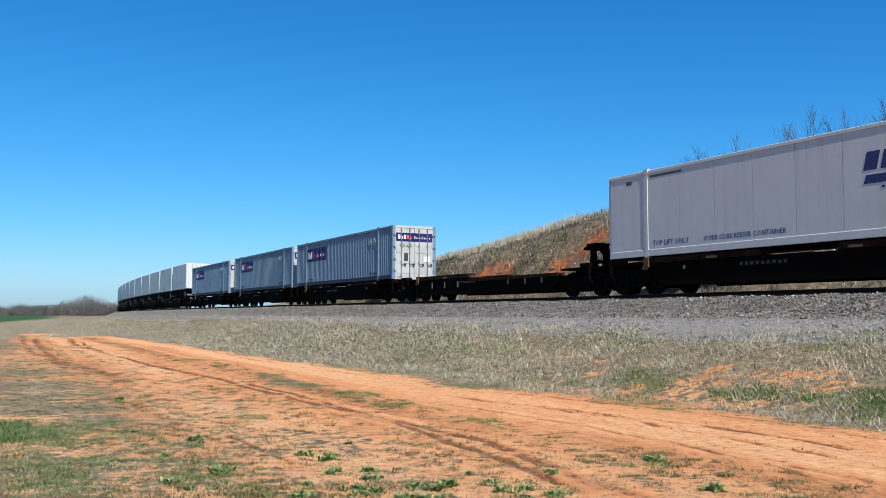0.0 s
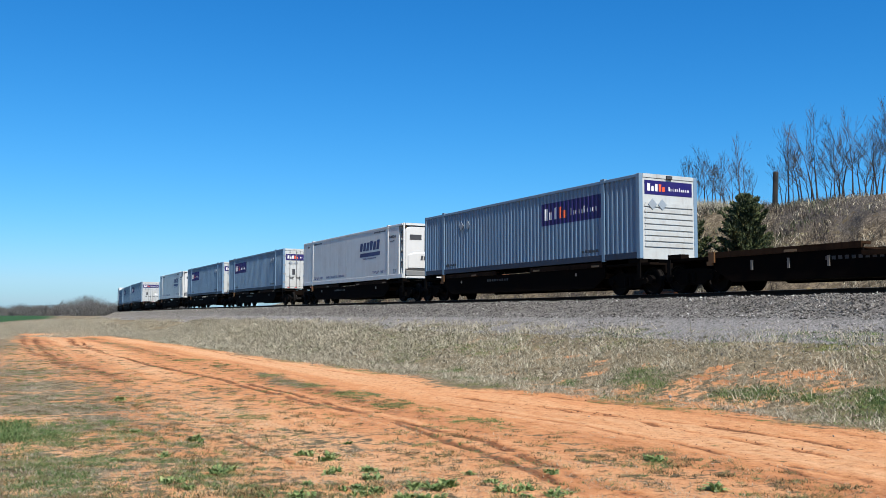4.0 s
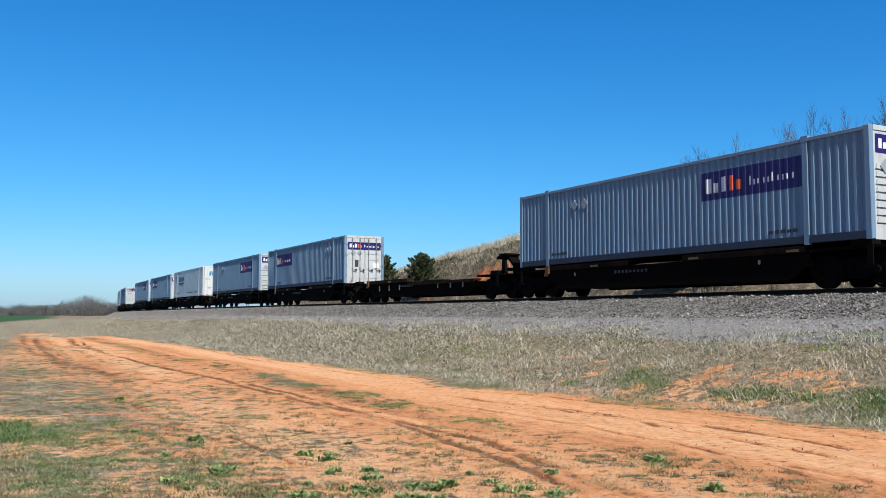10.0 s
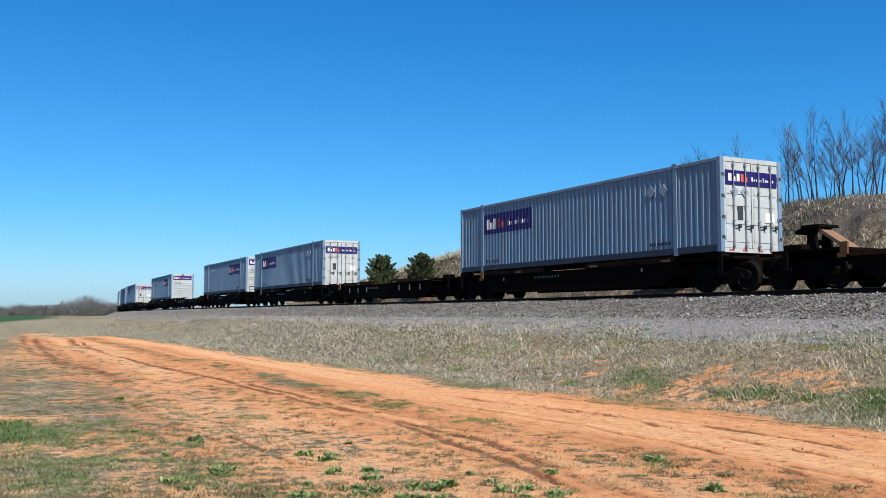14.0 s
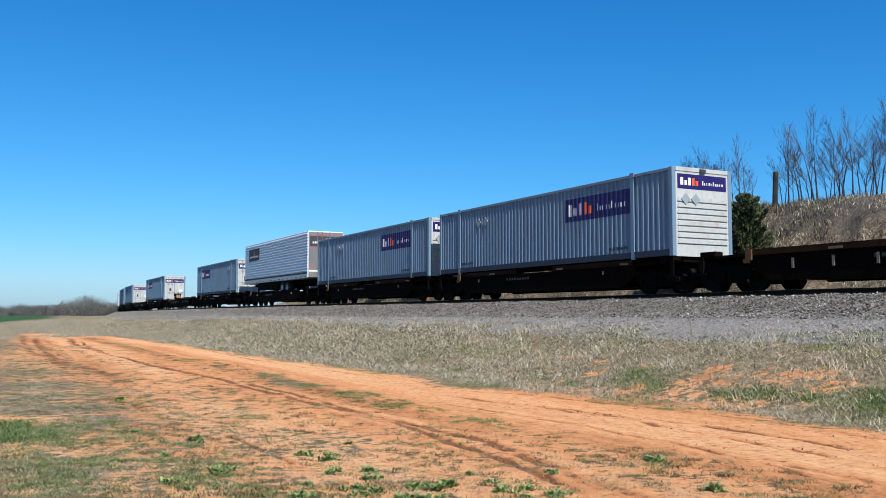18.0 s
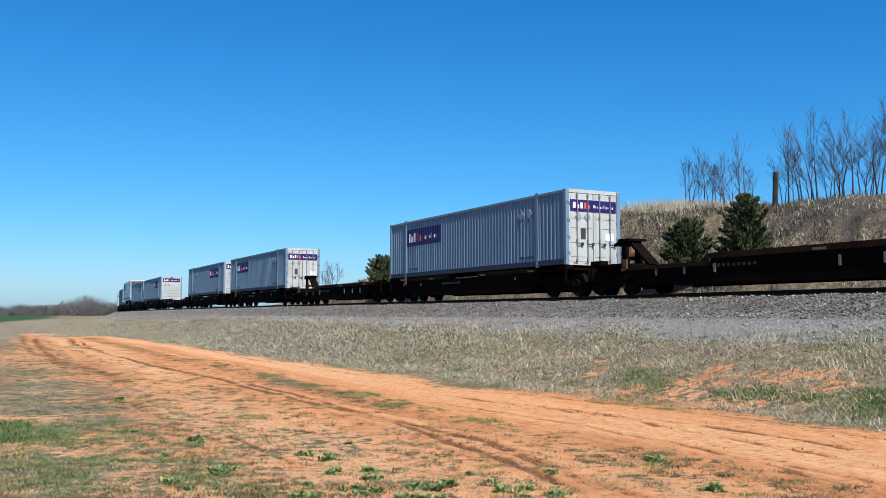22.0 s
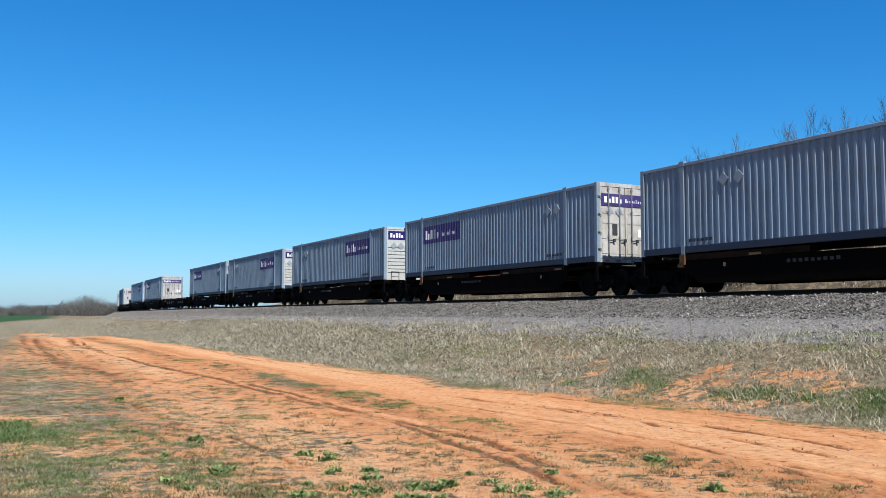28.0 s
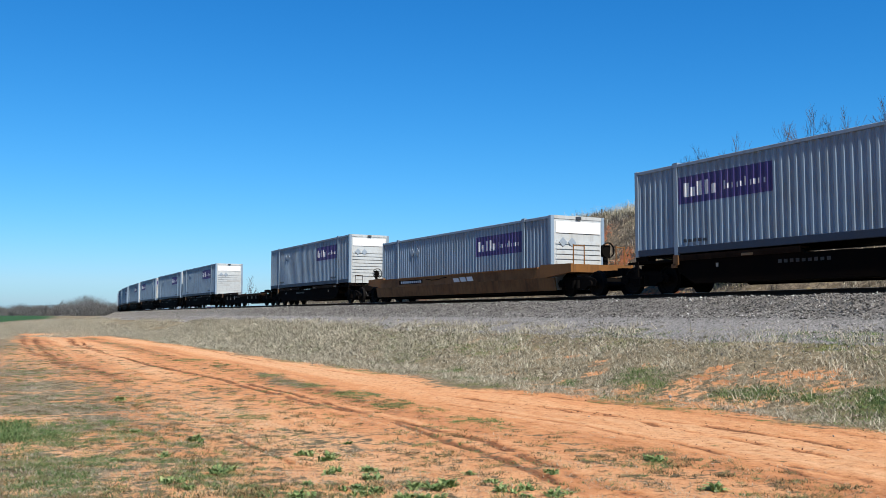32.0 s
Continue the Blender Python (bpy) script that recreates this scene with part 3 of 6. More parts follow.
# ---- the ground: one sheet out to the horizon ----
def build_ground():
    angles = np.concatenate([np.linspace(-33, 33, 560), np.linspace(36, 324, 70)])
    radii = np.concatenate([[0.004, 1.2, 2.2, 3.2, 4.2], 4.8 * 1.0085 ** np.arange(0, 445), 4.8 * 1.0085 ** 444 * 1.09 ** np.arange(1, 34)])
    a, r = np.meshgrid(np.radians(angles), radii)
    x, y = (r * np.sin(a)).ravel() + 0.05, (r * np.cos(a)).ravel() - 0.05
    s, q = track_coords(x, y)
    z = ground_z(x, y, s, q)
    z = np.where(r.ravel() > 900, np.minimum(z, 0.0), z)
    verts = np.stack([x, y, z], 1)
    cols = len(angles)
    me = mesh_np("ground", verts, grid_faces(len(radii), cols, True)[:, ::-1])
    e = road_edge(s)
    n1 = fnoise(x * 0.45, y * 0.45, 4, 61) - 0.5
    n2 = fnoise(x * 0.16, y * 0.16, 3, 71) - 0.5
    dirt = 0.1 + (0.95 - 0.2 * ramp(13.6, 14.6, q) + 0.5 * n1 + 0.25 * n2) * ramp(e - 1.0, e + 0.9, q + 1.6 * n1) * (1 - ramp(62, 80, s + 10 * n2))
    # the near side: red soil that breaks up into turf
    near = 0.41 + 0.2 * ramp(12, 17, y) + 0.55 * n1 + 0.5 * n2 + 0.34 * ramp(-4.2, 0.5, x)
    dirt = np.where(q > 16.5, dirt + (np.minimum(near, 0.9) - dirt) * ramp(16.5, 19.5, q + 2 * n2), dirt)
    strip = (0.25 + 0.75 * ramp(-3, 3, s)) * np.exp(-((q - 14.45) / 0.42) ** 2) * ramp(0.42, 0.62, fnoise(s * 0.22, q * 0.3, 3, 81))
    rough = np.exp(-((q - 16.6) / 0.9) ** 2) * ramp(0.4, 0.65, fnoise(x * 0.5, y * 0.5, 3, 82))
    dirt = dirt - 0.45 * strip - 0.25 * rough
    verge = ((q > 5.6) & (q < e)) * ramp(0.52, 0.72, fnoise(x * 0.5, y * 0.5, 4, 91)) * ramp(30, 10, s) * np.interp(q, [6.3, 8.5], [0.2, 1])
    # the road bends away behind a grassy corner
    corner = ramp(-0.468, -0.49, x / np.maximum(y, 1.0) + 0.04 * n1) * ramp(30, 44, y)
    dirt = dirt * (1 - 0.85 * corner)
    dirt = np.maximum(dirt, 0.6 * verge)
    dirt = np.maximum(dirt, 0.6 * spots(x, y, RED_SPOTS))
    dirt = dirt - 0.5 * spots(x, y, STRAW_SPOTS)
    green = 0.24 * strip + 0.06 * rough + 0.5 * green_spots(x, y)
    green = green + ((q > 5.4) & (q < e + 0.3)) * ramp(0.44, 0.62, fnoise(x * 0.6 + 9, y * 0.6, 3, 101)) * 0.42 * ramp(60, 30, s)
    green = green + (q > 18.4) * ramp(0.46, 0.64, fnoise(x * 0.4 + 5, y * 0.4, 3, 111)) * 0.38 * (0.2 + 0.8 * ramp(17, 12, y))
    aside = x / np.maximum(y, 1.0)
    start = 152 + np.clip((aside + 0.495) / 0.055, -3, 1) * 100
    field = ramp(-0.43, -0.445, aside + 0.03 * n2) * ramp(start, start + 15, y) * (y < 800) * (y > 80)
    far = np.hypot(x, y) > 130
    dirt = np.where(far, 0.1, dirt)
    # bare red earth on the face of the cutting, and along its foot
    bank = 0.9 * slips(s, q)
    bank = np.maximum(bank, 0.62 * ramp(0.42, 0.6, fnoise(s * 0.16, q * 0.1, 2, 121)) * np.exp(-((q + 5.2) / 1.1) ** 2))
    dirt = np.where(q < 5.0, 0.0, dirt)
    green = np.where(q < 5.0, 0.12 * ramp(0.5, 0.7, fnoise(x * 0.2, y * 0.2, 2, 131)), green)
    attribute(me, "dirt", dirt)
    attribute(me, "green", green)
    lane = 0.56 + 0.9 * (fnoise(s * 0.07 + 0.3 * n1, q * 1.5, 4, 141) - 0.5) + 0.35 * n2
    treads = fnoise(s * 0.10 + 0.2 * n1, q * 7.0 + 0.5 * n1, 2, 145) - 0.5
    on_road = ramp(e - 0.5, e + 0.8, q) * (1 - ramp(18.0, 19.5, q))
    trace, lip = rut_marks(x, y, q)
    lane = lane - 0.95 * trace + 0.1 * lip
    lane = lane + on_road * (0.2 * np.exp(-((q - 12.4) / 0.8) ** 2) + 0.16 * np.exp(-((q - 16.4) / 0.5) ** 2) - 0.16 * np.exp(-((q - 14.2) / 0.5) ** 2))
    lane = lane + on_road * 0.36 * treads * ramp(0.3, 0.6, fnoise(x * 0.3, y * 0.3, 2, 146))
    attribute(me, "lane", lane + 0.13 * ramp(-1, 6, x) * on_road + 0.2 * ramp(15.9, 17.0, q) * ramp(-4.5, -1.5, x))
    attribute(me, "bank", bank)
    attribute(me, "crop", field)
    attribute(me, "burnt", ramp(18.0, 14.5, s) * ramp(-10.6, -12.2, q + 1.6 * n1) * 0.95)
    attribute(me, "scrub", np.where((q < -6) & (q > -40), 0.75 + 0.5 * n1, 0.0))
    smooth(me)
    me.materials.append(M_GROUND)
    return tagged(new("ground", me), "red dirt and dry turf ground with a rutted track", "ground", kind="structure")


build_ground()


def sweep(name, outline, material_, s0, s1, step, closed=True, rough=0.0, seed=0):
    """A cross-section of (q, height above the rail) pairs run along the track."""
    ss = np.arange(s0, s1 + step * 0.5, step)
    n = len(outline)
    verts = []
    for qv, h in outline:
        x, y, _ = on_track(ss, qv)
        z = rail_z(ss) + h
        if rough:
            z = z + rough * (fnoise(ss * 1.7, qv * 3 + 0 * ss, 3, seed) - 0.5)
            z = z + (qv > 4.5) * 0.22 * (fnoise(ss * 0.5, qv + 0 * ss, 3, seed + 3) - 0.6)
        verts.append(np.stack([x, y, z], 1))
    verts = np.stack(verts, 1).reshape(-1, 3)
    me = mesh_np(name, verts, grid_faces(len(ss), n, closed))
    me.materials.append(material_)
    qs = np.tile([o[0] for o in outline], len(ss))
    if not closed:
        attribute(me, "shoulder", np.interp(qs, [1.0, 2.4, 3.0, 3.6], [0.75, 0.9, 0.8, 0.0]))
    return me


def build_track():
    prof = [(-3.6, -1.1), (-3.2, -0.82), (-2.4, -0.4), (-1.9, -0.2), (-1.0, -0.19), (0, -0.19), (1.0, -0.19), (1.9, -0.21), (2.35, -0.33),
            (2.7, -0.5), (3.2, -0.74), (3.9, -0.92), (4.7, -1.10), (5.4, -1.26), (5.9, -1.50), (6.2, -1.9)]
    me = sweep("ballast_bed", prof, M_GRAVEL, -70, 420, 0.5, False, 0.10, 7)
    smooth(me)
    tagged(new("ballast_bed", me), "grey crushed stone bed under the rails", "ballast", kind="structure")
    far = sweep("ballast_bed", prof[::2] + prof[-1:], M_GRAVEL, 420, 1100, 10, False)
    tagged(new("ballast_bed", far), "grey crushed stone bed further along the line", "ballast", kind="structure")
    back = sweep("ballast_bed", prof[::2] + prof[-1:], M_GRAVEL, -880, -70, 10, False)
    tagged(new("ballast_bed", back), "grey crushed stone bed further back along the line", "ballast", kind="structure")
    foot = [(-0.07, -0.17), (0.07, -0.17), (0.07, -0.155), (0.012, -0.13), (0.012, -0.05), (0.036, -0.04), (0.036, -0.006), (-0.036, -0.006), (-0.036, -0.04), (-0.012, -0.05), (-0.012, -0.13), (-0.07, -0.155)]
    head = [(-0.034, -0.006), (0.034, -0.006), (0.03, 0.0), (-0.03, 0.0)]
    for side in (0.755, -0.755):
        r = root("rail", "rusty steel rail with a bright running surface", "rail", "rails of the track")
        r["kind"] = "structure"
        for nm, pr, mt in (("rail_side", foot, M_RAILSTEEL), ("rail_head", head, M_RAILHEAD)):
            me = sweep(nm, [(side + u, v) for u, v in pr], mt, -880, 1100, 2.0)
            o = new(nm, me)
            o.parent = r


build_track()

# ---- the train ----
SPEED, GAIN, EASE = 23.1222, 0.02426, -0.000366


def travelled(t):
    u = t - 6.0
    return SPEED * u + GAIN * u ** 2 / 2 + EASE * u ** 3 / 6 + 0.8 * max(0.0, 1 - t / 0.6)


def ride_pose(s, flip, lift=0.0):
    x, y, h = on_track(s)
    return pose(float(x), float(y), float(rail_z(s)) + lift, 0, 0, math.degrees(float(h)) + (180 if flip else 0))


MOVING = []  # thing, place of its middle along the train, turned round, height above the rail
LENGTH, WIDTH, HEIGHT = 16.15, 2.59, 2.9
FLOOR = 1.2  # container floor above the rail
HL, HW = LENGTH / 2, WIDTH / 2
LIFT = HL - 1.98  # lifting posts


def letters_bar(parent, mat, x0, x1, z0, z1, y, face, count=8, slant=0.0, gap=0.3, name="marking"):
    """A row of plain upright bars the size of lettering, on a face that looks along +y, -y, +x or -x."""
    bm = bmesh.new()
    w = (x1 - x0) / count
    rng = random.Random(int(abs(x0 * 100) + z0 * 1000))
    for i in range(count):
        a, b = x0 + i * w, x0 + i * w + w * (1 - gap)
        top = z1 - (z1 - z0) * rng.choice((0, 0, 0.12))
        quad = [(a, z0), (b, z0), (b + slant, top), (a + slant, top)]
        d = 0.004
        if face in ("y", "-y"):
            prism(bm, quad, "y", y, y + (d if face == "y" else -d))
        else:
            prism(bm, quad, "x", y, y + (d if face == "x" else -d))
    o = part(name, bm, mat, parent)
    if count > 1:
        o["kind"] = "stuff"
    return o


def text_part(parent, mat, body, size, x, y, z, face, label=""):
    cu = bpy.data.curves.new("lettering", "FONT")
    cu.body = body
    cu.size = size
    cu.extrude = 0.002
    cu.resolution_u = 1
    tmp = new("lettering", cu)
    bpy.context.view_layer.update()
    me = bpy.data.meshes.new_from_object(tmp.evaluated_get(bpy.context.evaluated_depsgraph_get()))
    bpy.data.objects.remove(tmp)
    bpy.data.curves.remove(cu)
    me.materials.append(mat)
    o = new("lettering", me)
    o.parent = parent
    o.matrix_basis = pose(x, y, z, 90, 0, {"y": 180, "-y": 0, "x": 90, "-x": -90}[face])
    o["kind"] = "stuff"
    if label:
        o["label"] = label
    return o


def rib_line():
    """The ribbed profile of a long wall, in stretches between the posts: place along it and distance out."""
    outer, inner = HW - 0.025, HW - 0.07
    stretches = []
    for a, b in ((-HL + 0.12, -LIFT - 0.06), (-LIFT + 0.06, LIFT - 0.06), (LIFT + 0.06, HL - 0.12)):
        count = max(1, round((b - a) / 0.252))
        w = (b - a) / count
        pts = []
        for i in range(count):
            c = a + i * w
            pts += [(c, inner), (c + w * 0.30, inner), (c + w * 0.50, outer), (c + w * 0.80, outer)]
        stretches.append(pts + [(b, inner)])
    return stretches


def ribbed_sheet(bm, pts, side, z0, z1):
    lo = [bm.verts.new((x, side * y, z0)) for x, y in pts]
    hi = [bm.verts.new((x, side * y, z1)) for x, y in pts]
    for i in range(len(pts) - 1):
        bm.faces.new((lo[i], lo[i + 1], hi[i + 1], hi[i]) if side < 0 else (lo[i + 1], lo[i], hi[i], hi[i + 1]))


def corrugated_side(side):
    """A long container wall with upright ribs, between end posts and the lifting posts."""
    bm = bmesh.new()
    for pts in rib_line():
        ribbed_sheet(bm, pts, side, 0.22, HEIGHT - 0.12)
    return bm


def on_ribs(bm, x0, x1, z0, z1, side, lift):
    """A painted area that follows the ribs of the wall, with a thin edge."""
    for pts in rib_line():
        xs, ys = [p[0] for p in pts], [p[1] for p in pts]
        a, b = max(x0, xs[0]), min(x1, xs[-1])
        if a < b:
            cut = [a] + [x for x in xs if a < x < b] + [b]
            ribbed_sheet(bm, [(x, float(np.interp(x, xs, ys)) + lift) for x in cut], side, z0, z1)


def frame_parts(c, wall, rails, post_half=0.09):
    """Rails, posts, roof and floor of a container."""
    bm = bmesh.new()
    box(bm, -HL + 0.1, HL - 0.1, -0.06, 0.06, HEIGHT - 0.13, HEIGHT - 0.02)
    top = part("top_rail", bm, wall, c, bevel=0.012)
    top.matrix_basis = pose(0, HW - 0.06, 0)
    again(top, c, 0, -HW + 0.06, 0)
    bm = bmesh.new()
    box(bm, -HL + 0.1, HL - 0.1, -0.05, 0.05, 0.02, 0.24)
    low = part("bottom_rail", bm, rails, c, bevel=0.012)
    low.matrix_basis = pose(0, HW - 0.051, 0)
    again(low, c, 0, -HW + 0.051, 0)
    bm = bmesh.new()
    box(bm, -post_half, post_half, -post_half * 0.88, post_half * 0.88, 0.0, HEIGHT)
    post = part("corner_post", bm, wall, c, bevel=0.015)
    post.matrix_basis = pose(HL - post_half, HW - 0.08, 0)
    for a, b in ((1, -1), (-1, 1), (-1, -1)):
        again(post, c, a * (HL - post_half), b * (HW - 0.08), 0)
    bm = bmesh.new()
    box(bm, -0.08, 0.08, -0.055, 0.055, -0.02, HEIGHT + 0.02)
    box(bm, -0.11, 0.11, -0.06, 0.06, HEIGHT - 0.12, HEIGHT + 0.03)
    lift = part("lifting_post", bm, wall, c)
    lift.matrix_basis = pose(LIFT, HW - 0.05, 0)
    for a, b in ((1, -1), (-1, 1), (-1, -1)):
        again(lift, c, a * LIFT, b * (HW - 0.05), 0)
    bm = bmesh.new()
    box(bm, -HL + 0.06, HL - 0.06, -HW + 0.1, HW - 0.1, HEIGHT - 0.05, HEIGHT - 0.012)
    part("roof", bm, wall, c)
    bm = bmesh.new()
    box(bm, -HL + 0.06, HL - 0.06, -HW + 0.08, HW - 0.08, 0.06, 0.2)
    part("floor", bm, M_BLACK, c)


def diamond(parent, mat, x, z, y, face, r=0.21, name="placard"):
    bm = bmesh.new()
    o = [(x - r, z), (x, z - r), (x + r, z), (x, z + r)]
    if face in ("y", "-y"):
        prism(bm, o, "y", y, y + (0.02 if face == "y" else -0.02))
    else:
        prism(bm, o, "x", y, y + (0.02 if face == "x" else -0.02))
    return part(name, bm, mat, parent)


def logo_panel(c, purple, accent, x0, x1, z0, z1, y, face):
    """Purple panel with plain blocks of white and colour where its lettering stands; on a long wall it is painted over the ribs."""
    ribbed = face in ("y", "-y")
    side = 1 if face == "y" else -1
    d = 0.008 if face in ("y", "x") else -0.008
    w, h = x1 - x0, z1 - z0
    flip = face in ("y", "-x")

    def u(f):
        return x1 - f * w if flip else x0 + f * w

    def area(items, mat, name, parent, level, label=""):
        bm = bmesh.new()
        for f0, f1, g0, g1 in items:
            a, b = sorted((u(f0), u(f1)))
            za, zb = z0 + g0 * h, z0 + g1 * h
            if ribbed:
                on_ribs(bm, a, b, za, zb, side, 0.003 * level)
            else:
                e = y + d * (level - 1)
                prism(bm, [(a, za), (b, za), (b, zb), (a, zb)], "x", e, e + d * (1.0 if level == 1 else 0.5))
        return part(name, bm, mat, parent, label)

    p = area([(0, 1, 0, 1)], purple, "panel", c, 1, "purple panel")
    for f0, f1, g0, g1 in ((0.055, 0.115, 0.24, 0.76), (0.14, 0.19, 0.24, 0.58), (0.215, 0.27, 0.24, 0.76)):
        area([(f0, f1, g0, g1)], M_LETTER, "white_block", p, 2)
    for f0, f1, g0, g1 in ((0.295, 0.345, 0.24, 0.76), (0.365, 0.42, 0.24, 0.58)):
        area([(f0, f1, g0, g1)], accent, "coloured_block", p, 2)
    fine = area([(0.50 + 0.045 * i, 0.50 + 0.045 * i + (0.014 if i % 3 else 0.026), 0.32, 0.50 if i not in (0, 5) else 0.62) for i in range(10)], M_LETTER, "fine_marking", p, 2)
    fine["kind"] = "stuff"
    return p


def door_end(c, x, sign, wall, handles=M_STEEL, grips=M_DARK_MARK):
    """Two door leaves with lock rods, handles and hinges, on the end at x."""
    for k in (1, -1):
        bm = bmesh.new()
        a, b = sorted((k * 0.015, k * (HW - 0.17)))
        xo = x
        box(bm, min(xo, xo - sign * 0.05), max(xo, xo - sign * 0.05), a, b, 0.14, HEIGHT - 0.16)
        for z0, z1 in ((0.32, 0.72), (0.86, 1.28), (1.42, 1.66), (1.78, 1.96), (2.42, 2.62)):
            box(bm, min(xo, xo + sign * 0.014), max(xo, xo + sign * 0.014), a + 0.07, b - 0.07, z0, z1)
        leaf = part("door", bm, wall, c, "grey door leaf with pressed panels")
        for yy in (0.28, 0.78):
            bm = bmesh.new()
            rod(bm, (xo + sign * 0.055, k * yy, 0.1), (xo + sign * 0.055, k * yy, HEIGHT - 0.12), 0.021, 6)
            for z in (0.2, 0.95, 1.85, HEIGHT - 0.25):
                box(bm, min(xo + sign * 0.005, xo + sign * 0.08), max(xo + sign * 0.005, xo + sign * 0.08), k * yy - 0.038, k * yy + 0.038, z - 0.025, z + 0.025)
            part("lock_rod", bm, handles, leaf)
            bm = bmesh.new()
            box(bm, min(xo + sign * 0.06, xo + sign * 0.09), max(xo + sign * 0.06, xo + sign * 0.09), k * yy - 0.24, k * yy + 0.02, 0.78, 0.815)
            box(bm, min(xo + sign * 0.02, xo + sign * 0.1), max(xo + sign * 0.02, xo + sign * 0.1), k * yy - 0.27, k * yy - 0.2, 0.74, 0.86)
            part("handle", bm, grips, leaf)
        for z in (0.45, 1.05, 1.7, 2.35):
            bm = bmesh.new()
            box(bm, min(xo - sign * 0.02, xo + sign * 0.03), max(xo - sign * 0.02, xo + sign * 0.03), min(k * (HW - 0.2), k * (HW - 0.03)), max(k * (HW - 0.2), k * (HW - 0.03)), z - 0.05, z + 0.05)
            part("hinge", bm, handles, leaf)
    for yy in (-0.95, -0.45, 0.2, 0.75):
        bm = bmesh.new()
        box(bm, min(x, x + sign * 0.006), max(x, x + sign * 0.006), yy, yy + 0.2, 0.04, 0.1)
        part("reflector", bm, M_RED_PLACARD, c, "red reflector strip")
    bm = bmesh.new()
    box(bm, min(x, x - sign * 0.1), max(x, x - sign * 0.1), -HW + 0.16, HW - 0.16, HEIGHT - 0.14, HEIGHT)
    part("door_header", bm, wall, c)
    bm = bmesh.new()
    box(bm, min(x, x - sign * 0.1), max(x, x - sign * 0.1), -HW + 0.16, HW - 0.16, 0.0, 0.13)
    part("door_sill", bm, wall, c)


def nose_end(c, x, sign, wall, panel):
    bm = bmesh.new()
    box(bm, min(x - sign * 0.02, x - sign * 0.08), max(x - sign * 0.02, x - sign * 0.08), -HW + 0.16, HW - 0.16, 0.0, HEIGHT)
    part("end_wall", bm, wall, c, "pale grey ribbed end wall")
    for i in range(8):
        z = 0.42 + i * 0.195
        bm = bmesh.new()
        xa = x - sign * 0.02
        prism(bm, [(-HW + 0.22, z), (HW - 0.22, z), (HW - 0.26, z + 0.13), (-HW + 0.26, z + 0.13)], "x", xa, xa + sign * 0.035)
        part("end_rib", bm, wall, c)
    bm = bmesh.new()
    box(bm, min(x, x - sign * 0.08), max(x, x - sign * 0.08), -HW + 0.16, HW - 0.16, HEIGHT - 0.13, HEIGHT + 0.0)
    part("end_header", bm, wall, c)
    bm = bmesh.new()
    box(bm, min(x, x + sign * 0.05), max(x, x + sign * 0.05), -0.12, 0.12, HEIGHT - 0.14, HEIGHT - 0.03)
    part("end_lamp_bracket", bm, M_DARK_MARK, c)
    if panel == "white":
        bm = bmesh.new()
        box(bm, min(x - sign * 0.02, x + sign * 0.012), max(x - sign * 0.02, x + sign * 0.012), -HW + 0.24, HW - 0.24, 2.22, 2.68)
        part("panel", bm, M_LETTER, c, "bleached white panel")
    else:
        logo_panel(c, M_PURPLE, M_ORANGE if panel == "orange" else M_LETTER, -HW + 0.24, HW - 0.24, 2.2, 2.68, x - sign * 0.018, "x" if sign > 0 else "-x")
    for yy in (0.75, 0.32):
        diamond(c, M_PLACARD, -yy if sign < 0 else -yy, 1.86, x + sign * 0.018, "x" if sign > 0 else "-x", 0.19)


def build_container(style):
    """Grey ribbed domestic container; its nose looks along +x. style: orange, faded or white."""
    words = {"orange": "grey ribbed steel container with a purple lettered panel", "faded": "weathered grey ribbed container with a faded purple panel", "white": "grey ribbed container with faded panel and bleached end panel"}[style]
    c = root("shipping_container", words, "container", "containers on the train")
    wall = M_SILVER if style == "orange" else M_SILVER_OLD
    purple = M_PURPLE if style == "orange" else M_PURPLE_OLD
    accent = M_ORANGE if style == "orange" else M_LETTER
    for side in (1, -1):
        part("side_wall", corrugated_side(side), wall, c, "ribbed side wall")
    frame_parts(c, wall, M_RAIL_SHADE)
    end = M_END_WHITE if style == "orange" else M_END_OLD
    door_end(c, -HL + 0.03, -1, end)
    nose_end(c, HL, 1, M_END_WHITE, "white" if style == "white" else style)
    for face, y in (("y", HW - 0.025), ("-y", -HW + 0.025)):
        logo_panel(c, purple, accent, LIFT - 3.9, LIFT - 0.12, 1.58, 2.44, y, face)
        for xx in ((-LIFT + 0.55, -LIFT + 1.15) if face == "y" or style == "faded" else (-LIFT + 1.75, -LIFT + 2.35)):
            diamond(c, M_PLACARD, xx, 2.15, y, face)
        letters_bar(c, M_DARK_MARK, -LIFT + 0.25, -LIFT + 1.3, 0.36, 0.46, y, face, 6)
        letters_bar(c, M_DARK_MARK, LIFT - 1.3, LIFT - 0.25, 0.36, 0.46, y, face, 5)
    logo_panel(c, purple, accent, -HW + 0.21, HW - 0.21, 2.06, 2.5, -HL + 0.012, "-x")
    for yy in (0.3, 0.72):
        diamond(c, M_PLACARD, yy, 1.86, -HL + 0.014, "-x", 0.16)
    bm = bmesh.new()
    box(bm, -HL - 0.002, -HL + 0.012, -0.95, -0.55, 0.95, 1.25)
    part("label_plate", bm, M_LETTER, c)
    bm = bmesh.new()
    box(bm, -HL - 0.002, -HL + 0.012, 0.38, 0.6, 1.0, 1.4)
    part("vent_plate", bm, M_DARK_MARK, c)
    return c


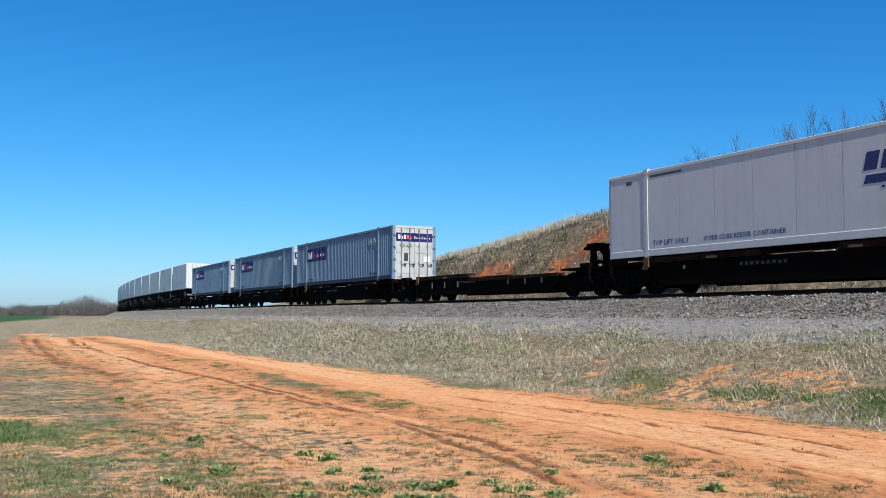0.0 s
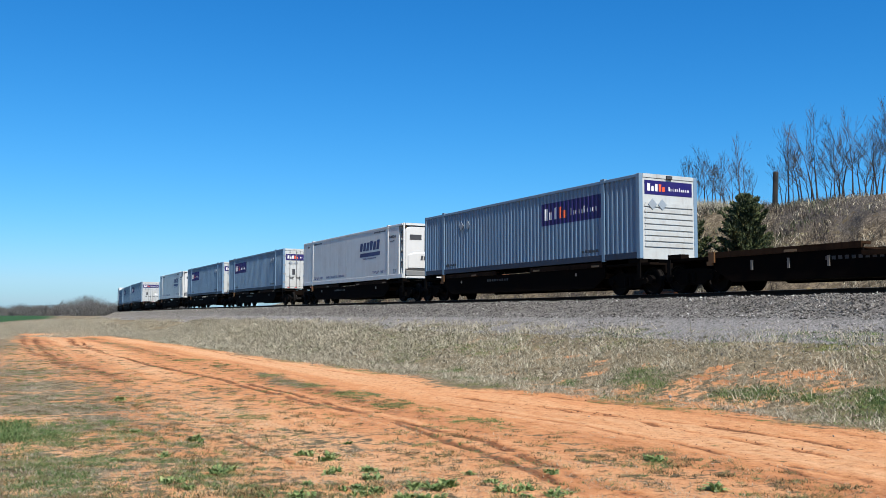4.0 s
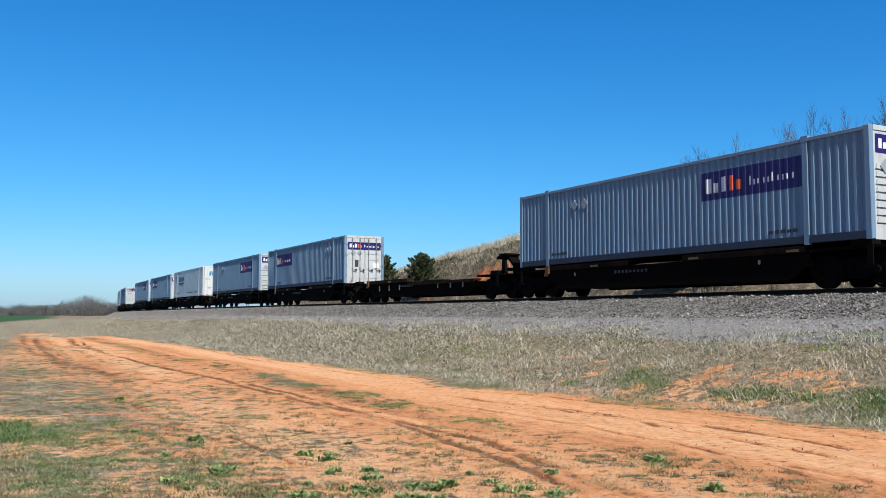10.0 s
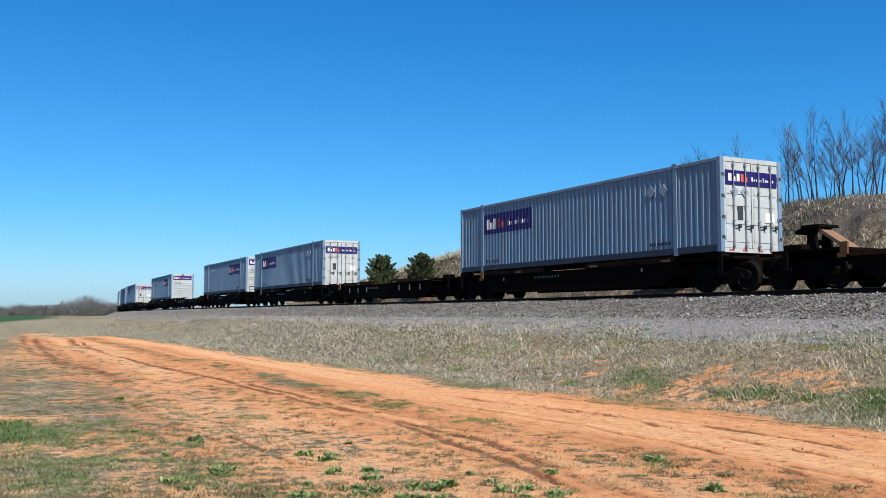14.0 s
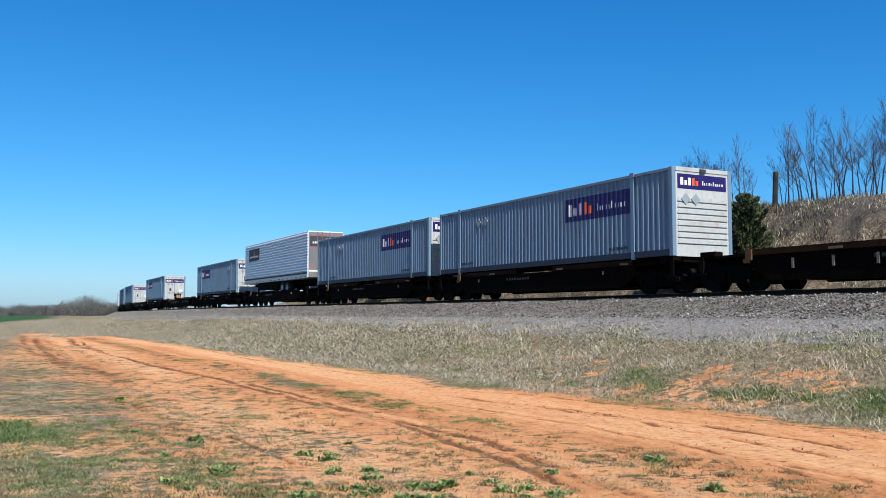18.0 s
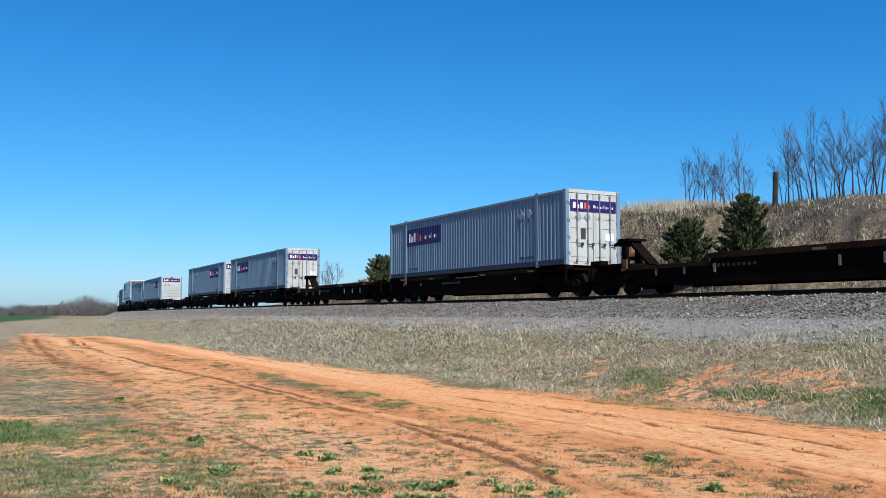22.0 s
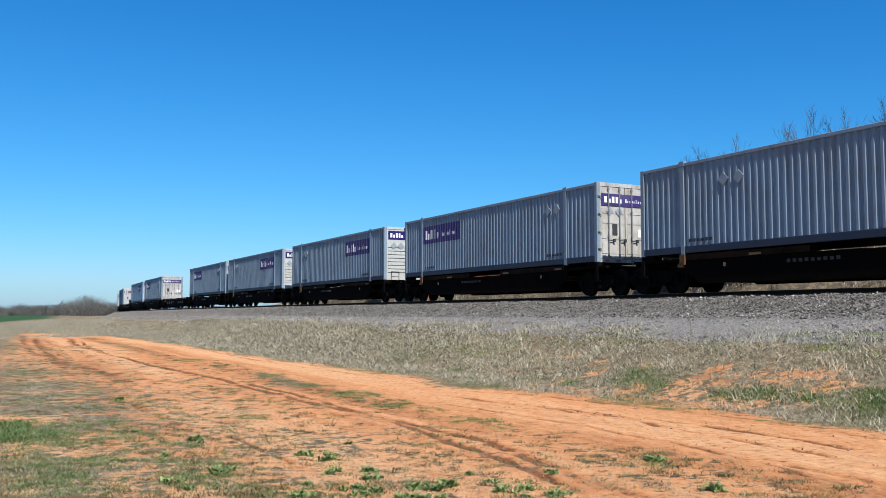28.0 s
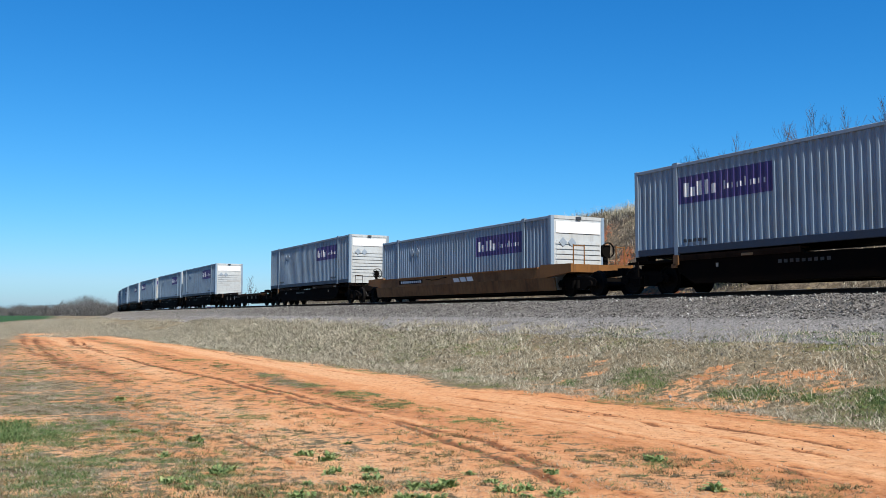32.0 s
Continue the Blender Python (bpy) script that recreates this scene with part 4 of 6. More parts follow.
def build_reefer():
    """White refrigerated container; its cooling unit is at +x."""
    c = root("refrigerated_container", "white smooth-sided refrigerated container with dark blue markings", "container", "refrigerated containers on the train")
    body_end = HL - 0.55
    for side in (1, -1):
        for a, b in ((-HL + 0.12, -LIFT - 0.07), (-LIFT + 0.07, LIFT - 0.07), (LIFT + 0.07, body_end)):
            n = max(1, round((b - a) / 1.5))
            for i in range(n):
                p0, p1 = a + (b - a) * i / n, a + (b - a) * (i + 1) / n - 0.012
                ys = sorted((side * (HW - 0.07), side * (HW - 0.02)))
                bm = bmesh.new()
                box(bm, p0, p1, ys[0], ys[1], 0.2, HEIGHT - 0.1)
                part("side_panel", bm, M_WHITE, c)
        y, face = (HW - 0.018, "y") if side > 0 else (-HW + 0.018, "-y")
        s1 = -1 if side > 0 else 1
        for sx in (LIFT - 0.2, -LIFT + 2.2):
            text_part(c, M_NAVY, "TOP LIFT ONLY", 0.24, (sx if side > 0 else sx - 1.9), y, 0.36, face)
        text_part(c, M_NAVY, "SUPER CUBE REEFER CONTAINER", 0.21, (-LIFT + 6.3) if side > 0 else (-LIFT + 2.6), y, 0.36, face)
        text_part(c, M_DARK_MARK, "53'", 0.32, (body_end - 0.1) if side > 0 else (body_end - 0.7), y, 0.3, face)
        a, b = LIFT - 4.0, LIFT - 1.1
        letters_bar(c, M_NAVY, a, b, 1.72, 2.25, y, face, 6, -0.12 if side > 0 else 0.12, 0.22, "block_marking")
        bm = bmesh.new()
        sl = -0.08 if side > 0 else 0.08
        prism(bm, [(a, 1.38), (b, 1.38), (b + sl, 1.6), (a + sl, 1.6)], "y", y, y + (0.004 if side > 0 else -0.004))
        part("stripe_marking", bm, M_NAVY, c)
        letters_bar(c, M_NAVY, a + 0.5, b - 0.5, 1.24, 1.3, y, face, 14)
        letters_bar(c, M_DARK_MARK, LIFT + 0.15, LIFT + 1.1, 2.2, 2.33, y, face, 9)
        letters_bar(c, M_DARK_MARK, LIFT + 0.3, LIFT + 0.9, 2.0, 2.06, y, face, 6)
        letters_bar(c, M_DARK_MARK, -LIFT - 1.0, -LIFT - 0.7, 2.5, 2.62, y, face, 3)
        letters_bar(c, M_DARK_MARK, LIFT - 1.9, LIFT - 0.3, 2.62, 2.7, y, face, 14)
        letters_bar(c, M_DARK_MARK, -LIFT + 0.2, -LIFT + 1.7, 2.62, 2.7, y, face, 14)
    frame_parts(c, M_WHITE, M_WHITE, 0.05)
    # cooling unit set back behind an open end frame
    bm = bmesh.new()
    box(bm, body_end - 0.06, body_end, -HW + 0.03, HW - 0.03, 0.1, HEIGHT - 0.06)
    part("bulkhead", bm, M_WHITE, c)
    bm = bmesh.new()
    prism(bm, [(-1.12, 0.45), (0.8, 0.45), (0.82, 1.9), (0.78, 2.3), (0.66, 2.54), (0.42, 2.68), (0.1, 2.74), (-0.85, 2.74), (-1.05, 2.66), (-1.12, 2.5)], "x", HL - 0.30, HL - 0.05)
    part("cooling_unit", bm, M_UNIT_WHITE, c, "white arched cooling unit", bevel=0.05)
    bm = bmesh.new()
    box(bm, body_end + 0.002, HL - 0.31, -HW + 0.24, HW - 0.24, 0.45, 2.66)
    for z in (0.8, 1.35, 1.9, 2.4):
        box(bm, body_end + 0.03, HL - 0.33, -HW + 0.15, HW - 0.15, z, z + 0.12)
    part("compressor", bm, M_DARK_MARK, c, "dark machinery behind the cooling unit")
    bm = bmesh.new()
    prism(bm, [(-1.0, 0.5), (0.72, 0.5), (0.76, 1.1), (0.6, 1.3), (0.3, 1.38), (-0.6, 1.36), (-1.0, 1.24)], "x", HL - 0.08, HL + 0.03)
    part("lower_cover", bm, M_UNIT_WHITE, c, "white bulged lower cover", bevel=0.07)
    bm = bmesh.new()
    prism(bm, [(-0.02, 1.4), (0.7, 1.4), (0.74, 2.0), (0.68, 2.34), (0.52, 2.52), (0.3, 2.56), (-0.02, 2.56)], "x", HL - 0.09, HL - 0.03)
    part("cooling_grille", bm, M_DARK_MARK, c, "dark grey grille", bevel=0.015)
    bm = bmesh.new()
    box(bm, HL - 0.09, HL - 0.04, -0.88, -0.2, 2.02, 2.3)
    part("control_panel", bm, M_DARK_MARK, c)
    letters_bar(c, M_DARK_MARK, -0.3, 0.75, 0.95, 1.2, HL + 0.031, "x", 6, 0.06, 0.25, "block_marking")
    bm = bmesh.new()
    box(bm, HL - 0.5, HL - 0.03, -HW + 0.2, HW - 0.2, 0.12, 0.42)
    part("fuel_tank", bm, M_STEEL, c, bevel=0.05)
    for z in (0.0, HEIGHT - 0.12):
        bm = bmesh.new()
        box(bm, HL - 0.13, HL, -HW + 0.16, HW - 0.16, z, z + 0.12)
        part("end_beam", bm, M_WHITE, c)
    door_end(c, -HL + 0.03, -1, M_WHITE, M_WHITE, M_STEEL)
    letters_bar(c, M_TEAL, -HW + 0.42, HW - 0.55, 2.0, 2.4, -HL + 0.008, "-x", 6, -0.06, 0.25, "block_marking")
    letters_bar(c, M_DARK_MARK, 0.6, 1.05, 1.6, 1.68, -HL + 0.012, "-x", 6)
    letters_bar(c, M_DARK_MARK, -1.0, -0.5, 1.3, 1.36, -HL + 0.012, "-x", 6)
    return c


def wheelset(parent, x, y=0.0):
    bm = bmesh.new()
    for k in (1, -1):
        pr = [(0.10, k * 0.60), (0.2, k * 0.66), (0.36, k * 0.69), (0.40, k * 0.67), (0.485, k * 0.675), (0.485, k * 0.70), (0.457, k * 0.705), (0.45, k * 0.81), (0.39, k * 0.815), (0.37, k * 0.77), (0.17, k * 0.75), (0.12, k * 0.80), (0.1, k * 0.80)]
        lathe(bm, pr, "y", 22)
        for i in range(3):
            t = 2 * math.pi * i / 3
            rod(bm, (0.06 * math.cos(t), k * 0.80, 0.06 * math.sin(t)), (0.06 * math.cos(t), k * 0.88, 0.06 * math.sin(t)), 0.02, 6)
    rod(bm, (0, -0.9, 0), (0, 0.9, 0), 0.09, 10)
    w = part("wheelset", bm, M_WHEEL, parent, "dark steel wheels on an axle")
    w.matrix_basis = pose(x, y, 0.457)
    return w




def build_truck(car, x):
    """A two-axle truck: side frames, bolster, springs and two wheelsets."""
    bm = bmesh.new()
    for k in (1, -1):
        ya, yb = sorted((k * 0.93, k * 1.06))
        prism(bm, [(-1.2, 0.52), (-1.12, 0.36), (-0.68, 0.36), (-0.5, 0.24), (0.5, 0.24), (0.68, 0.36), (1.12, 0.36), (1.2, 0.52), (1.1, 0.62), (0.55, 0.74), (-0.55, 0.74), (-1.1, 0.62)], "y", ya, yb)
        for a in (-1, 1):
            rod(bm, (a * 0.875, k * 1.04, 0.457), (a * 0.875, k * 1.13, 0.457), 0.11, 10)
            rod(bm, (a * 0.13, k * 1.08, 0.3), (a * 0.13, k * 1.08, 0.6), 0.075, 8)
    box(bm, -0.2, 0.2, -1.05, 1.05, 0.46, 0.7)
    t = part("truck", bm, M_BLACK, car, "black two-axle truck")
    t.matrix_basis = pose(x, 0, 0)
    for a in (-0.875, 0.875):
        wheelset(t, a)
    return t


def build_car(low=False, dropped=None, bare=False):
    """A low single-container flat car. It runs along x; the brake gear is at -x. dropped: (x, end) where its deck steps down towards an end. bare: it runs empty."""
    c = root("flat_car", "empty grimy dark brown intermodal flat car" if bare else "grimy dark brown intermodal flat car under its load", "rail car", "flat cars of the train")
    bm = bmesh.new()
    side = [(-5.3, 0.30), (5.3, 0.30), (6.0, 0.62), (8.55, 0.72), (8.55, 0.98), (-8.55, 0.98), (-8.55, 0.72), (-6.0, 0.62)]
    if low:
        side = [(x, min(z, 0.655) if abs(x) < 7 else z) for x, z in side[:5]] + [(6.4, 0.98), (6.3, 0.655), (-6.3, 0.655), (-6.4, 0.98)] + [(x, z) for x, z in side[5:]]
    if dropped:
        xn, e = dropped
        side = [(-5.3, 0.30), (5.3, 0.30), (6.0, 0.62), (8.55, 0.72), (8.55, 0.98)]
        step = [(6.3, 0.98), (6.25, 0.8), (xn, 0.8), (xn, 0.98)] if e > 0 else [(xn, 0.98), (xn, 0.8), (-6.25, 0.8), (-6.3, 0.98)]
        side = side + step + [(-8.55, 0.98), (-8.55, 0.72), (-6.0, 0.62)]
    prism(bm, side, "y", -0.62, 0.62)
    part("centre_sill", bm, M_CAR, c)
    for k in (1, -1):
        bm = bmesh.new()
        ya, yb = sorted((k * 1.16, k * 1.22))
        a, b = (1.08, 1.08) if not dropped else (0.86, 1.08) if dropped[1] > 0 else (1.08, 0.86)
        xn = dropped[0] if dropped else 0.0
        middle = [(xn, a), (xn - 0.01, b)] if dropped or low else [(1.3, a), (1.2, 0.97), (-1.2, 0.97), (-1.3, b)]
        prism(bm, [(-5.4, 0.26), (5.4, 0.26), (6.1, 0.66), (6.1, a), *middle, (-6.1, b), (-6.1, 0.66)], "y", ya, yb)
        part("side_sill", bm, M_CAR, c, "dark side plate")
        ya, yb = sorted((k * 0.9, k * 1.27))
        spans = []
        if dropped:
            spans = [(min(xn, -6.0 * dropped[1]), max(xn, -6.0 * dropped[1]), 1.17, 1.0), (min(xn, 6.0 * dropped[1]), max(xn, 6.0 * dropped[1]), 0.93, 0.8)]
        elif not low:
            spans = [(-6.0, -1.32, 1.17, 1.0), (1.32, 6.0, 1.17, 1.0)]
        for fa, fb, top, foot in spans:
            bm = bmesh.new()
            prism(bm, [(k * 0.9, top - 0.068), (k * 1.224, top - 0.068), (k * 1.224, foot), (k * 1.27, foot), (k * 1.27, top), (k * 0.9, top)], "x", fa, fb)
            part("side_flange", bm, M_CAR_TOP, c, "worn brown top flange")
        bm = bmesh.new()
        ys = sorted((k * 1.27, k * 1.33))
        box(bm, LIFT - 0.1, LIFT + 0.12, ys[0], ys[1], 0.86, 1.18)
        box(bm, LIFT - 0.03, LIFT + 0.2, ys[0], ys[1], 0.78, 0.9)
        part("tie_down", bm, M_TIEDOWN, c, "orange tie-down bracket")
        for xx in (-4.9, -3.7, -2.4, 2.0, 3.3, 4.6) if bare else (-4.4, 4.4):
            bm = bmesh.new()
            ys = sorted((k * 1.22, k * 1.26))
            box(bm, xx - 0.035, xx + 0.035, ys[0], ys[1], 0.58 if bare else 0.74, 0.86)
            part("stake", bm, M_TICK, c, "pale upright stake on the side")
        for xx in (-5.6, -1.8, 3.2):
            bm = bmesh.new()
            ys = sorted((k * 1.27, k * 1.278))
            box(bm, xx - 0.22, xx + 0.22, ys[0], ys[1], 1.02, 1.09)
            part("reflector", bm, M_AMBER, c, "amber reflector strip")
        letters_bar(c, M_REFLECT, 0.4, 2.2, 0.74, 0.84, k * 1.22, "y" if k > 0 else "-y", 9, 0, 0.4)
    bm = bmesh.new()
    for xx in (-6.0, -3.5, -1.2, 1.2, 3.5, 6.0):
        box(bm, xx - 0.12, xx + 0.12, -1.155, 1.155, 0.4 if low else 0.6, 0.65 if low else 0.78)
    if low:
        box(bm, -6.1, 6.1, -1.15, 1.15, 0.66, 0.70)
    elif dropped:
        box(bm, min(xn, -5.9 * dropped[1]), max(xn, -5.9 * dropped[1]), -1.15, 1.15, 0.985, 1.02)
        box(bm, min(xn, 5.9 * dropped[1]), max(xn, 5.9 * dropped[1]), -1.15, 1.15, 0.805, 0.84)
    else:
        box(bm, -5.9, -1.2, -1.15, 1.15, 0.985, 1.02)
        box(bm, 1.2, 5.9, -1.15, 1.15, 0.985, 1.02)
    part("deck", bm, M_CAR_TOP, c, "rust-brown deck")
    for sx in (1, -1):
        bm = bmesh.new()
        prism(bm, [(sx * 6.2, -1.25), (sx * 8.5, -1.25), (sx * 8.5, 1.25), (sx * 6.2, 1.25)], "z", 0.985, 1.06)
        part("end_platform", bm, M_CAR, c)
        for k in (1, -1):
            bm = bmesh.new()
            ys = sorted((k * 0.95, k * 1.28))
            box(bm, sx * 7.75 - 0.3, sx * 7.75 + 0.3, ys[0], ys[1], 1.062, FLOOR)
            part("container_pedestal", bm, M_CAR, c)
            bm = bmesh.new()
            box(bm, sx * 8.0 - 0.08, sx * 8.0 + 0.08, k * 1.28 - 0.02, k * 1.28 + 0.02, 0.55, 1.05)
            box(bm, sx * 8.0 - 0.2, sx * 8.0 + 0.2, k * 1.28 - 0.02, k * 1.28 + 0.02, 0.5, 0.56)
            part("step", bm, M_BLACK, c)
        bm = bmesh.new()
        box(bm, min(sx * 8.55, sx * 9.55), max(sx * 8.55, sx * 9.55), -0.12, 0.12, 0.74, 0.94)
        box(bm, min(sx * 9.2, sx * 9.5), max(sx * 9.2, sx * 9.5), -0.17, 0.17, 0.7, 0.98)
        part("coupler", bm, M_BLACK, c)
        bm = bmesh.new()
        for a, b in zip([(sx * 8.5, 0.4, 0.7), (sx * 8.9, 0.42, 0.4), (sx * 9.3, 0.3, 0.42)], [(sx * 8.9, 0.42, 0.4), (sx * 9.3, 0.3, 0.42), (sx * 9.5, 0.2, 0.7)]):
            rod(bm, a, b, 0.028, 6)
        part("air_hose", bm, M_RUBBER, c)
        build_truck(c, sx * 7.4)
    return c


def add_brake_gear(c):
    """Railings and a hand-brake wheel on the platform at the rear."""
    bm = bmesh.new()
    lathe(bm, [(0.27, -0.02), (0.30, -0.02), (0.30, 0.02), (0.27, 0.02), (0.27, -0.02)], "x", 18, (-8.75, -0.25, 1.75), False)
    for i in range(5):
        t = 2 * math.pi * i / 5
        rod(bm, (-8.75, -0.25, 1.75), (-8.75, -0.25 + 0.28 * math.cos(t), 1.75 + 0.28 * math.sin(t)), 0.016, 5)
    w = part("brake_wheel", bm, M_BLACK, c, "black hand-brake wheel")
    bm = bmesh.new()
    box(bm, -8.7, -8.56, -0.38, -0.12, 1.55, 1.9)
    box(bm, -8.65, -8.55, -0.31, -0.19, 1.05, 1.56)
    part("brake_stand", bm, M_BLACK, c)
    for yy in (1.1, 0.65, -0.75, -1.15):
        bm = bmesh.new()
        rod(bm, (-8.6, yy, 1.04), (-8.6, yy, 1.62), 0.02, 6)
        part("railing_post", bm, M_CAR_TOP, c)
    for a, b in ((1.1, 0.65), (-0.75, -1.15)):
        bm = bmesh.new()
        rod(bm, (-8.6, a, 1.61), (-8.6, b, 1.61), 0.02, 6)
        part("railing", bm, M_CAR_TOP, c)
        bm = bmesh.new()
        rod(bm, (-8.6, a, 1.35), (-8.6, b, 1.35), 0.016, 6)
        part("railing", bm, M_CAR_TOP, c)


def add_hitch(c, x, up, mat, drop=0.0):
    """The trailer hitch on a car's deck, standing or folded."""
    bm = bmesh.new()
    if up:
        for k in (1, -1):
            prism(bm, [(x - 0.2, 1.04), (x + 0.16, 1.04), (x + 0.1, 1.94 + drop), (x - 0.1, 1.94 + drop)], "y", k * 0.3 - 0.06, k * 0.3 + 0.06)
        box(bm, x - 0.12, x + 0.08, -0.24, 0.24, 1.25, 1.38)
        box(bm, x - 0.32, x + 0.3, -0.4, 0.4, 1.93 + drop, 2.01 + drop)
        prism(bm, [(x + 0.1, 1.93 + drop), (x + 0.55, 1.78 + drop), (x + 0.55, 1.86 + drop), (x + 0.15, 2.01 + drop)], "y", -0.36, 0.36)
        brace = bmesh.new()
        prism(brace, [(x - 1.2, 1.064), (x - 1.02, 1.064), (x - 0.13, 1.84 + drop), (x - 0.19, 1.91 + drop)], "y", -0.24, 0.24)
        part("hitch_brace", brace, mat, c, "sloping hitch brace")
    else:
        box(bm, x - 1.3, x + 0.2, -0.4, 0.4, 1.062, 1.2)
        box(bm, x - 0.1, x + 0.5, -0.5, 0.5, 1.062, 1.26)
    part("trailer_hitch", bm, M_BLACK if up else mat, c, "standing trailer hitch" if up else "folded trailer hitch")


def build_well_car():
    """Yellow-brown well car that carries its container low."""
    c = root("well_car", "worn yellow-brown well car with a low-set container", "rail car")
    for k in (1, -1):
        bm = bmesh.new()
        ys = sorted((k * 1.34, k * 1.46))
        prism(bm, [(-7.95, 0.74), (7.95, 0.74), (8.5, 0.80), (9.6, 0.9), (9.6, 1.22), (7.6, 1.25), (7.45, 1.12), (-7.45, 1.12), (-7.6, 1.25), (-9.6, 1.22), (-9.6, 0.9), (-8.5, 0.80)], "y", *ys)
        part("side_plate", bm, M_WELL, c, "yellow-brown side plate")
        bm = bmesh.new()
        prism(bm, [(k * 1.455, 0.738), (k * 1.37, 0.24), (k * 1.31, 0.24), (k * 1.395, 0.738)], "x", -8.5, 8.5)
        part("side_slope", bm, M_WELL, c, "yellow-brown lower side sloping inward")
        bm = bmesh.new()
        ys = sorted((k * 1.3, k * 1.5))
        box(bm, -7.4, 7.4, ys[0], ys[1], 1.122, 1.17)
        part("top_chord", bm, M_WELL, c)
        yo = k * 1.46
        face = "y" if k > 0 else "-y"
        bm = bmesh.new()
        ys = sorted((yo, yo + k * 0.008))
        box(bm, 2.8, 5.5, ys[0], ys[1], 0.85, 1.03)
        part("number_patch", bm, M_CAR, c)
        letters_bar(c, M_LETTER, 2.95, 5.35, 0.88, 1.0, yo + k * 0.008, face, 11, 0.02, 0.4)
        letters_bar(c, M_LETTER, -2.3, -0.4, 0.8, 1.0, yo, face, 3, 0.15, 0.18, "block_marking")
        bm = bmesh.new()
        for i, (x0, x1, z) in enumerate(((2.4, 1.8, 1.0), (1.8, 0.9, 0.96), (0.9, 0.2, 1.02))):
            rod(bm, (x0, yo + k * 0.02, z), (x1, yo + k * 0.02, z + 0.02), 0.018, 5)
        part("pipe", bm, M_CAR, c)
    bm = bmesh.new()
    box(bm, -8.1, 8.1, -1.3, 1.3, 0.16, 0.278)
    part("well_floor", bm, M_CAR, c)
    for sx in (1, -1):
        bm = bmesh.new()
        box(bm, min(sx * 8.2, sx * 9.6), max(sx * 8.2, sx * 9.6), -1.33, 1.33, 0.9, 1.2)
        part("end_platform", bm, M_WELL, c)
        bm = bmesh.new()
        box(bm, min(sx * 9.6, sx * 10.5), max(sx * 9.6, sx * 10.5), -0.14, 0.14, 0.74, 0.95)
        part("coupler", bm, M_BLACK, c)
        build_truck(c, sx * 9.4)
    for yy in (1.2, 0.7, -0.8, -1.2):
        bm = bmesh.new()
        rod(bm, (-9.4, yy, 1.2), (-9.4, yy, 1.95), 0.025, 6)
        part("railing_post", bm, M_WELL, c)
    for a, b in ((1.2, 0.7), (-0.8, -1.2)):
        bm = bmesh.new()
        rod(bm, (-9.4, a, 1.9), (-9.4, b, 1.9), 0.02, 6)
        part("railing", bm, M_WELL, c)
    bm = bmesh.new()
    box(bm, -9.6, -9.45, -0.36, -0.04, 1.5, 1.95)
    box(bm, -9.56, -9.46, -0.28, -0.12, 1.2, 1.52)
    lathe(bm, [(0.26, -0.02), (0.30, -0.02), (0.30, 0.02), (0.26, 0.02), (0.26, -0.02)], "x", 18, (-9.68, -0.2, 1.75), False)
    part("brake_stand", bm, M_BLACK, c)
    return c


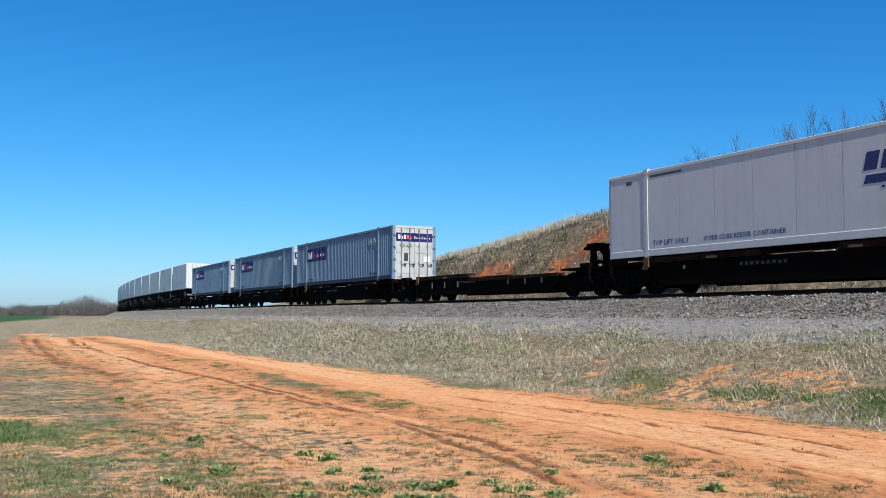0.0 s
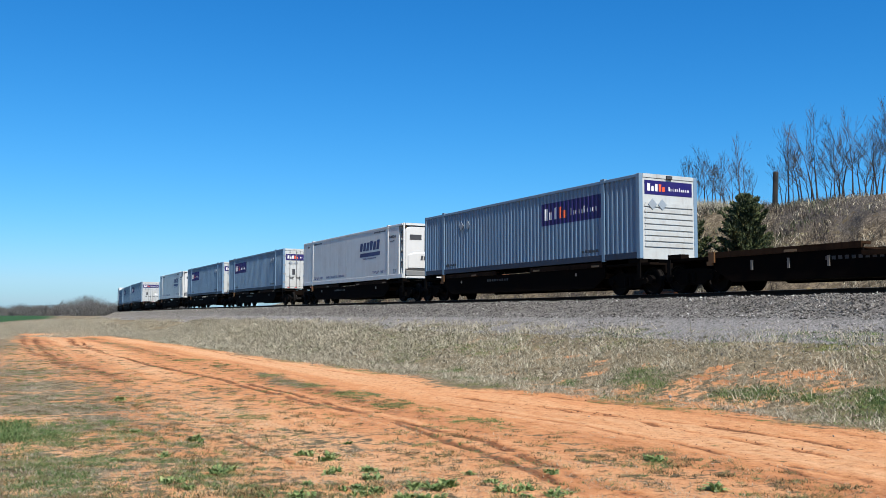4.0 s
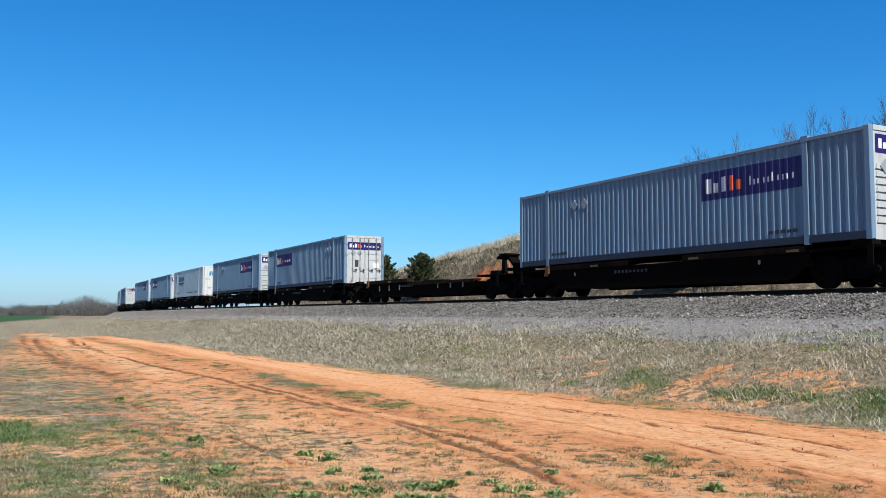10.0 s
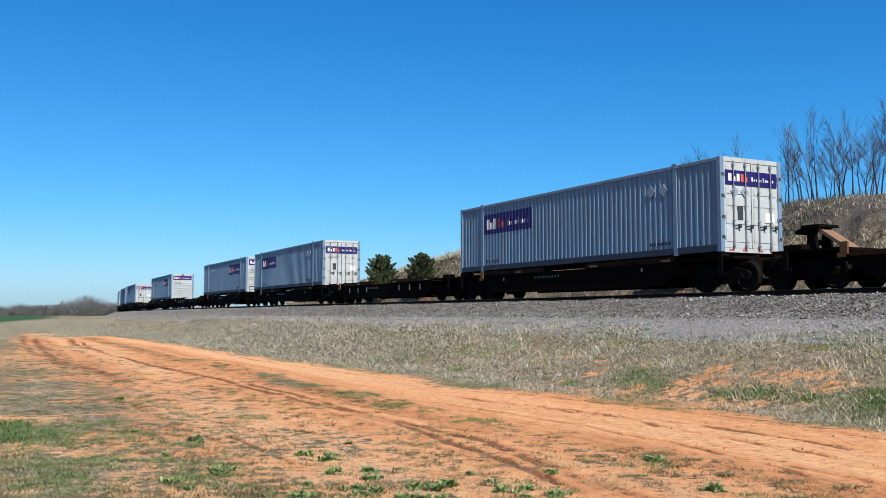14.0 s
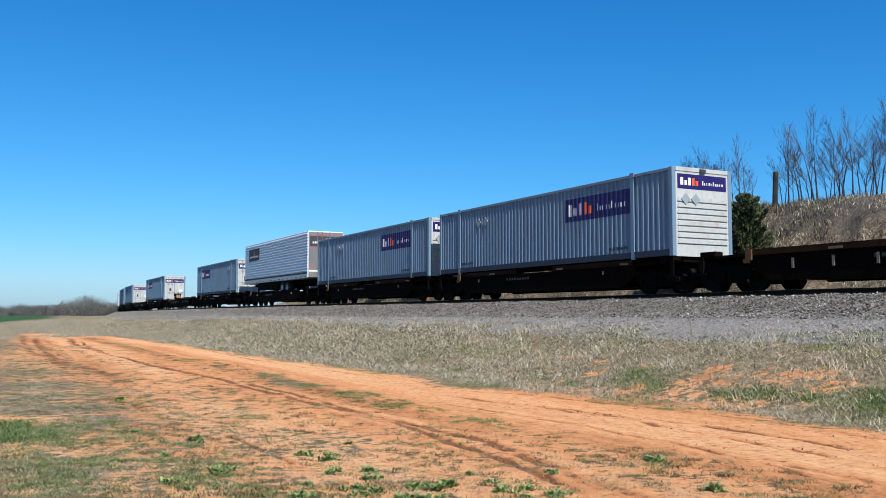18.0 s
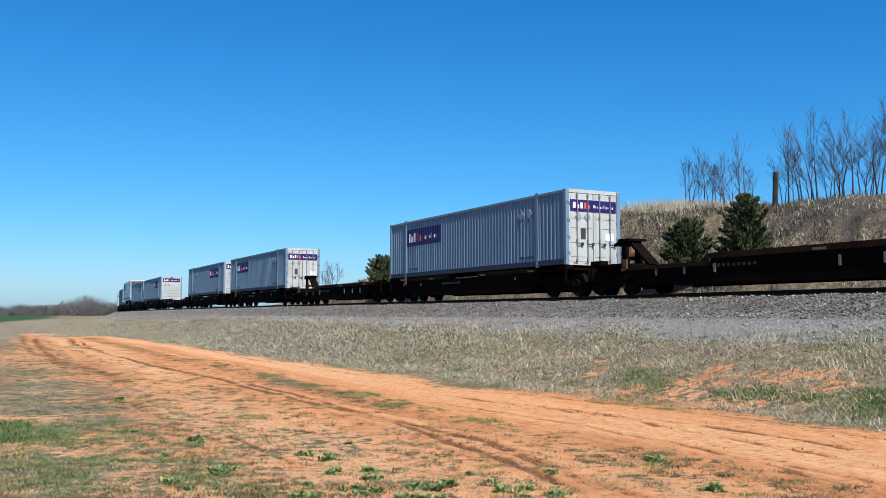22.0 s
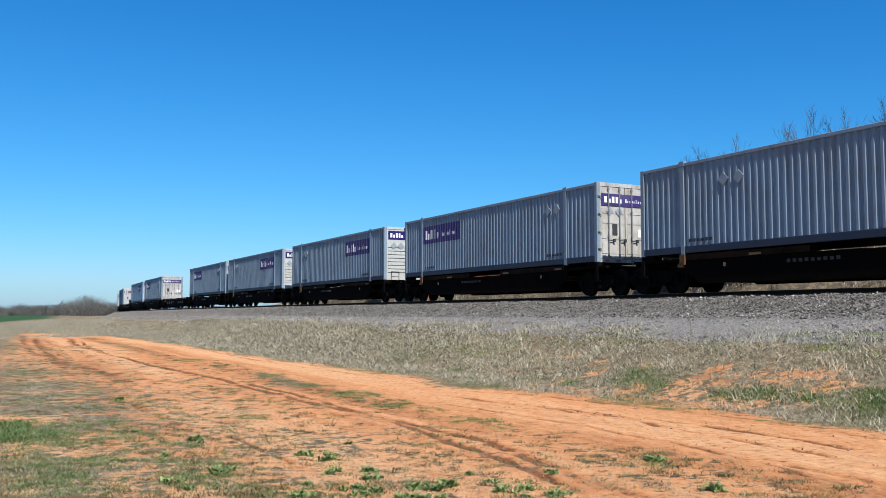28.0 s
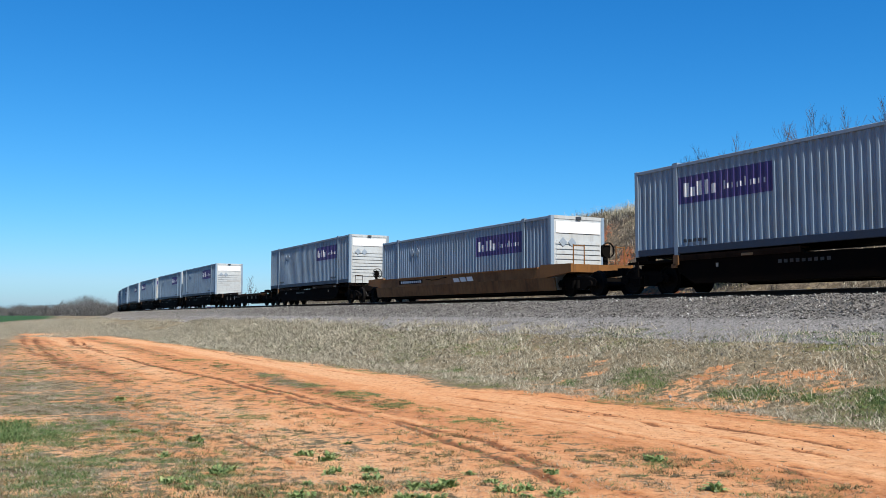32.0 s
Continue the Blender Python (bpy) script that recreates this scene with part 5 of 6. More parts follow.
def build_trailer(length, name, label, ribs, height=2.85):
    """A road trailer on its wheels; it faces +x, its tyres stand at z = 0."""
    c = root(name, label, "trailer", "trailers on the train")
    hl = length / 2
    z0, z1 = 1.06, 1.06 + height
    wall = M_ALU if ribs else M_WHITE
    bm = bmesh.new()
    box(bm, -hl + 0.06, hl, -1.27, 1.27, z0, z1)
    part("body", bm, wall, c, "ribbed bare aluminium box" if ribs else "smooth white box", bevel=0.04)
    if ribs:
        for k in (1, -1):
            for i in range(14):
                z = z0 + 0.44 + i * 0.19
                bm = bmesh.new()
                prism(bm, [(k * 1.268, z), (k * 1.312, z + 0.02), (k * 1.312, z + 0.07), (k * 1.268, z + 0.155)], "x", -hl + 0.07, hl - 0.1)
                part("side_rib", bm, M_ALU, c)
            bm = bmesh.new()
            ys = sorted((k * 1.272, k * 1.318))
            box(bm, -hl + 0.2, hl - 0.15, ys[0], ys[1], z0 + 0.28, z0 + 0.40)
            part("side_band", bm, M_DARK_MARK, c, "dark band")
            bm = bmesh.new()
            ys = sorted((k * 1.29, k * 1.322))
            box(bm, hl - 4.3, hl - 1.4, ys[0], ys[1], z1 - 1.37, z1 - 0.42)
            p = part("panel", bm, M_DARK_MARK, c, "black lettered panel")
            letters_bar(p, M_LETTER, hl - 4.1, hl - 1.6, z1 - 1.12, z1 - 0.98, k * 1.322, "y" if k > 0 else "-y", 10)
            letters_bar(p, M_RED_PLACARD, hl - 3.0, hl - 2.7, z1 - 1.1, z1 - 0.62, k * 1.323, "y" if k > 0 else "-y", 1)
            for i in range(16):
                bm = bmesh.new()
                ys = sorted((k * 1.27, k * 1.276))
                xx = -hl + 0.5 + i * (length - 1.0) / 15
                box(bm, xx - 0.16, xx + 0.16, ys[0], ys[1], z0 + 0.06, z0 + 0.11)
                part("side_reflector", bm, M_RED_PLACARD if i % 2 else M_DARK_MARK, c)
    for k in (1, -1):
        bm = bmesh.new()
        ys = sorted((k * 0.01, k * 1.2))
        box(bm, -hl - 0.0, -hl + 0.06, ys[0], ys[1], z0 + 0.06, z1 - 0.08)
        d = part("door", bm, M_DOOR_STEEL if ribs else wall, c)
        for yy in (0.25, 0.62):
            bm = bmesh.new()
            rod(bm, (-hl - 0.03, k * yy, z0), (-hl - 0.03, k * yy, z1 - 0.05), 0.02, 6)
            part("lock_rod", bm, M_STEEL, d)
    if ribs:
        bm = bmesh.new()
        box(bm, -hl - 0.012, -hl, -1.15, 1.15, z1 - 1.05, z1 - 0.35)
        p = part("panel", bm, M_DARK_MARK, c, "black lettered panel")
        letters_bar(p, M_LETTER, -0.9, 1.0, z1 - 0.85, z1 - 0.72, -hl - 0.012, "-x", 12)
        letters_bar(p, M_RED_PLACARD, -0.2, 0.1, z1 - 0.9, z1 - 0.4, -hl - 0.013, "-x", 1)
        for z in (z1 - 0.3, z1 - 1.12, z0 + 0.75):
            bm = bmesh.new()
            box(bm, -hl - 0.008, -hl, -1.18, 1.18, z, z + 0.06)
            part("end_stripe", bm, M_RED_PLACARD, c, "red stripe")
        bm = bmesh.new()
        box(bm, -hl - 0.008, -hl, -1.2, 1.2, z0 + 0.42, z0 + 0.52)
        part("end_stripe", bm, M_LETTER, c, "white stripe")
    bm = bmesh.new()
    box(bm, -hl + 0.3, hl - 0.4, -0.5, 0.5, z0 - 0.22, z0)
    part("chassis", bm, M_BLACK, c)
    axles = (-hl + 5.1, -hl + 6.3) if ribs else (-hl + 1.3,)
    for ax in axles:
        bm = bmesh.new()
        rod(bm, (ax, -0.9, 0.5), (ax, 0.9, 0.5), 0.07, 8)
        part("axle", bm, M_BLACK, c)
        for k in (1, -1):
            bm = bmesh.new()
            lathe(bm, [(0.28, k * 0.62), (0.46, k * 0.62), (0.5, k * 0.66), (0.5, k * 1.08), (0.46, k * 1.12), (0.29, k * 1.12), (0.28, k * 1.08)], "y", 22, (ax, 0, 0.5))
            w = part("wheel", bm, M_RUBBER, c, "black tyre on a bright rim")
            bm = bmesh.new()
            lathe(bm, [(0.275, k * 1.09), (0.27, k * 1.11), (0.2, k * 1.05), (0.1, k * 1.05), (0.1, k * 1.10), (0.02, k * 1.10)], "y", 18, (ax, 0, 0.5))
            part("rim", bm, M_STEEL, w)
    bm = bmesh.new()
    for k in (1, -1):
        rod(bm, (hl - 2.6, k * 0.8, 0.12), (hl - 2.6, k * 0.8, z0), 0.06, 6)
        box(bm, hl - 2.75, hl - 2.45, k * 0.8 - 0.12, k * 0.8 + 0.12, 0.08, 0.14)
    part("landing_leg", bm, M_BLACK, c)
    bm = bmesh.new()
    ys = (-1.2, 1.2)
    box(bm, -hl + 0.02, -hl + 0.14, -1.15, 1.15, 0.35, 0.5)
    for k in (1, -1):
        box(bm, -hl + 0.03, -hl + 0.12, k * 0.5 - 0.06, k * 0.5 + 0.06, 0.45, z0)
    part("rear_guard", bm, M_STEEL, c)
    if not ribs:
        # solid black block added to close the dark gap under the box
        bm = bmesh.new()
        box(bm, -hl + 2.0, hl - 0.5, -1.0, 1.0, z0 - 0.8, z0 - 0.02)
        part("undercarriage", bm, M_BLACK, c, "dark block filling the gap under the box")
    if ribs:
        bm = bmesh.new()
        box(bm, -hl + 7.2, hl - 3.4, -1.1, 1.1, z0 - 0.55, z0 - 0.02)
        part("side_skirt", bm, M_BLACK, c)
    return c


# where each load's front end lies along the train, what it is, and which way round it rides
LOADS = [
    (218.9, "orange", 0), (200.6, "orange", 0), (183.3, "orange", 0), (148.8, "reefer", 1), (130.0, "orange", 0), (111.4, "orange", 0),
    (90.7, "reefer", 1), (72.0, "orange", 1), (37.1, "orange", 1), (18.2, "orange", 0), (-0.5, "reefer", 0), (-21.1, "orange", 1),
    (-39.8, "orange", 0), (-75.6, "orange", 1), (-110.2, "orange", 1), (-129.0, "orange", 0), (-163.6, "orange", 0), (-200.4, "orange", 0),
    (-219.4, "trailer", 0), (-237.6, "orange", 1), (-254.9, "orange", 1), (-289.5, "orange", 1), (-308.2, "orange", 0), (-342.8, "orange", 0),
    (-378.0, "orange", 1), (-396.6, "faded", 0), (-431.3, "faded", 0), (-448.5, "faded", 1), (-467.0, "faded", 1), (-485.8, "faded", 0),
    (-504.3, "white", 1), (-521.7, "white", 1), (-556.2, "white", 1), (-577.3, "well", 1), (-598.4, "faded", 0), (-617.2, "orange", 1)]
BRAKE = {37.1, -110.2, -289.5, -378.0, -467.0, -556.2, -21.1, -577.3}
HITCH_REAR = {183.3, 72.0, -39.8, -75.6, -254.9, -521.7}
HITCH_TAN = {-163.6}
HITCH_FRONT = {-308.2, -342.8}


def build_train():
    car = build_car()
    flat = build_car(bare=True)
    add_hitch(flat, 7.0, False, M_CAR)
    brake = build_car()
    add_brake_gear(brake)
    up_front = build_car(False, (2.2, 1), True)
    add_hitch(up_front, 7.3, True, M_CAR)
    tan_front = build_car(False, (2.2, 1), True)
    add_hitch(tan_front, 7.9, True, M_TAN, -0.2)
    up_rear = build_car(False, (1.0, -1), True)
    add_hitch(up_rear, -7.0, True, M_CAR)
    first = {"orange": build_container("orange"), "faded": build_container("faded"), "white": build_container("white"), "reefer": build_reefer(),
             "trailer": build_trailer(16.15, "road_trailer", "ribbed aluminium road trailer with a black lettered panel", True, 3.18),
             "low_car": build_car(True), "car": car, "flat": flat, "brake": brake, "up_front": up_front, "tan_front": tan_front, "up_rear": up_rear, "well_car": build_well_car(),
             "pup": build_trailer(8.53, "short_trailer", "short white road trailer on a flat car", False, 2.75)}
    used = set()

    def put(kind, s, flip, lift):
        ob = first[kind]
        if kind in used:
            ob = copy_thing(ob, pose(0, 0, 0))
        used.add(kind)
        MOVING.append((ob, s, flip, lift))
        return ob

    middles = []
    for f, kind, flip in LOADS:
        m = f - HL
        if kind == "trailer":
            put("trailer", m, 0, 0.70)
            put("low_car", m, 0, 0)
        elif kind == "well":
            put("white", m, flip, 0.285)
            put("well_car", m, 0, 0)
        else:
            put(kind, m, flip, FLOOR)
            put("brake" if f in BRAKE else "car", m, 0, 0)
        middles.append((m, f))
    for (a, fa), (b, fb) in zip(middles, middles[1:]):
        if a - b > 30:
            kind = "up_rear" if fa in HITCH_REAR else "up_front" if fa in HITCH_FRONT else "tan_front" if fa in HITCH_TAN else "flat"
            put(kind, (a + b) / 2, 0, 0)
    for i in range(16):
        put("pup", 230.9 + 9.25 * i - 4.3, 0, 1.04)
        if i % 2 == 0:
            put("car", 230.9 + 9.25 * i - 0.2 + 0.5, 0, 0)
    cars = sorted((m for m in MOVING if m[0].name.split(".")[0] in ("flat_car", "well_car")), key=lambda m: -m[1])
    for i, (ob, s, _, _) in enumerate(cars):
        ahead = cars[i - 1][1] - s if i else 19.0
        behind = s - cars[i + 1][1] if i + 1 < len(cars) else 19.0
        if ob.name.startswith("well"):
            continue
        for o in ob.children:
            kind = o.name.split(".")[0]
            if kind == "truck":
                gap = ahead if o.location.x > 0 else behind
                o.location.x = math.copysign(min(7.9, gap / 2 - 1.5), o.location.x)
            elif kind == "coupler":
                first_x = sum(v.co.x for v in o.data.vertices)
                gap = ahead if first_x > 0 else behind
                o.location.x = min(0.9, gap / 2 - 9.55) * (1 if first_x > 0 else -1)
    leftovers = [k for k in first if k not in used]
    for k in leftovers:
        for o in [*first[k].children_recursive, first[k]]:
            bpy.data.objects.remove(o)


build_train()

# ---- loose cover of the ground ----
RNG = np.random.default_rng(11)


def height_at(x, y):
    s, q = track_coords(np.asarray(x, float), np.asarray(y, float))
    z = ground_z(np.asarray(x, float), np.asarray(y, float), s, q)
    prof_q = [-3.6, -3.2, -2.4, -1.9, 1.9, 2.35, 2.7, 3.2, 3.9, 4.7, 5.4, 5.9, 6.2]
    prof_h = [-1.1, -0.82, -0.4, -0.2, -0.21, -0.33, -0.5, -0.74, -0.92, -1.10, -1.26, -1.5, -1.9]
    bed = rail_z(s) + np.interp(q, prof_q, prof_h) + 0.10 * (fnoise(s * 1.7, q * 3, 3, 7) - 0.5)
    return np.where((q > -3.6) & (q < 6.2), np.maximum(z, bed), z)


def blades(name, x, y, height, width, lean, mat, label, category, spread=0.06, per=10, short=False):
    """Tufts of bent grass blades at x, y."""
    n = len(x)
    z = height_at(x, y)
    h = np.repeat(height, per) * RNG.uniform(0.45, 1.1, n * per)
    sp = np.repeat(spread * np.ones(n), per)
    bx = np.repeat(x, per) + RNG.normal(0, 1, n * per) * sp
    by = np.repeat(y, per) + RNG.normal(0, 1, n * per) * sp
    bz = np.repeat(z, per) - 0.02
    a = RNG.uniform(0, 2 * np.pi, n * per)
    ln = h * lean * RNG.uniform(0.2, 1.3, n * per)
    face = a + RNG.uniform(0.6, 2.4, n * per)
    w = np.repeat(width, per) * RNG.uniform(0.6, 1.3, n * per)
    cx, cy = np.cos(face) * w / 2, np.sin(face) * w / 2
    dx, dy = np.cos(a), np.sin(a)
    if short:  # low blades: one narrow triangle each
        cx, cy = cx * 1.35, cy * 1.35
        v = np.stack([np.stack([bx - cx, by - cy, bz], 1), np.stack([bx + cx, by + cy, bz], 1), np.stack([bx + dx * ln, by + dy * ln, bz + h], 1)], 1)
        me = mesh_np(name, v.reshape(-1, 3), np.arange(n * per * 3).reshape(-1, 3))
        me.materials.append(mat)
        return tagged(new(name, me), label, category, kind="stuff")
    v = np.empty((n * per, 5, 3))
    v[:, 0] = np.stack([bx - cx, by - cy, bz], 1)
    v[:, 1] = np.stack([bx + cx, by + cy, bz], 1)
    v[:, 2] = np.stack([bx + cx * 0.7 + dx * ln * 0.3, by + cy * 0.7 + dy * ln * 0.3, bz + h * 0.6], 1)
    v[:, 3] = np.stack([bx - cx * 0.7 + dx * ln * 0.3, by - cy * 0.7 + dy * ln * 0.3, bz + h * 0.6], 1)
    v[:, 4] = np.stack([bx + dx * ln, by + dy * ln, bz + h], 1)
    i = (np.arange(n * per) * 5)[:, None]
    f = np.concatenate([i + [0, 1, 2], i + [0, 2, 3], i + [3, 2, 4]])
    me = mesh_np(name, v.reshape(-1, 3), f)
    me.materials.append(mat)
    return tagged(new(name, me), label, category, kind="stuff")


def scatter_track(n, s0, s1, q0, q1, keep=None):
    s, q = RNG.uniform(s0, s1, n), RNG.uniform(q0, q1, n)
    x, y, _ = on_track(s, q)
    if keep is not None:
        k = keep(x, y, s, q) > RNG.uniform(0, 1, n)
        x, y = x[k], y[k]
    return x, y


def in_view(x, y, pad=0.04):
    return (y > 4) & (abs(x / np.maximum(y, 1e-6)) < 0.5 + pad)


def stones(name, x, y, size, mat, label, category, sink=0.3):
    """Angular stones, eight faces each."""
    n = len(x)
    z = height_at(x, y)
    r = size[:, None, None] * RNG.uniform(0.6, 1.25, (n, 6, 1))
    d = np.array([[1, 0, 0], [-1, 0, 0], [0, 1, 0], [0, -1, 0], [0, 0, 0.75], [0, 0, -0.75]], float)[None] + RNG.normal(0, 0.22, (n, 6, 3))
    t = RNG.uniform(0, 2 * np.pi, n)
    c, s_ = np.cos(t)[:, None], np.sin(t)[:, None]
    v = d * r
    vx, vy = v[..., 0] * c - v[..., 1] * s_, v[..., 0] * s_ + v[..., 1] * c
    v = np.stack([vx + x[:, None], vy + y[:, None], v[..., 2] + (z + size * (0.75 - sink * 1.5))[:, None]], -1)
    i = (np.arange(n) * 6)[:, None]
    tri = [[0, 2, 4], [2, 1, 4], [1, 3, 4], [3, 0, 4], [2, 0, 5], [1, 2, 5], [3, 1, 5], [0, 3, 5]]
    f = np.concatenate([i + k for k in tri])
    me = mesh_np(name, v.reshape(-1, 3), f)
    me.materials.append(mat)
    return tagged(new(name, me), label, category, kind="stuff")


def build_cover():
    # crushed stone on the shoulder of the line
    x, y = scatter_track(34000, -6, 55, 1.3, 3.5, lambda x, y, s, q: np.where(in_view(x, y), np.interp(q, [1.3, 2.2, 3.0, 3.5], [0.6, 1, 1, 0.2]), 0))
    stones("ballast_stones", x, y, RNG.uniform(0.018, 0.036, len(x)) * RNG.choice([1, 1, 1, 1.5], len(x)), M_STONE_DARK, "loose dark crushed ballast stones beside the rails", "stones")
    x, y = scatter_track(36000, -6, 55, 3.0, 6.8, lambda x, y, s, q: np.where(in_view(x, y), np.interp(q, [3.0, 3.5, 4.8, 5.6, 6.8], [0.2, 0.75, 0.6, 0.3, 0.06]), 0))
    stones("ballast_stones", x, y, RNG.uniform(0.010, 0.026, len(x)) * RNG.choice([1, 1, 1, 1, 1.7], len(x)), M_STONE_PALE, "loose pale grey and white stones of the bench", "stones")
    x, y = scatter_track(16000, 55, 210, 1.3, 5.2, lambda x, y, s, q: in_view(x, y) * 1.0)
    stones("ballast_stones", x, y, RNG.uniform(0.028, 0.05, len(x)), M_STONE, "loose grey crushed ballast stones further along", "stones")
    x, y = scatter_track(3500, -5, 60, -3.4, -1.3)
    stones("ballast_stones", x, y, RNG.uniform(0.03, 0.06, len(x)), M_STONE, "loose grey crushed stones beyond the rails", "stones")
    # verge of dry grass between the line and the dirt road
    def verge(x, y, s, q):
        patch = fnoise(x * 0.5, y * 0.5, 3, 201)
        bare = ramp(0.52, 0.7, fnoise(x * 0.3, y * 0.3, 3, 91)) * ramp(30, 10, s)
        return in_view(x, y) * (0.5 + 0.5 * ramp(0.38, 0.58, patch)) * (0.3 + 0.7 * ramp(0.36, 0.56, fnoise(x * 2.4, y * 2.4, 2, 215))) * (1 - 0.3 * bare) * (1 - 0.6 * green_spots(x, y)) * (0.06 + 0.94 * ramp(4.2, 5.6, q + 0.9 * (patch - 0.5))) * (1 - 0.5 * spots(x, y, RED_SPOTS)) * (1 - ramp(road_edge(s) - 0.9, road_edge(s) + 0.2, q))
    x, y = scatter_track(120000, -8, 60, 3.9, 12.6, verge)
    blades("dry_grass", x, y, RNG.uniform(0.02, 0.075, len(x)) * RNG.choice([1, 1, 1, 1, 2.2], len(x)) * np.interp(y, [18, 45], [1, 1.5]), 0.013 * np.interp(y, [18, 45], [1, 2.0]), 1.7, M_DRYGRASS, "short dry bleached grass along the verge", "grass", 0.08, 9, True)
    x, y = scatter_track(16000, 60, 210, 5.0, 16, lambda x, y, s, q: in_view(x, y) * ramp(0.3, 0.6, fnoise(x * 0.2, y * 0.2, 3, 202)))
    blades("dry_grass", x, y, RNG.uniform(0.08, 0.24, len(x)), np.full(len(x), 0.03), 1.0, M_DRYGRASS, "dry pale grass far along the verge", "grass", 0.3, 8, True)
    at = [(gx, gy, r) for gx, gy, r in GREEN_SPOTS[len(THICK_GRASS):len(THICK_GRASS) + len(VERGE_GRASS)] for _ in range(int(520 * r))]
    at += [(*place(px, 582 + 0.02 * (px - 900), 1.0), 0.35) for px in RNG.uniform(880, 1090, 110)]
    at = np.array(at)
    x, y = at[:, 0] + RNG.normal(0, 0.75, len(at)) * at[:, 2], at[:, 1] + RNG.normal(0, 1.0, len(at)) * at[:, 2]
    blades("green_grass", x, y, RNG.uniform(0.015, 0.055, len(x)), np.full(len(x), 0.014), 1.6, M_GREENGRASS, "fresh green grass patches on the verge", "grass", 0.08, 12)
    x, y = scatter_track(34000, -8, 60, 4.6, 12.4, lambda x, y, s, q: in_view(x, y) * ramp(0.44, 0.62, fnoise(x * 0.6 + 9, y * 0.6, 3, 101)) * 0.8 * (1 - ramp(road_edge(s) - 0.6, road_edge(s) + 0.2, q)))
    blades("green_grass", x, y, RNG.uniform(0.02, 0.08, len(x)), np.full(len(x), 0.013), 1.4, M_GREENGRASS, "green grass mixed into the dry verge", "grass", 0.08, 9, True)
    # tall bleached stalks
    x, y = scatter_track(12000, -8, 48, 4.2, 9.0, lambda x, y, s, q: in_view(x, y) * ramp(0.45, 0.6, fnoise(x * 0.6, y * 0.6, 3, 208)) * np.interp(q, [4.2, 5.4, 7, 9.0], [0.2, 1, 0.8, 0.2]))
    blades("dry_grass", x, y, RNG.uniform(0.06, 0.24, len(x)), 0.010 * np.interp(y, [18, 45], [1.1, 2.2]), 1.1, M_STALK, "taller bleached stalks along the verge", "grass", 0.05, 4)
    # strip between the wheel tracks
    x, y = scatter_track(5000, -6, 60, 14.0, 15.4, lambda x, y, s, q: in_view(x, y) * ramp(0.4, 0.62, fnoise(s * 0.22, q * 0.3, 3, 81)) * np.exp(-((q - 14.45) / 0.4) ** 2) * (0.2 + 0.8 * ramp(-3, 3, s)))
    blades("green_grass", x, y, RNG.uniform(0.02, 0.05, len(x)), np.full(len(x), 0.01), 1.4, M_GREENGRASS, "low green grass between the wheel tracks", "grass", 0.07, 10)
    # turf on the near side of the dirt road, in clumps
    def clumps(n, per, radius, weight):
        y = 5.6 + 40 * RNG.uniform(0, 1, n) ** 1.5
        x = y * RNG.uniform(-0.53, 0.53, n)
        s, q = track_coords(x, y)
        k = weight(x, y, s, q) > RNG.uniform(0, 1, n)
        x, y = x[k], y[k]
        r = radius * RNG.uniform(0.4, 1.5, len(x))
        return np.repeat(x, per) + RNG.normal(0, 1, len(x) * per) * np.repeat(r, per), np.repeat(y, per) + RNG.normal(0, 1, len(x) * per) * np.repeat(r, per)

    x, y = clumps(11000, 14, 0.065, lambda x, y, s, q: ramp(16.5, 19.5, q) * (0.16 + 0.5 * ramp(0.42, 0.6, fnoise(x * 0.4 + 5, y * 0.4, 3, 111)) * (0.25 + 0.75 * ramp(18, 12, y)) + green_spots(x, y)) * np.interp(x, [-3, 1.5], [1.1, 0.4]) + 0.10 * (q > 14) + 0.7 * (q > 13) * green_spots(x, y))
    blades("green_grass", x, y, RNG.uniform(0.02, 0.06, len(x)), np.full(len(x), 0.010), 1.5, M_GREENGRASS, "short green grass clumps on red soil", "grass", 0.03, 8, True)
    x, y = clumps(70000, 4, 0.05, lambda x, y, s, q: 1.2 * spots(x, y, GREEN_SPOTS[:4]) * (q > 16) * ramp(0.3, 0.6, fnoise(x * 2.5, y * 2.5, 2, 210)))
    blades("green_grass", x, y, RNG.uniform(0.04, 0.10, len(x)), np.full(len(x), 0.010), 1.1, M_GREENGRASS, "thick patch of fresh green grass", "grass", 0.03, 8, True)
    x, y = clumps(15000, 5, 0.12, lambda x, y, s, q: 0.7 * spots(x, y, STRAW_SPOTS))
    blades("dry_grass", x, y, RNG.uniform(0.02, 0.07, len(x)), np.full(len(x), 0.008), 1.6, M_DRYGRASS, "bleached straw patches in the turf", "grass", 0.04, 6)
    x, y = clumps(15000, 9, 0.12, lambda x, y, s, q: ramp(16.0, 19.0, q) * (0.35 + 0.65 * ramp(0.4, 0.6, fnoise(x * 0.5, y * 0.5 + 7, 3, 112))) + 0.12 * (q > 13.5))
    blades("dry_grass", x, y, RNG.uniform(0.015, 0.055, len(x)), np.full(len(x), 0.008), 1.8, M_DRYGRASS, "thin dry grass clumps on red soil", "grass", 0.04, 7, True)
    # dead litter in low olive-brown clumps
    def litter(x, y, s, q):
        a = ramp(0.40, 0.62, fnoise(x * 0.9 + 2, y * 0.9, 3, 211))
        return (q > 13.9) * (0.12 + a) * (np.exp(-((q - 14.6) / 0.5) ** 2) + np.exp(-((q - 16.6) / 0.9) ** 2) * 0.8 + 0.9 * ramp(17.0, 18.5, q)) * 0.75
    x, y = clumps(8500, 16, 0.055, litter)
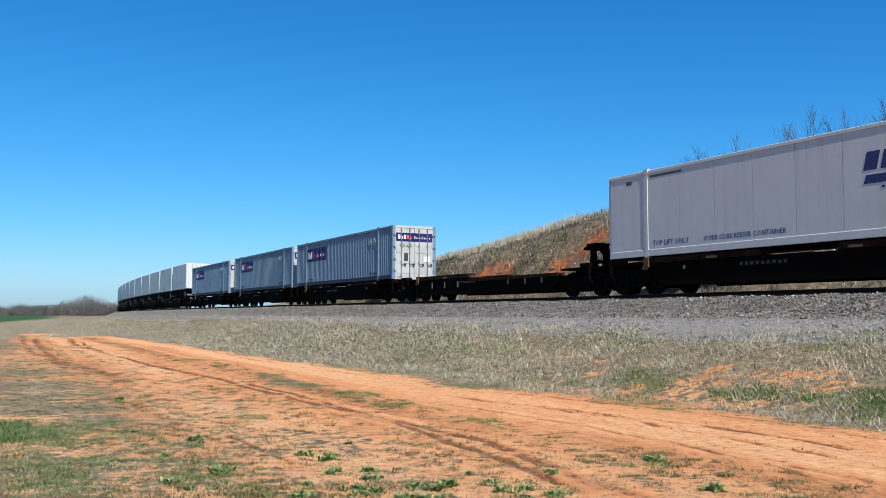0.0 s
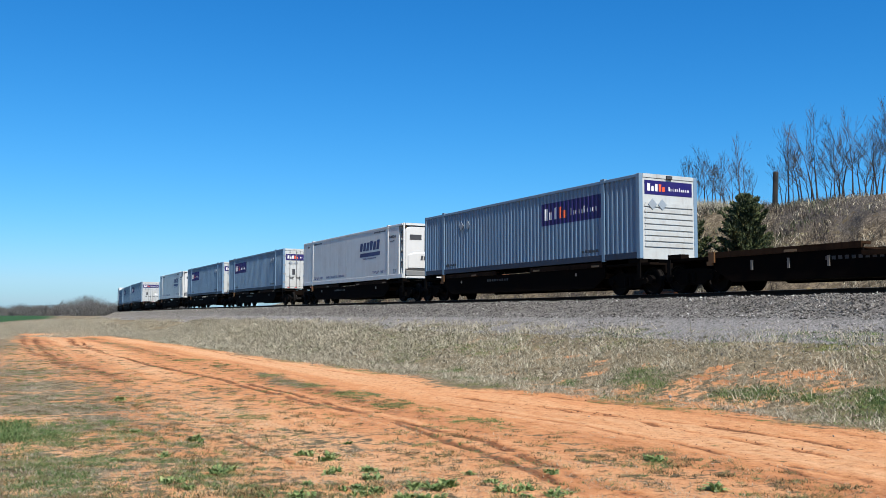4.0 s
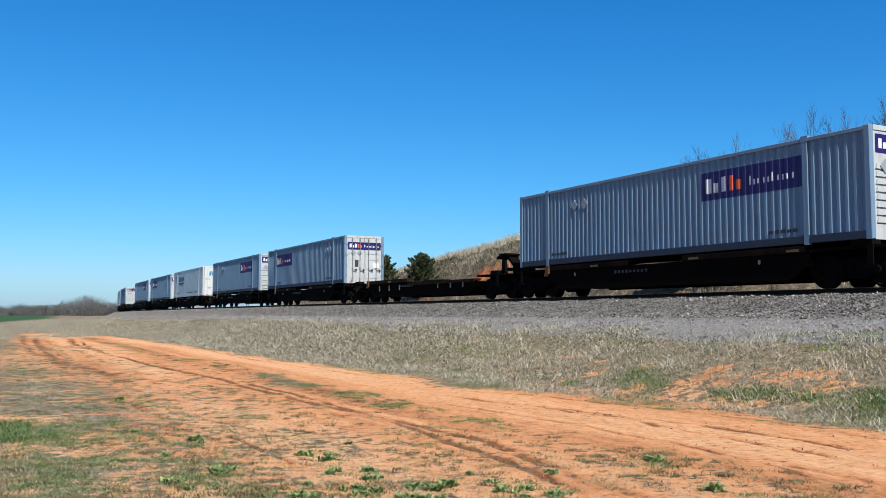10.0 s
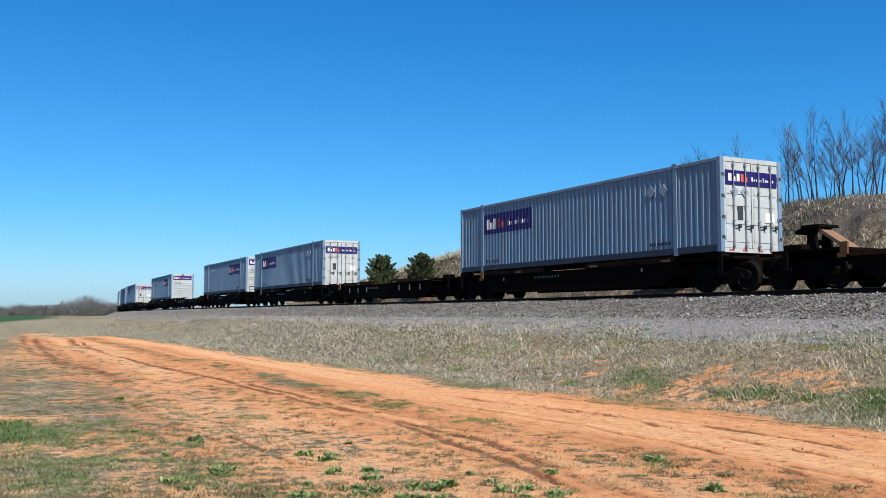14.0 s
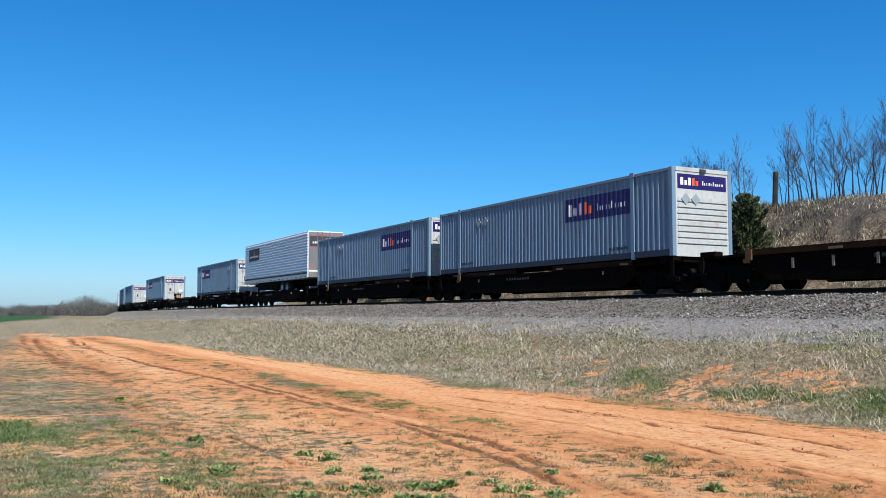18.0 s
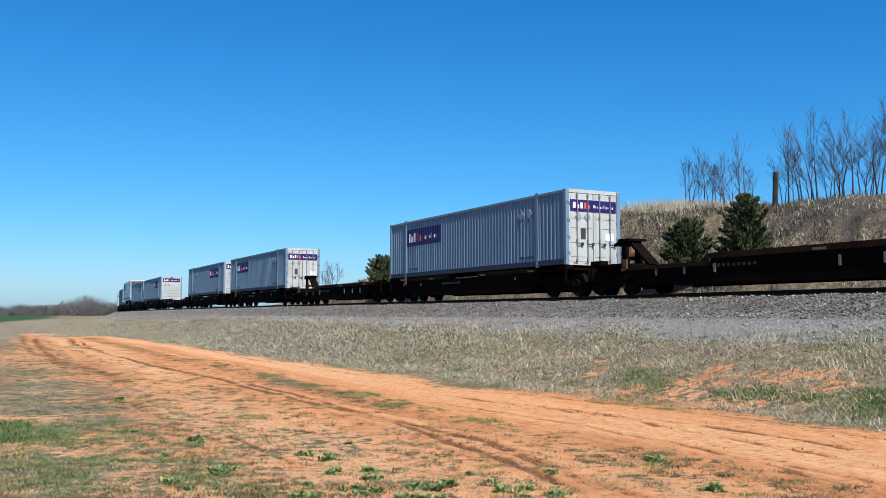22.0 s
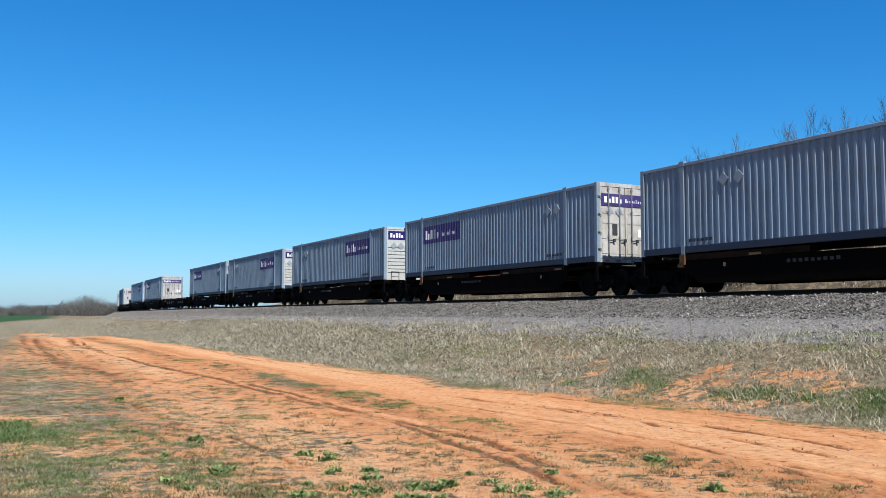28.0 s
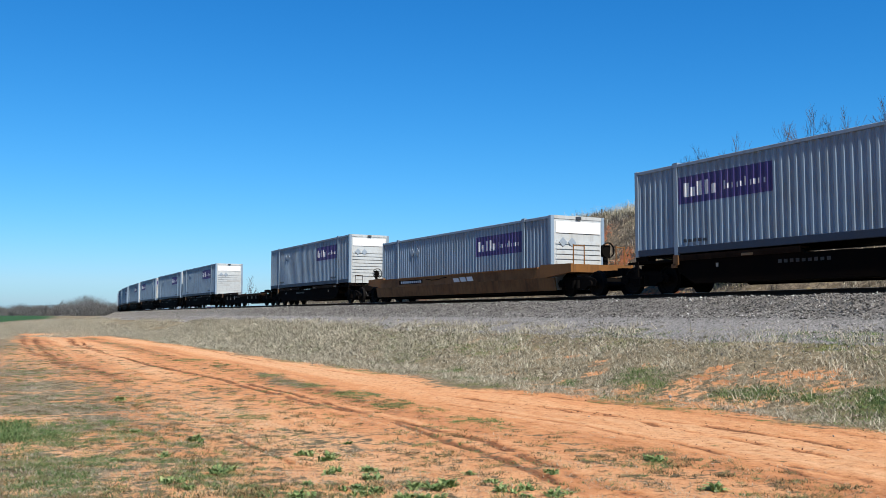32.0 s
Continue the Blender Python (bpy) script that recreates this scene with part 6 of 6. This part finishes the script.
    blades("dead_grass", x, y, RNG.uniform(0.018, 0.06, len(x)), np.full(len(x), 0.012), 1.4, M_OLIVE, "low dead olive-brown litter on red soil", "grass", 0.03, 7, True)
    # dead stubble and clods on the road
    x, y = scatter_track(16000, -10, 45, 9.5, 19.5, lambda x, y, s, q: in_view(x, y) * ramp(0.45, 0.68, fnoise(x * 0.8, y * 0.8, 3, 203)) * np.interp(q, [9.5, 13, 15.5, 17, 19.5], [0.3, 0.35, 0.8, 1, 1]))
    blades("dry_grass", x, y, RNG.uniform(0.01, 0.03, len(x)), np.full(len(x), 0.006), 1.8, M_DRYGRASS, "sparse dead stubble on the dirt road", "grass", 0.12, 6, True)
    x, y = scatter_track(60000, -14, 45, 8.6, 22, lambda x, y, s, q: in_view(x, y) * ramp(0.40, 0.7, fnoise(x * 0.7 + 3, y * 0.7, 3, 204)))
    stones("soil_clods", x, y, RNG.uniform(0.004, 0.010, len(x)) * RNG.choice([1, 1, 1, 1, 1.6], len(x)), M_CLOD, "small clods of red soil on the dirt road", "soil", 0.5)
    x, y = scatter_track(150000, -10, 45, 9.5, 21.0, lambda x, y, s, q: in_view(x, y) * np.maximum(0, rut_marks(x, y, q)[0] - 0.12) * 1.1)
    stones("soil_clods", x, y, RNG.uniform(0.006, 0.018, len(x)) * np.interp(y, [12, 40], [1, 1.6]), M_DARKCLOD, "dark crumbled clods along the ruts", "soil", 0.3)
    x, y = np.array([on_ground(a, b) for a, b in ((1183, 702), (1467, 769), (1493, 793), (1178, 697), (1040, 735), (560, 740))]).T
    stones("pale_stones", x, y, np.array([0.035, 0.022, 0.02, 0.025, 0.016, 0.014]), M_STONE_PALE, "a few pale loose stones at the edge of the road", "stones", 0.2)
    # grass of the cutting
    x, y = scatter_track(46000, -14, 105, -19, -12.6, lambda x, y, s, q: ramp(0.2, 0.5, fnoise(x * 0.3, y * 0.3, 3, 205)) * ramp(110, 80, s) * (0.02 + 0.98 * ramp(21.0, 25.0, s + 2 * fnoise(x * 0.4, y * 0.4, 2, 216))))
    blades("tall_dry_grass", x, y, RNG.uniform(0.35, 0.95, len(x)) * np.interp(np.hypot(x, y), [44, 49, 53, 60, 80], [0.18, 0.45, 1.05, 0.85, 0.7]), np.full(len(x), 0.013), 0.5, M_STALK, "tall pale dry grass on the crest of the cutting", "grass", 0.25, 8, True)
    x, y = scatter_track(34000, -14, 105, -14.5, -5.5, lambda x, y, s, q: ramp(0.34, 0.56, fnoise(x * 0.5, y * 0.5, 3, 206)) * ramp(0.38, 0.6, fnoise(x * 1.5, y * 1.5, 2, 217)) * np.interp(-q, [5.5, 7, 9, 13.5], [0.2, 0.5, 0.85, 1]) * (1 - 0.92 * slips(s, q)))
    blades("dry_grass", x, y, RNG.uniform(0.08, 0.32, len(x)) * RNG.choice([1, 1, 1, 1.6], len(x)), np.full(len(x), 0.024), 1.2, M_SLOPEGRASS, "dull dry grass clumps on the slope of the cutting", "grass", 0.18, 10)
    x, y = scatter_track(6000, -14, 80, -14.0, -6.0, lambda x, y, s, q: ramp(0.42, 0.6, fnoise(x * 0.5 + 4, y * 0.5, 3, 207)) * (1 - 0.8 * slips(s, q)))
    blades("dry_brush", x, y, RNG.uniform(0.2, 0.55, len(x)), np.full(len(x), 0.022), 0.8, M_TWIG, "dark dead brush on the slope of the cutting", "brush", 0.2, 10)
    x, y = scatter_track(3600, 12, 80, -14.2, -8.5, lambda x, y, s, q: ramp(0.5, 0.62, fnoise(x * 0.7 + 14, y * 0.7, 3, 218)) * (1 - 0.8 * slips(s, q)))
    blades("green_brush", x, y, RNG.uniform(0.12, 0.4, len(x)), np.full(len(x), 0.03), 0.9, M_BRUSHGREEN, "low grey-green brush on the slope of the cutting", "brush", 0.25, 12)
    # pale grass on the flat ground far ahead
    n = 34000
    y = 1 / RNG.uniform(1 / 250, 1 / 50, n)
    aside = RNG.uniform(-0.53, -0.25, n)
    x = y * aside
    s, q = track_coords(x, y)
    patch = fnoise(x * 0.16, y * 0.16, 3, 219)
    k = (q > 8) & (y > 54 + 22 * patch - 12 * ramp(-0.47, -0.49, aside)) & (y < 148 + np.clip((aside + 0.495) / 0.055, -3, 1) * 100) & (RNG.uniform(0, 1, n) < 0.35 + 0.65 * ramp(0.35, 0.6, patch))
    tall = RNG.uniform(0.10, 0.42, n) * np.interp(y, [50, 72, 110, 200], [0.35, 0.7, 1.1, 1.6]) * np.interp(aside, [-0.47, -0.43, -0.38, -0.33], [0.4, 0.9, 1.2, 0.7])
    blades("tall_dry_grass", x[k], y[k], tall[k], np.full(k.sum(), 0.035), 1.0, M_DRYGRASS, "tall pale dry grass on the flat beyond the road", "grass", 0.35, 7, True)


M_CLOD = island_material("red_soil_clods", [(0, (0.0949, 0.0365, 0.01606)), (0.5, (0.2628, 0.1241, 0.05475)), (1, (0.438, 0.2628, 0.146))])
M_DARKCLOD = island_material("dark_red_clods", [(0, (0.0657, 0.0219, 0.00949)), (0.6, (0.1606, 0.0584, 0.02336)), (1, (0.3066, 0.1387, 0.06205))])
M_STALK = island_material("bleached_stalks", [(0, (0.2628, 0.2263, 0.146)), (0.5, (0.4234, 0.3796, 0.2774)), (1, (0.5694, 0.5329, 0.4234))], 0.8, translucent=0.2)
build_cover()


# ---- plants ----
def build_weed(seed):
    """A low mound of pointed leaves."""
    rng = random.Random(seed)
    bm = bmesh.new()
    for j in range(rng.randint(4, 7)):
        a, r = rng.uniform(0, 2 * math.pi), rng.uniform(0, 0.11)
        cx, cy = math.cos(a) * r, math.sin(a) * r * 0.8
        for i in range(rng.randint(12, 20)):
            t = rng.uniform(0, 2 * math.pi)
            up = rng.uniform(0.25, 1.5)
            d = Vector((math.cos(t), math.sin(t), up)).normalized()
            side = Vector((-math.sin(t), math.cos(t), rng.uniform(-0.3, 0.3))).normalized()
            ll, w = rng.uniform(0.04, 0.095), rng.uniform(0.006, 0.012)
            o = Vector((cx + rng.gauss(0, 0.012), cy + rng.gauss(0, 0.012), 0.0))
            droop = Vector((0, 0, -0.25 * ll))
            v = [o - side * w * 0.4, o + side * w * 0.4, o + d * ll * 0.55 + side * w, o + d * ll * 0.55 - side * w, o + d * ll + droop]
            v = [bm.verts.new(p) for p in v]
            bm.faces.new((v[0], v[1], v[2], v[3]))
            bm.faces.new((v[3], v[2], v[4]))
    me = bpy.data.meshes.new("weed")
    bm.to_mesh(me)
    bm.free()
    me.materials.append(M_WEED)
    return tagged(new("weed", me), "low leafy green weed growing in red soil", "weed", "weeds in the soil")


WEEDS = [(543, 803), (588, 813), (600, 830), (655, 830), (663, 845), (633, 863), (667, 868), (550, 858), (533, 878), (733, 860), (767, 863), (793, 857), (710, 878), (750, 880), (783, 878), (830, 835), (870, 847),
         (977, 833), (930, 860), (927, 875), (977, 870), (887, 865), (620, 782), (1258, 863), (390, 837), (307, 857), (340, 868), (217, 711), (250, 766), (350, 783), (303, 808), (213, 818), (1150, 816), (645, 872), (590, 836)]


def build_weeds():
    kinds = [build_weed(i) for i in range(4)]
    rng = random.Random(5)
    for i, (px, py) in enumerate(WEEDS):
        x, y = place(px, py)
        z = float(height_at([x], [y])[0]) - 0.005
        k = rng.uniform(0.85, 1.55)
        ob = kinds[i % 4]
        if i >= 4:
            ob = copy_thing(ob, pose(x, y, z, 0, 0, rng.uniform(0, 360)))
        else:
            ob.matrix_basis = pose(x, y, z, 0, 0, rng.uniform(0, 360))
        ob.scale = (k, k, k * rng.uniform(0.9, 1.4))


build_weeds()


def limbs(bm, rng, p, d, length, r, depth, spread, min_r=0.004, sides=5):
    """A limb that bends, tapers and forks."""
    segs = 3 if depth > 1 else 2
    q = p
    for i in range(segs):
        d = (d + Vector((rng.gauss(0, 0.13), rng.gauss(0, 0.13), rng.gauss(0.05, 0.08)))).normalized()
        n = q + d * length / segs
        r2 = max(min_r, r * (1 - 0.28 * (i + 1) / segs))
        rod(bm, q, n, max(min_r, r * (1 - 0.28 * i / segs)), sides if r > 0.02 else 3, r2)
        if depth > 0 and (i > 0 or depth < 3):
            for _ in range(rng.choice((1, 1, 2))):
                a = rng.uniform(0, 2 * math.pi)
                s_ = d.orthogonal().normalized()
                s_ = (Matrix.Rotation(a, 3, d) @ s_)
                dd = (d + s_ * spread * rng.uniform(0.5, 1.1)).normalized()
                limbs(bm, rng, n, dd, length * rng.uniform(0.5, 0.75), r2 * 0.62, depth - 1, spread, min_r, sides)
        q = n
    if depth > 0:
        limbs(bm, rng, q, d, length * 0.7, r2 * 0.8, depth - 1, spread, min_r, sides)


def build_bare_tree(seed, height, stems, label):
    rng = random.Random(seed)
    t = root("bare_tree", label, "tree", "leafless trees on the cutting")
    for i in range(stems):
        bm = bmesh.new()
        a = rng.uniform(0, 2 * math.pi)
        base = Vector((math.cos(a), math.sin(a), 0)) * (0.12 * i ** 0.5 if stems > 1 else 0)
        lean = Vector((math.cos(a) * 0.18 * (stems > 1), math.sin(a) * 0.18 * (stems > 1), 1)).normalized()
        h = height * rng.uniform(0.7, 1.0)
        top = base + lean * h * 0.45
        rod(bm, base - Vector((0, 0, 0.3)), base + lean * h * 0.22, 0.031 * height / 3, 6, 0.025 * height / 3)
        rod(bm, base + lean * h * 0.22, top, 0.025 * height / 3, 6, 0.017 * height / 3)
        part("trunk", bm, M_BARK, t, "thin grey trunk")
        bm = bmesh.new()
        limbs(bm, rng, top, lean, h * 0.28, 0.011 * height / 3, 3, 0.4, 0.004)
        for _ in range(3):
            a2 = rng.uniform(0, 2 * math.pi)
            f = rng.uniform(0.25, 0.42)
            limbs(bm, rng, base + lean * h * f, (lean + Vector((math.cos(a2), math.sin(a2), 0)) * 0.6).normalized(), h * 0.24, 0.009 * height / 3, 2, 0.45, 0.004)
        part("crown", bm, M_TWIG, t, "crown of bare twigs")
    return t


def build_juniper(seed, height, radius):
    """A dense evergreen: a short trunk, limbs, and many small sprays with gaps and an uneven outline."""
    rng = random.Random(seed)
    nr = np.random.default_rng(seed)
    t = root("juniper_tree", "dense dark green juniper on the bank of the cutting", "tree", "junipers by the line")
    bm = bmesh.new()
    rod(bm, (0, 0, -0.4), (0.03, 0.02, height * 0.5), 0.1, 7, 0.06)
    rod(bm, (0.03, 0.02, height * 0.5), (0.0, 0.05, height * 0.92), 0.06, 6, 0.015)
    part("trunk", bm, M_BARK, t, "brown trunk")
    boughs = []
    for i in range(74):
        f = (i + 0.5) / 74
        z = height * (0.02 + 0.86 * f ** 0.9)
        a = i * 2.4 + rng.uniform(-0.5, 0.5)
        reach = radius * (1.0 - 0.9 * f ** 2.4) ** 0.8 * rng.uniform(0.6, 1.15)
        boughs.append((Vector((0, 0, z)), Vector((math.cos(a) * reach, math.sin(a) * reach, z + 0.12 * height + reach * rng.uniform(0.1, 0.5)))))
    bm = bmesh.new()
    for a, b in boughs[::3]:
        rod(bm, a, b, 0.022, 4, 0.008)
    part("limbs", bm, M_BARK, t)
    n = 330
    v = []
    for a, b in boughs:
        a, b = np.array(a), np.array(b)
        w = nr.uniform(0.15, 1.04, n)
        axis = (b - a) / np.linalg.norm(b - a)
        c = a + (b - a) * w[:, None] + nr.normal(0, 0.11 * radius, (n, 3)) * (1.15 - w[:, None])
        d = nr.normal(0, 0.55, (n, 3)) + axis + [0, 0, 0.5]
        d /= np.linalg.norm(d, axis=1)[:, None]
        s_ = np.cross(d, nr.normal(0, 1, (n, 3)))
        s_ /= np.linalg.norm(s_, axis=1)[:, None]
        ln, wd = nr.uniform(0.08, 0.2, n)[:, None], nr.uniform(0.02, 0.042, n)[:, None]
        v.append(np.stack([c, c + d * ln * 0.5 + s_ * wd, c + d * ln, c + d * ln * 0.5 - s_ * wd], 1).reshape(-1, 3))
    v = np.concatenate(v)
    i = (np.arange(len(v) // 4) * 4)[:, None]
    me = mesh_np("crown", v, i + [0, 1, 2, 3])
    me.materials.append(M_JUNIPER)
    o = new("crown", me)
    o.parent = t
    o["label"] = "crown of dark green sprays"
    return t


def stand(ob, px, d, turn=0.0, sink=0.05):
    x = d * (px - 784) / 1583.0
    ob.matrix_basis = pose(x, d, float(height_at([x], [d])[0]) - sink, 0, 0, turn)


def build_trees():
    for seed, px, d, h, r in ((1, 1218, 42.0, 3.15, 1.25), (2, 1322, 39.8, 3.5, 1.25), (3, 675, 73.0, 3.7, 1.55), (4, 747, 68.0, 3.2, 1.3)):
        stand(build_juniper(seed, h, r), px, d, seed * 70)
    label = "leafless multi-stemmed sapling on the crest"
    kinds = [build_bare_tree(20 + i, h, st, label) for i, (h, st) in enumerate(((3.4, 2), (4.6, 1), (3.9, 2), (2.9, 1), (4.8, 2)))]
    spots = [(1262, 49.5, 0), (1400, 43.5, 1), (1288, 48.5, 2), (1216, 52, 3), (1492, 41.5, 4), (1240, 51, 3), (1312, 48, 1), (1336, 47.5, 3), (1425, 43, 2), (1452, 42.5, 4), (1470, 43, 0),
             (1515, 41, 1), (1540, 40.5, 2), (1560, 40.5, 4), (1590, 40, 1), (1272, 51, 0), (1620, 39.5, 4), (1408, 45, 3), (1530, 43, 4), (1482, 44, 1), (1226, 50.5, 2), (1250, 52, 1), (1300, 51, 2), (1324, 50, 0), (1440, 45, 0), (1500, 43.5, 2), (1548, 43, 0), (1390, 45.5, 0)]
    done = set()
    rng = random.Random(3)
    for px, d, k in spots:
        ob = kinds[k]
        if k in done:
            ob = copy_thing(ob, pose(0, 0, 0))
        done.add(k)
        stand(ob, px, d, rng.uniform(0, 360))
        ob.scale = [rng.uniform(0.8, 1.03)] * 3
    for seed, px, d, h in ((41, 438, 112, 4.6), (42, 577, 88, 4.2), (43, 592, 90, 3.4)):
        stand(build_bare_tree(seed, h, 3, "leafless shrub on the far side of the line"), px, d, seed * 33)
    # fence posts on the crest
    for i, (px, d, h, w, lean) in enumerate(((1375, 44.0, 1.75, 0.13, 2.5), (1066, 57.5, 0.75, 0.05, 1.0))):
        p = root("fence_post", "weathered round timber fence post on the crest", "post", "old fence posts")
        bm = bmesh.new()
        lathe(bm, [(w, -0.5), (w * 1.03, 0.2), (w * 0.98, h * 0.6), (w, h - 0.03), (w * 0.8, h)], "z", 10)
        part("timber", bm, M_POST, p)
        x = d * (px - 784) / 1583.0
        p.matrix_basis = pose(x, d, float(height_at([x], [d])[0]), 0, lean, 0)


build_trees()


def build_far_woods():
    """A belt of leafless trees on the horizon, their crowns of fine twigs, with one taller clump."""
    nr = np.random.default_rng(8)
    v = []

    def quads(c, a, ln, w):
        b = np.cross(a, nr.normal(0, 1, a.shape))
        b /= np.linalg.norm(b, axis=1)[:, None]
        return np.stack([c - a * ln, c + b * w, c + a * ln, c - b * w], 1).reshape(-1, 3)

    for i in range(330):
        d = nr.uniform(600, 780)
        px = nr.uniform(-160, 330)
        x = d * (px - 784) / 1583.0
        h = np.interp(px, [-160, 0, 40, 60, 100, 125, 150, 175, 205, 330], [6.5, 6.5, 8.5, 7.5, 8.5, 12.5, 15.5, 14.5, 11, 9]) * nr.uniform(0.45, 1.1) * d / 690
        n = 230
        # twigs fan up and out of the limbs, thinner towards the rim
        c = nr.normal(0, 1, (n, 3))
        c /= np.linalg.norm(c, axis=1)[:, None]
        c *= nr.uniform(0.1, 1, n)[:, None] ** 0.45
        c[:, 2] = c[:, 2] * 0.9 + 0.1
        wide = h * nr.uniform(0.42, 0.6)
        way = c * [1, 1, 0.8] + nr.normal(0, 0.35, (n, 3)) + [0, 0, 0.6]
        way /= np.linalg.norm(way, axis=1)[:, None]
        v.append(quads(c * [wide, wide, h * 0.46] + [x, d, h * 0.55], way, nr.uniform(0.5, 1.5, n)[:, None], nr.uniform(0.05, 0.14, n)[:, None]))
        # limbs and trunk
        for j in range(6):
            a = nr.normal(0, 0.5, 3) + [0, 0, 1.0]
            a = (a / np.linalg.norm(a))[None]
            v.append(quads(np.array([[x, d, h * 0.3]]) + a * h * 0.22, a, h * 0.24, 0.16))
        v.append(np.array([[x - 0.3, d, -0.5], [x + 0.3, d, -0.5], [x + 0.16, d, h * 0.5], [x - 0.16, d, h * 0.5]]))
        # brush round the foot
        m = 70
        c = np.stack([x + nr.normal(0, 4, m), d + nr.normal(0, 2, m), nr.uniform(0, 3.4, m)], 1)
        way = nr.normal(0, 0.6, (m, 3)) + [0, 0, 0.8]
        way /= np.linalg.norm(way, axis=1)[:, None]
        v.append(quads(c, way, nr.uniform(0.5, 1.3, m)[:, None], nr.uniform(0.1, 0.3, m)[:, None]))
    v = np.concatenate(v)
    i = (np.arange(len(v) // 4) * 4)[:, None]
    me = mesh_np("far_woods", v, i + [0, 1, 2, 3])
    me.materials.append(M_FARWOOD)
    tagged(new("far_woods", me), "belt of leafless grey-brown trees on the horizon", "woods", kind="stuff")


build_far_woods()


# ---- timber ties under the rails ----
def build_ties():
    bm = bmesh.new()
    box(bm, -0.115, 0.115, -1.3, 1.3, -0.36, -0.172)
    bmesh.ops.bevel(bm, geom=list(bm.edges), offset=0.012, segments=1, affect="EDGES")
    me = bpy.data.meshes.new("tie")
    bm.to_mesh(me)
    bm.free()
    me.materials.append(M_TIE)
    t = tagged(new("track_ties"), "dark creosoted timber ties under the rails", "ties", kind="structure")
    rng = random.Random(9)
    for i in range(290):
        s = -14 + i * 0.52
        x, y, h = on_track(s)
        o = new("tie", me)
        o.parent = t
        o.matrix_basis = pose(float(x), float(y), float(rail_z(s)) + rng.uniform(-0.01, 0), 0, 0, math.degrees(float(h)) + rng.uniform(-1, 1))


build_ties()


# ---- what moves ----
def motions():
    times = [i * 1.0 for i in range(33)]
    for ob, s, flip, lift in MOVING:
        walk(ob, [(t, ride_pose(s + travelled(t), flip, lift)) for t in times])
    for w in [o for o in scene.objects if o.name.split(".")[0] == "wheelset"]:
        car = w.parent.parent
        s = next(m[1] for m in MOVING if m[0] == car) + w.parent.location.x + w.location.x
        near = [f for f in range(0, 961) if -8 < s + travelled(f / FPS) < 45]
        base = w.matrix_basis.copy()
        rows = [(0.0, base)]
        for i, f in enumerate(near):
            if f > 0:
                rows.append((f / FPS, base @ pose(0, 0, 0, 0, 85.0 * i, 0)))
        if rows[-1][0] < 32.0:
            rows.append((32.0, rows[-1][1]))
        walk(w, rows)


motions()
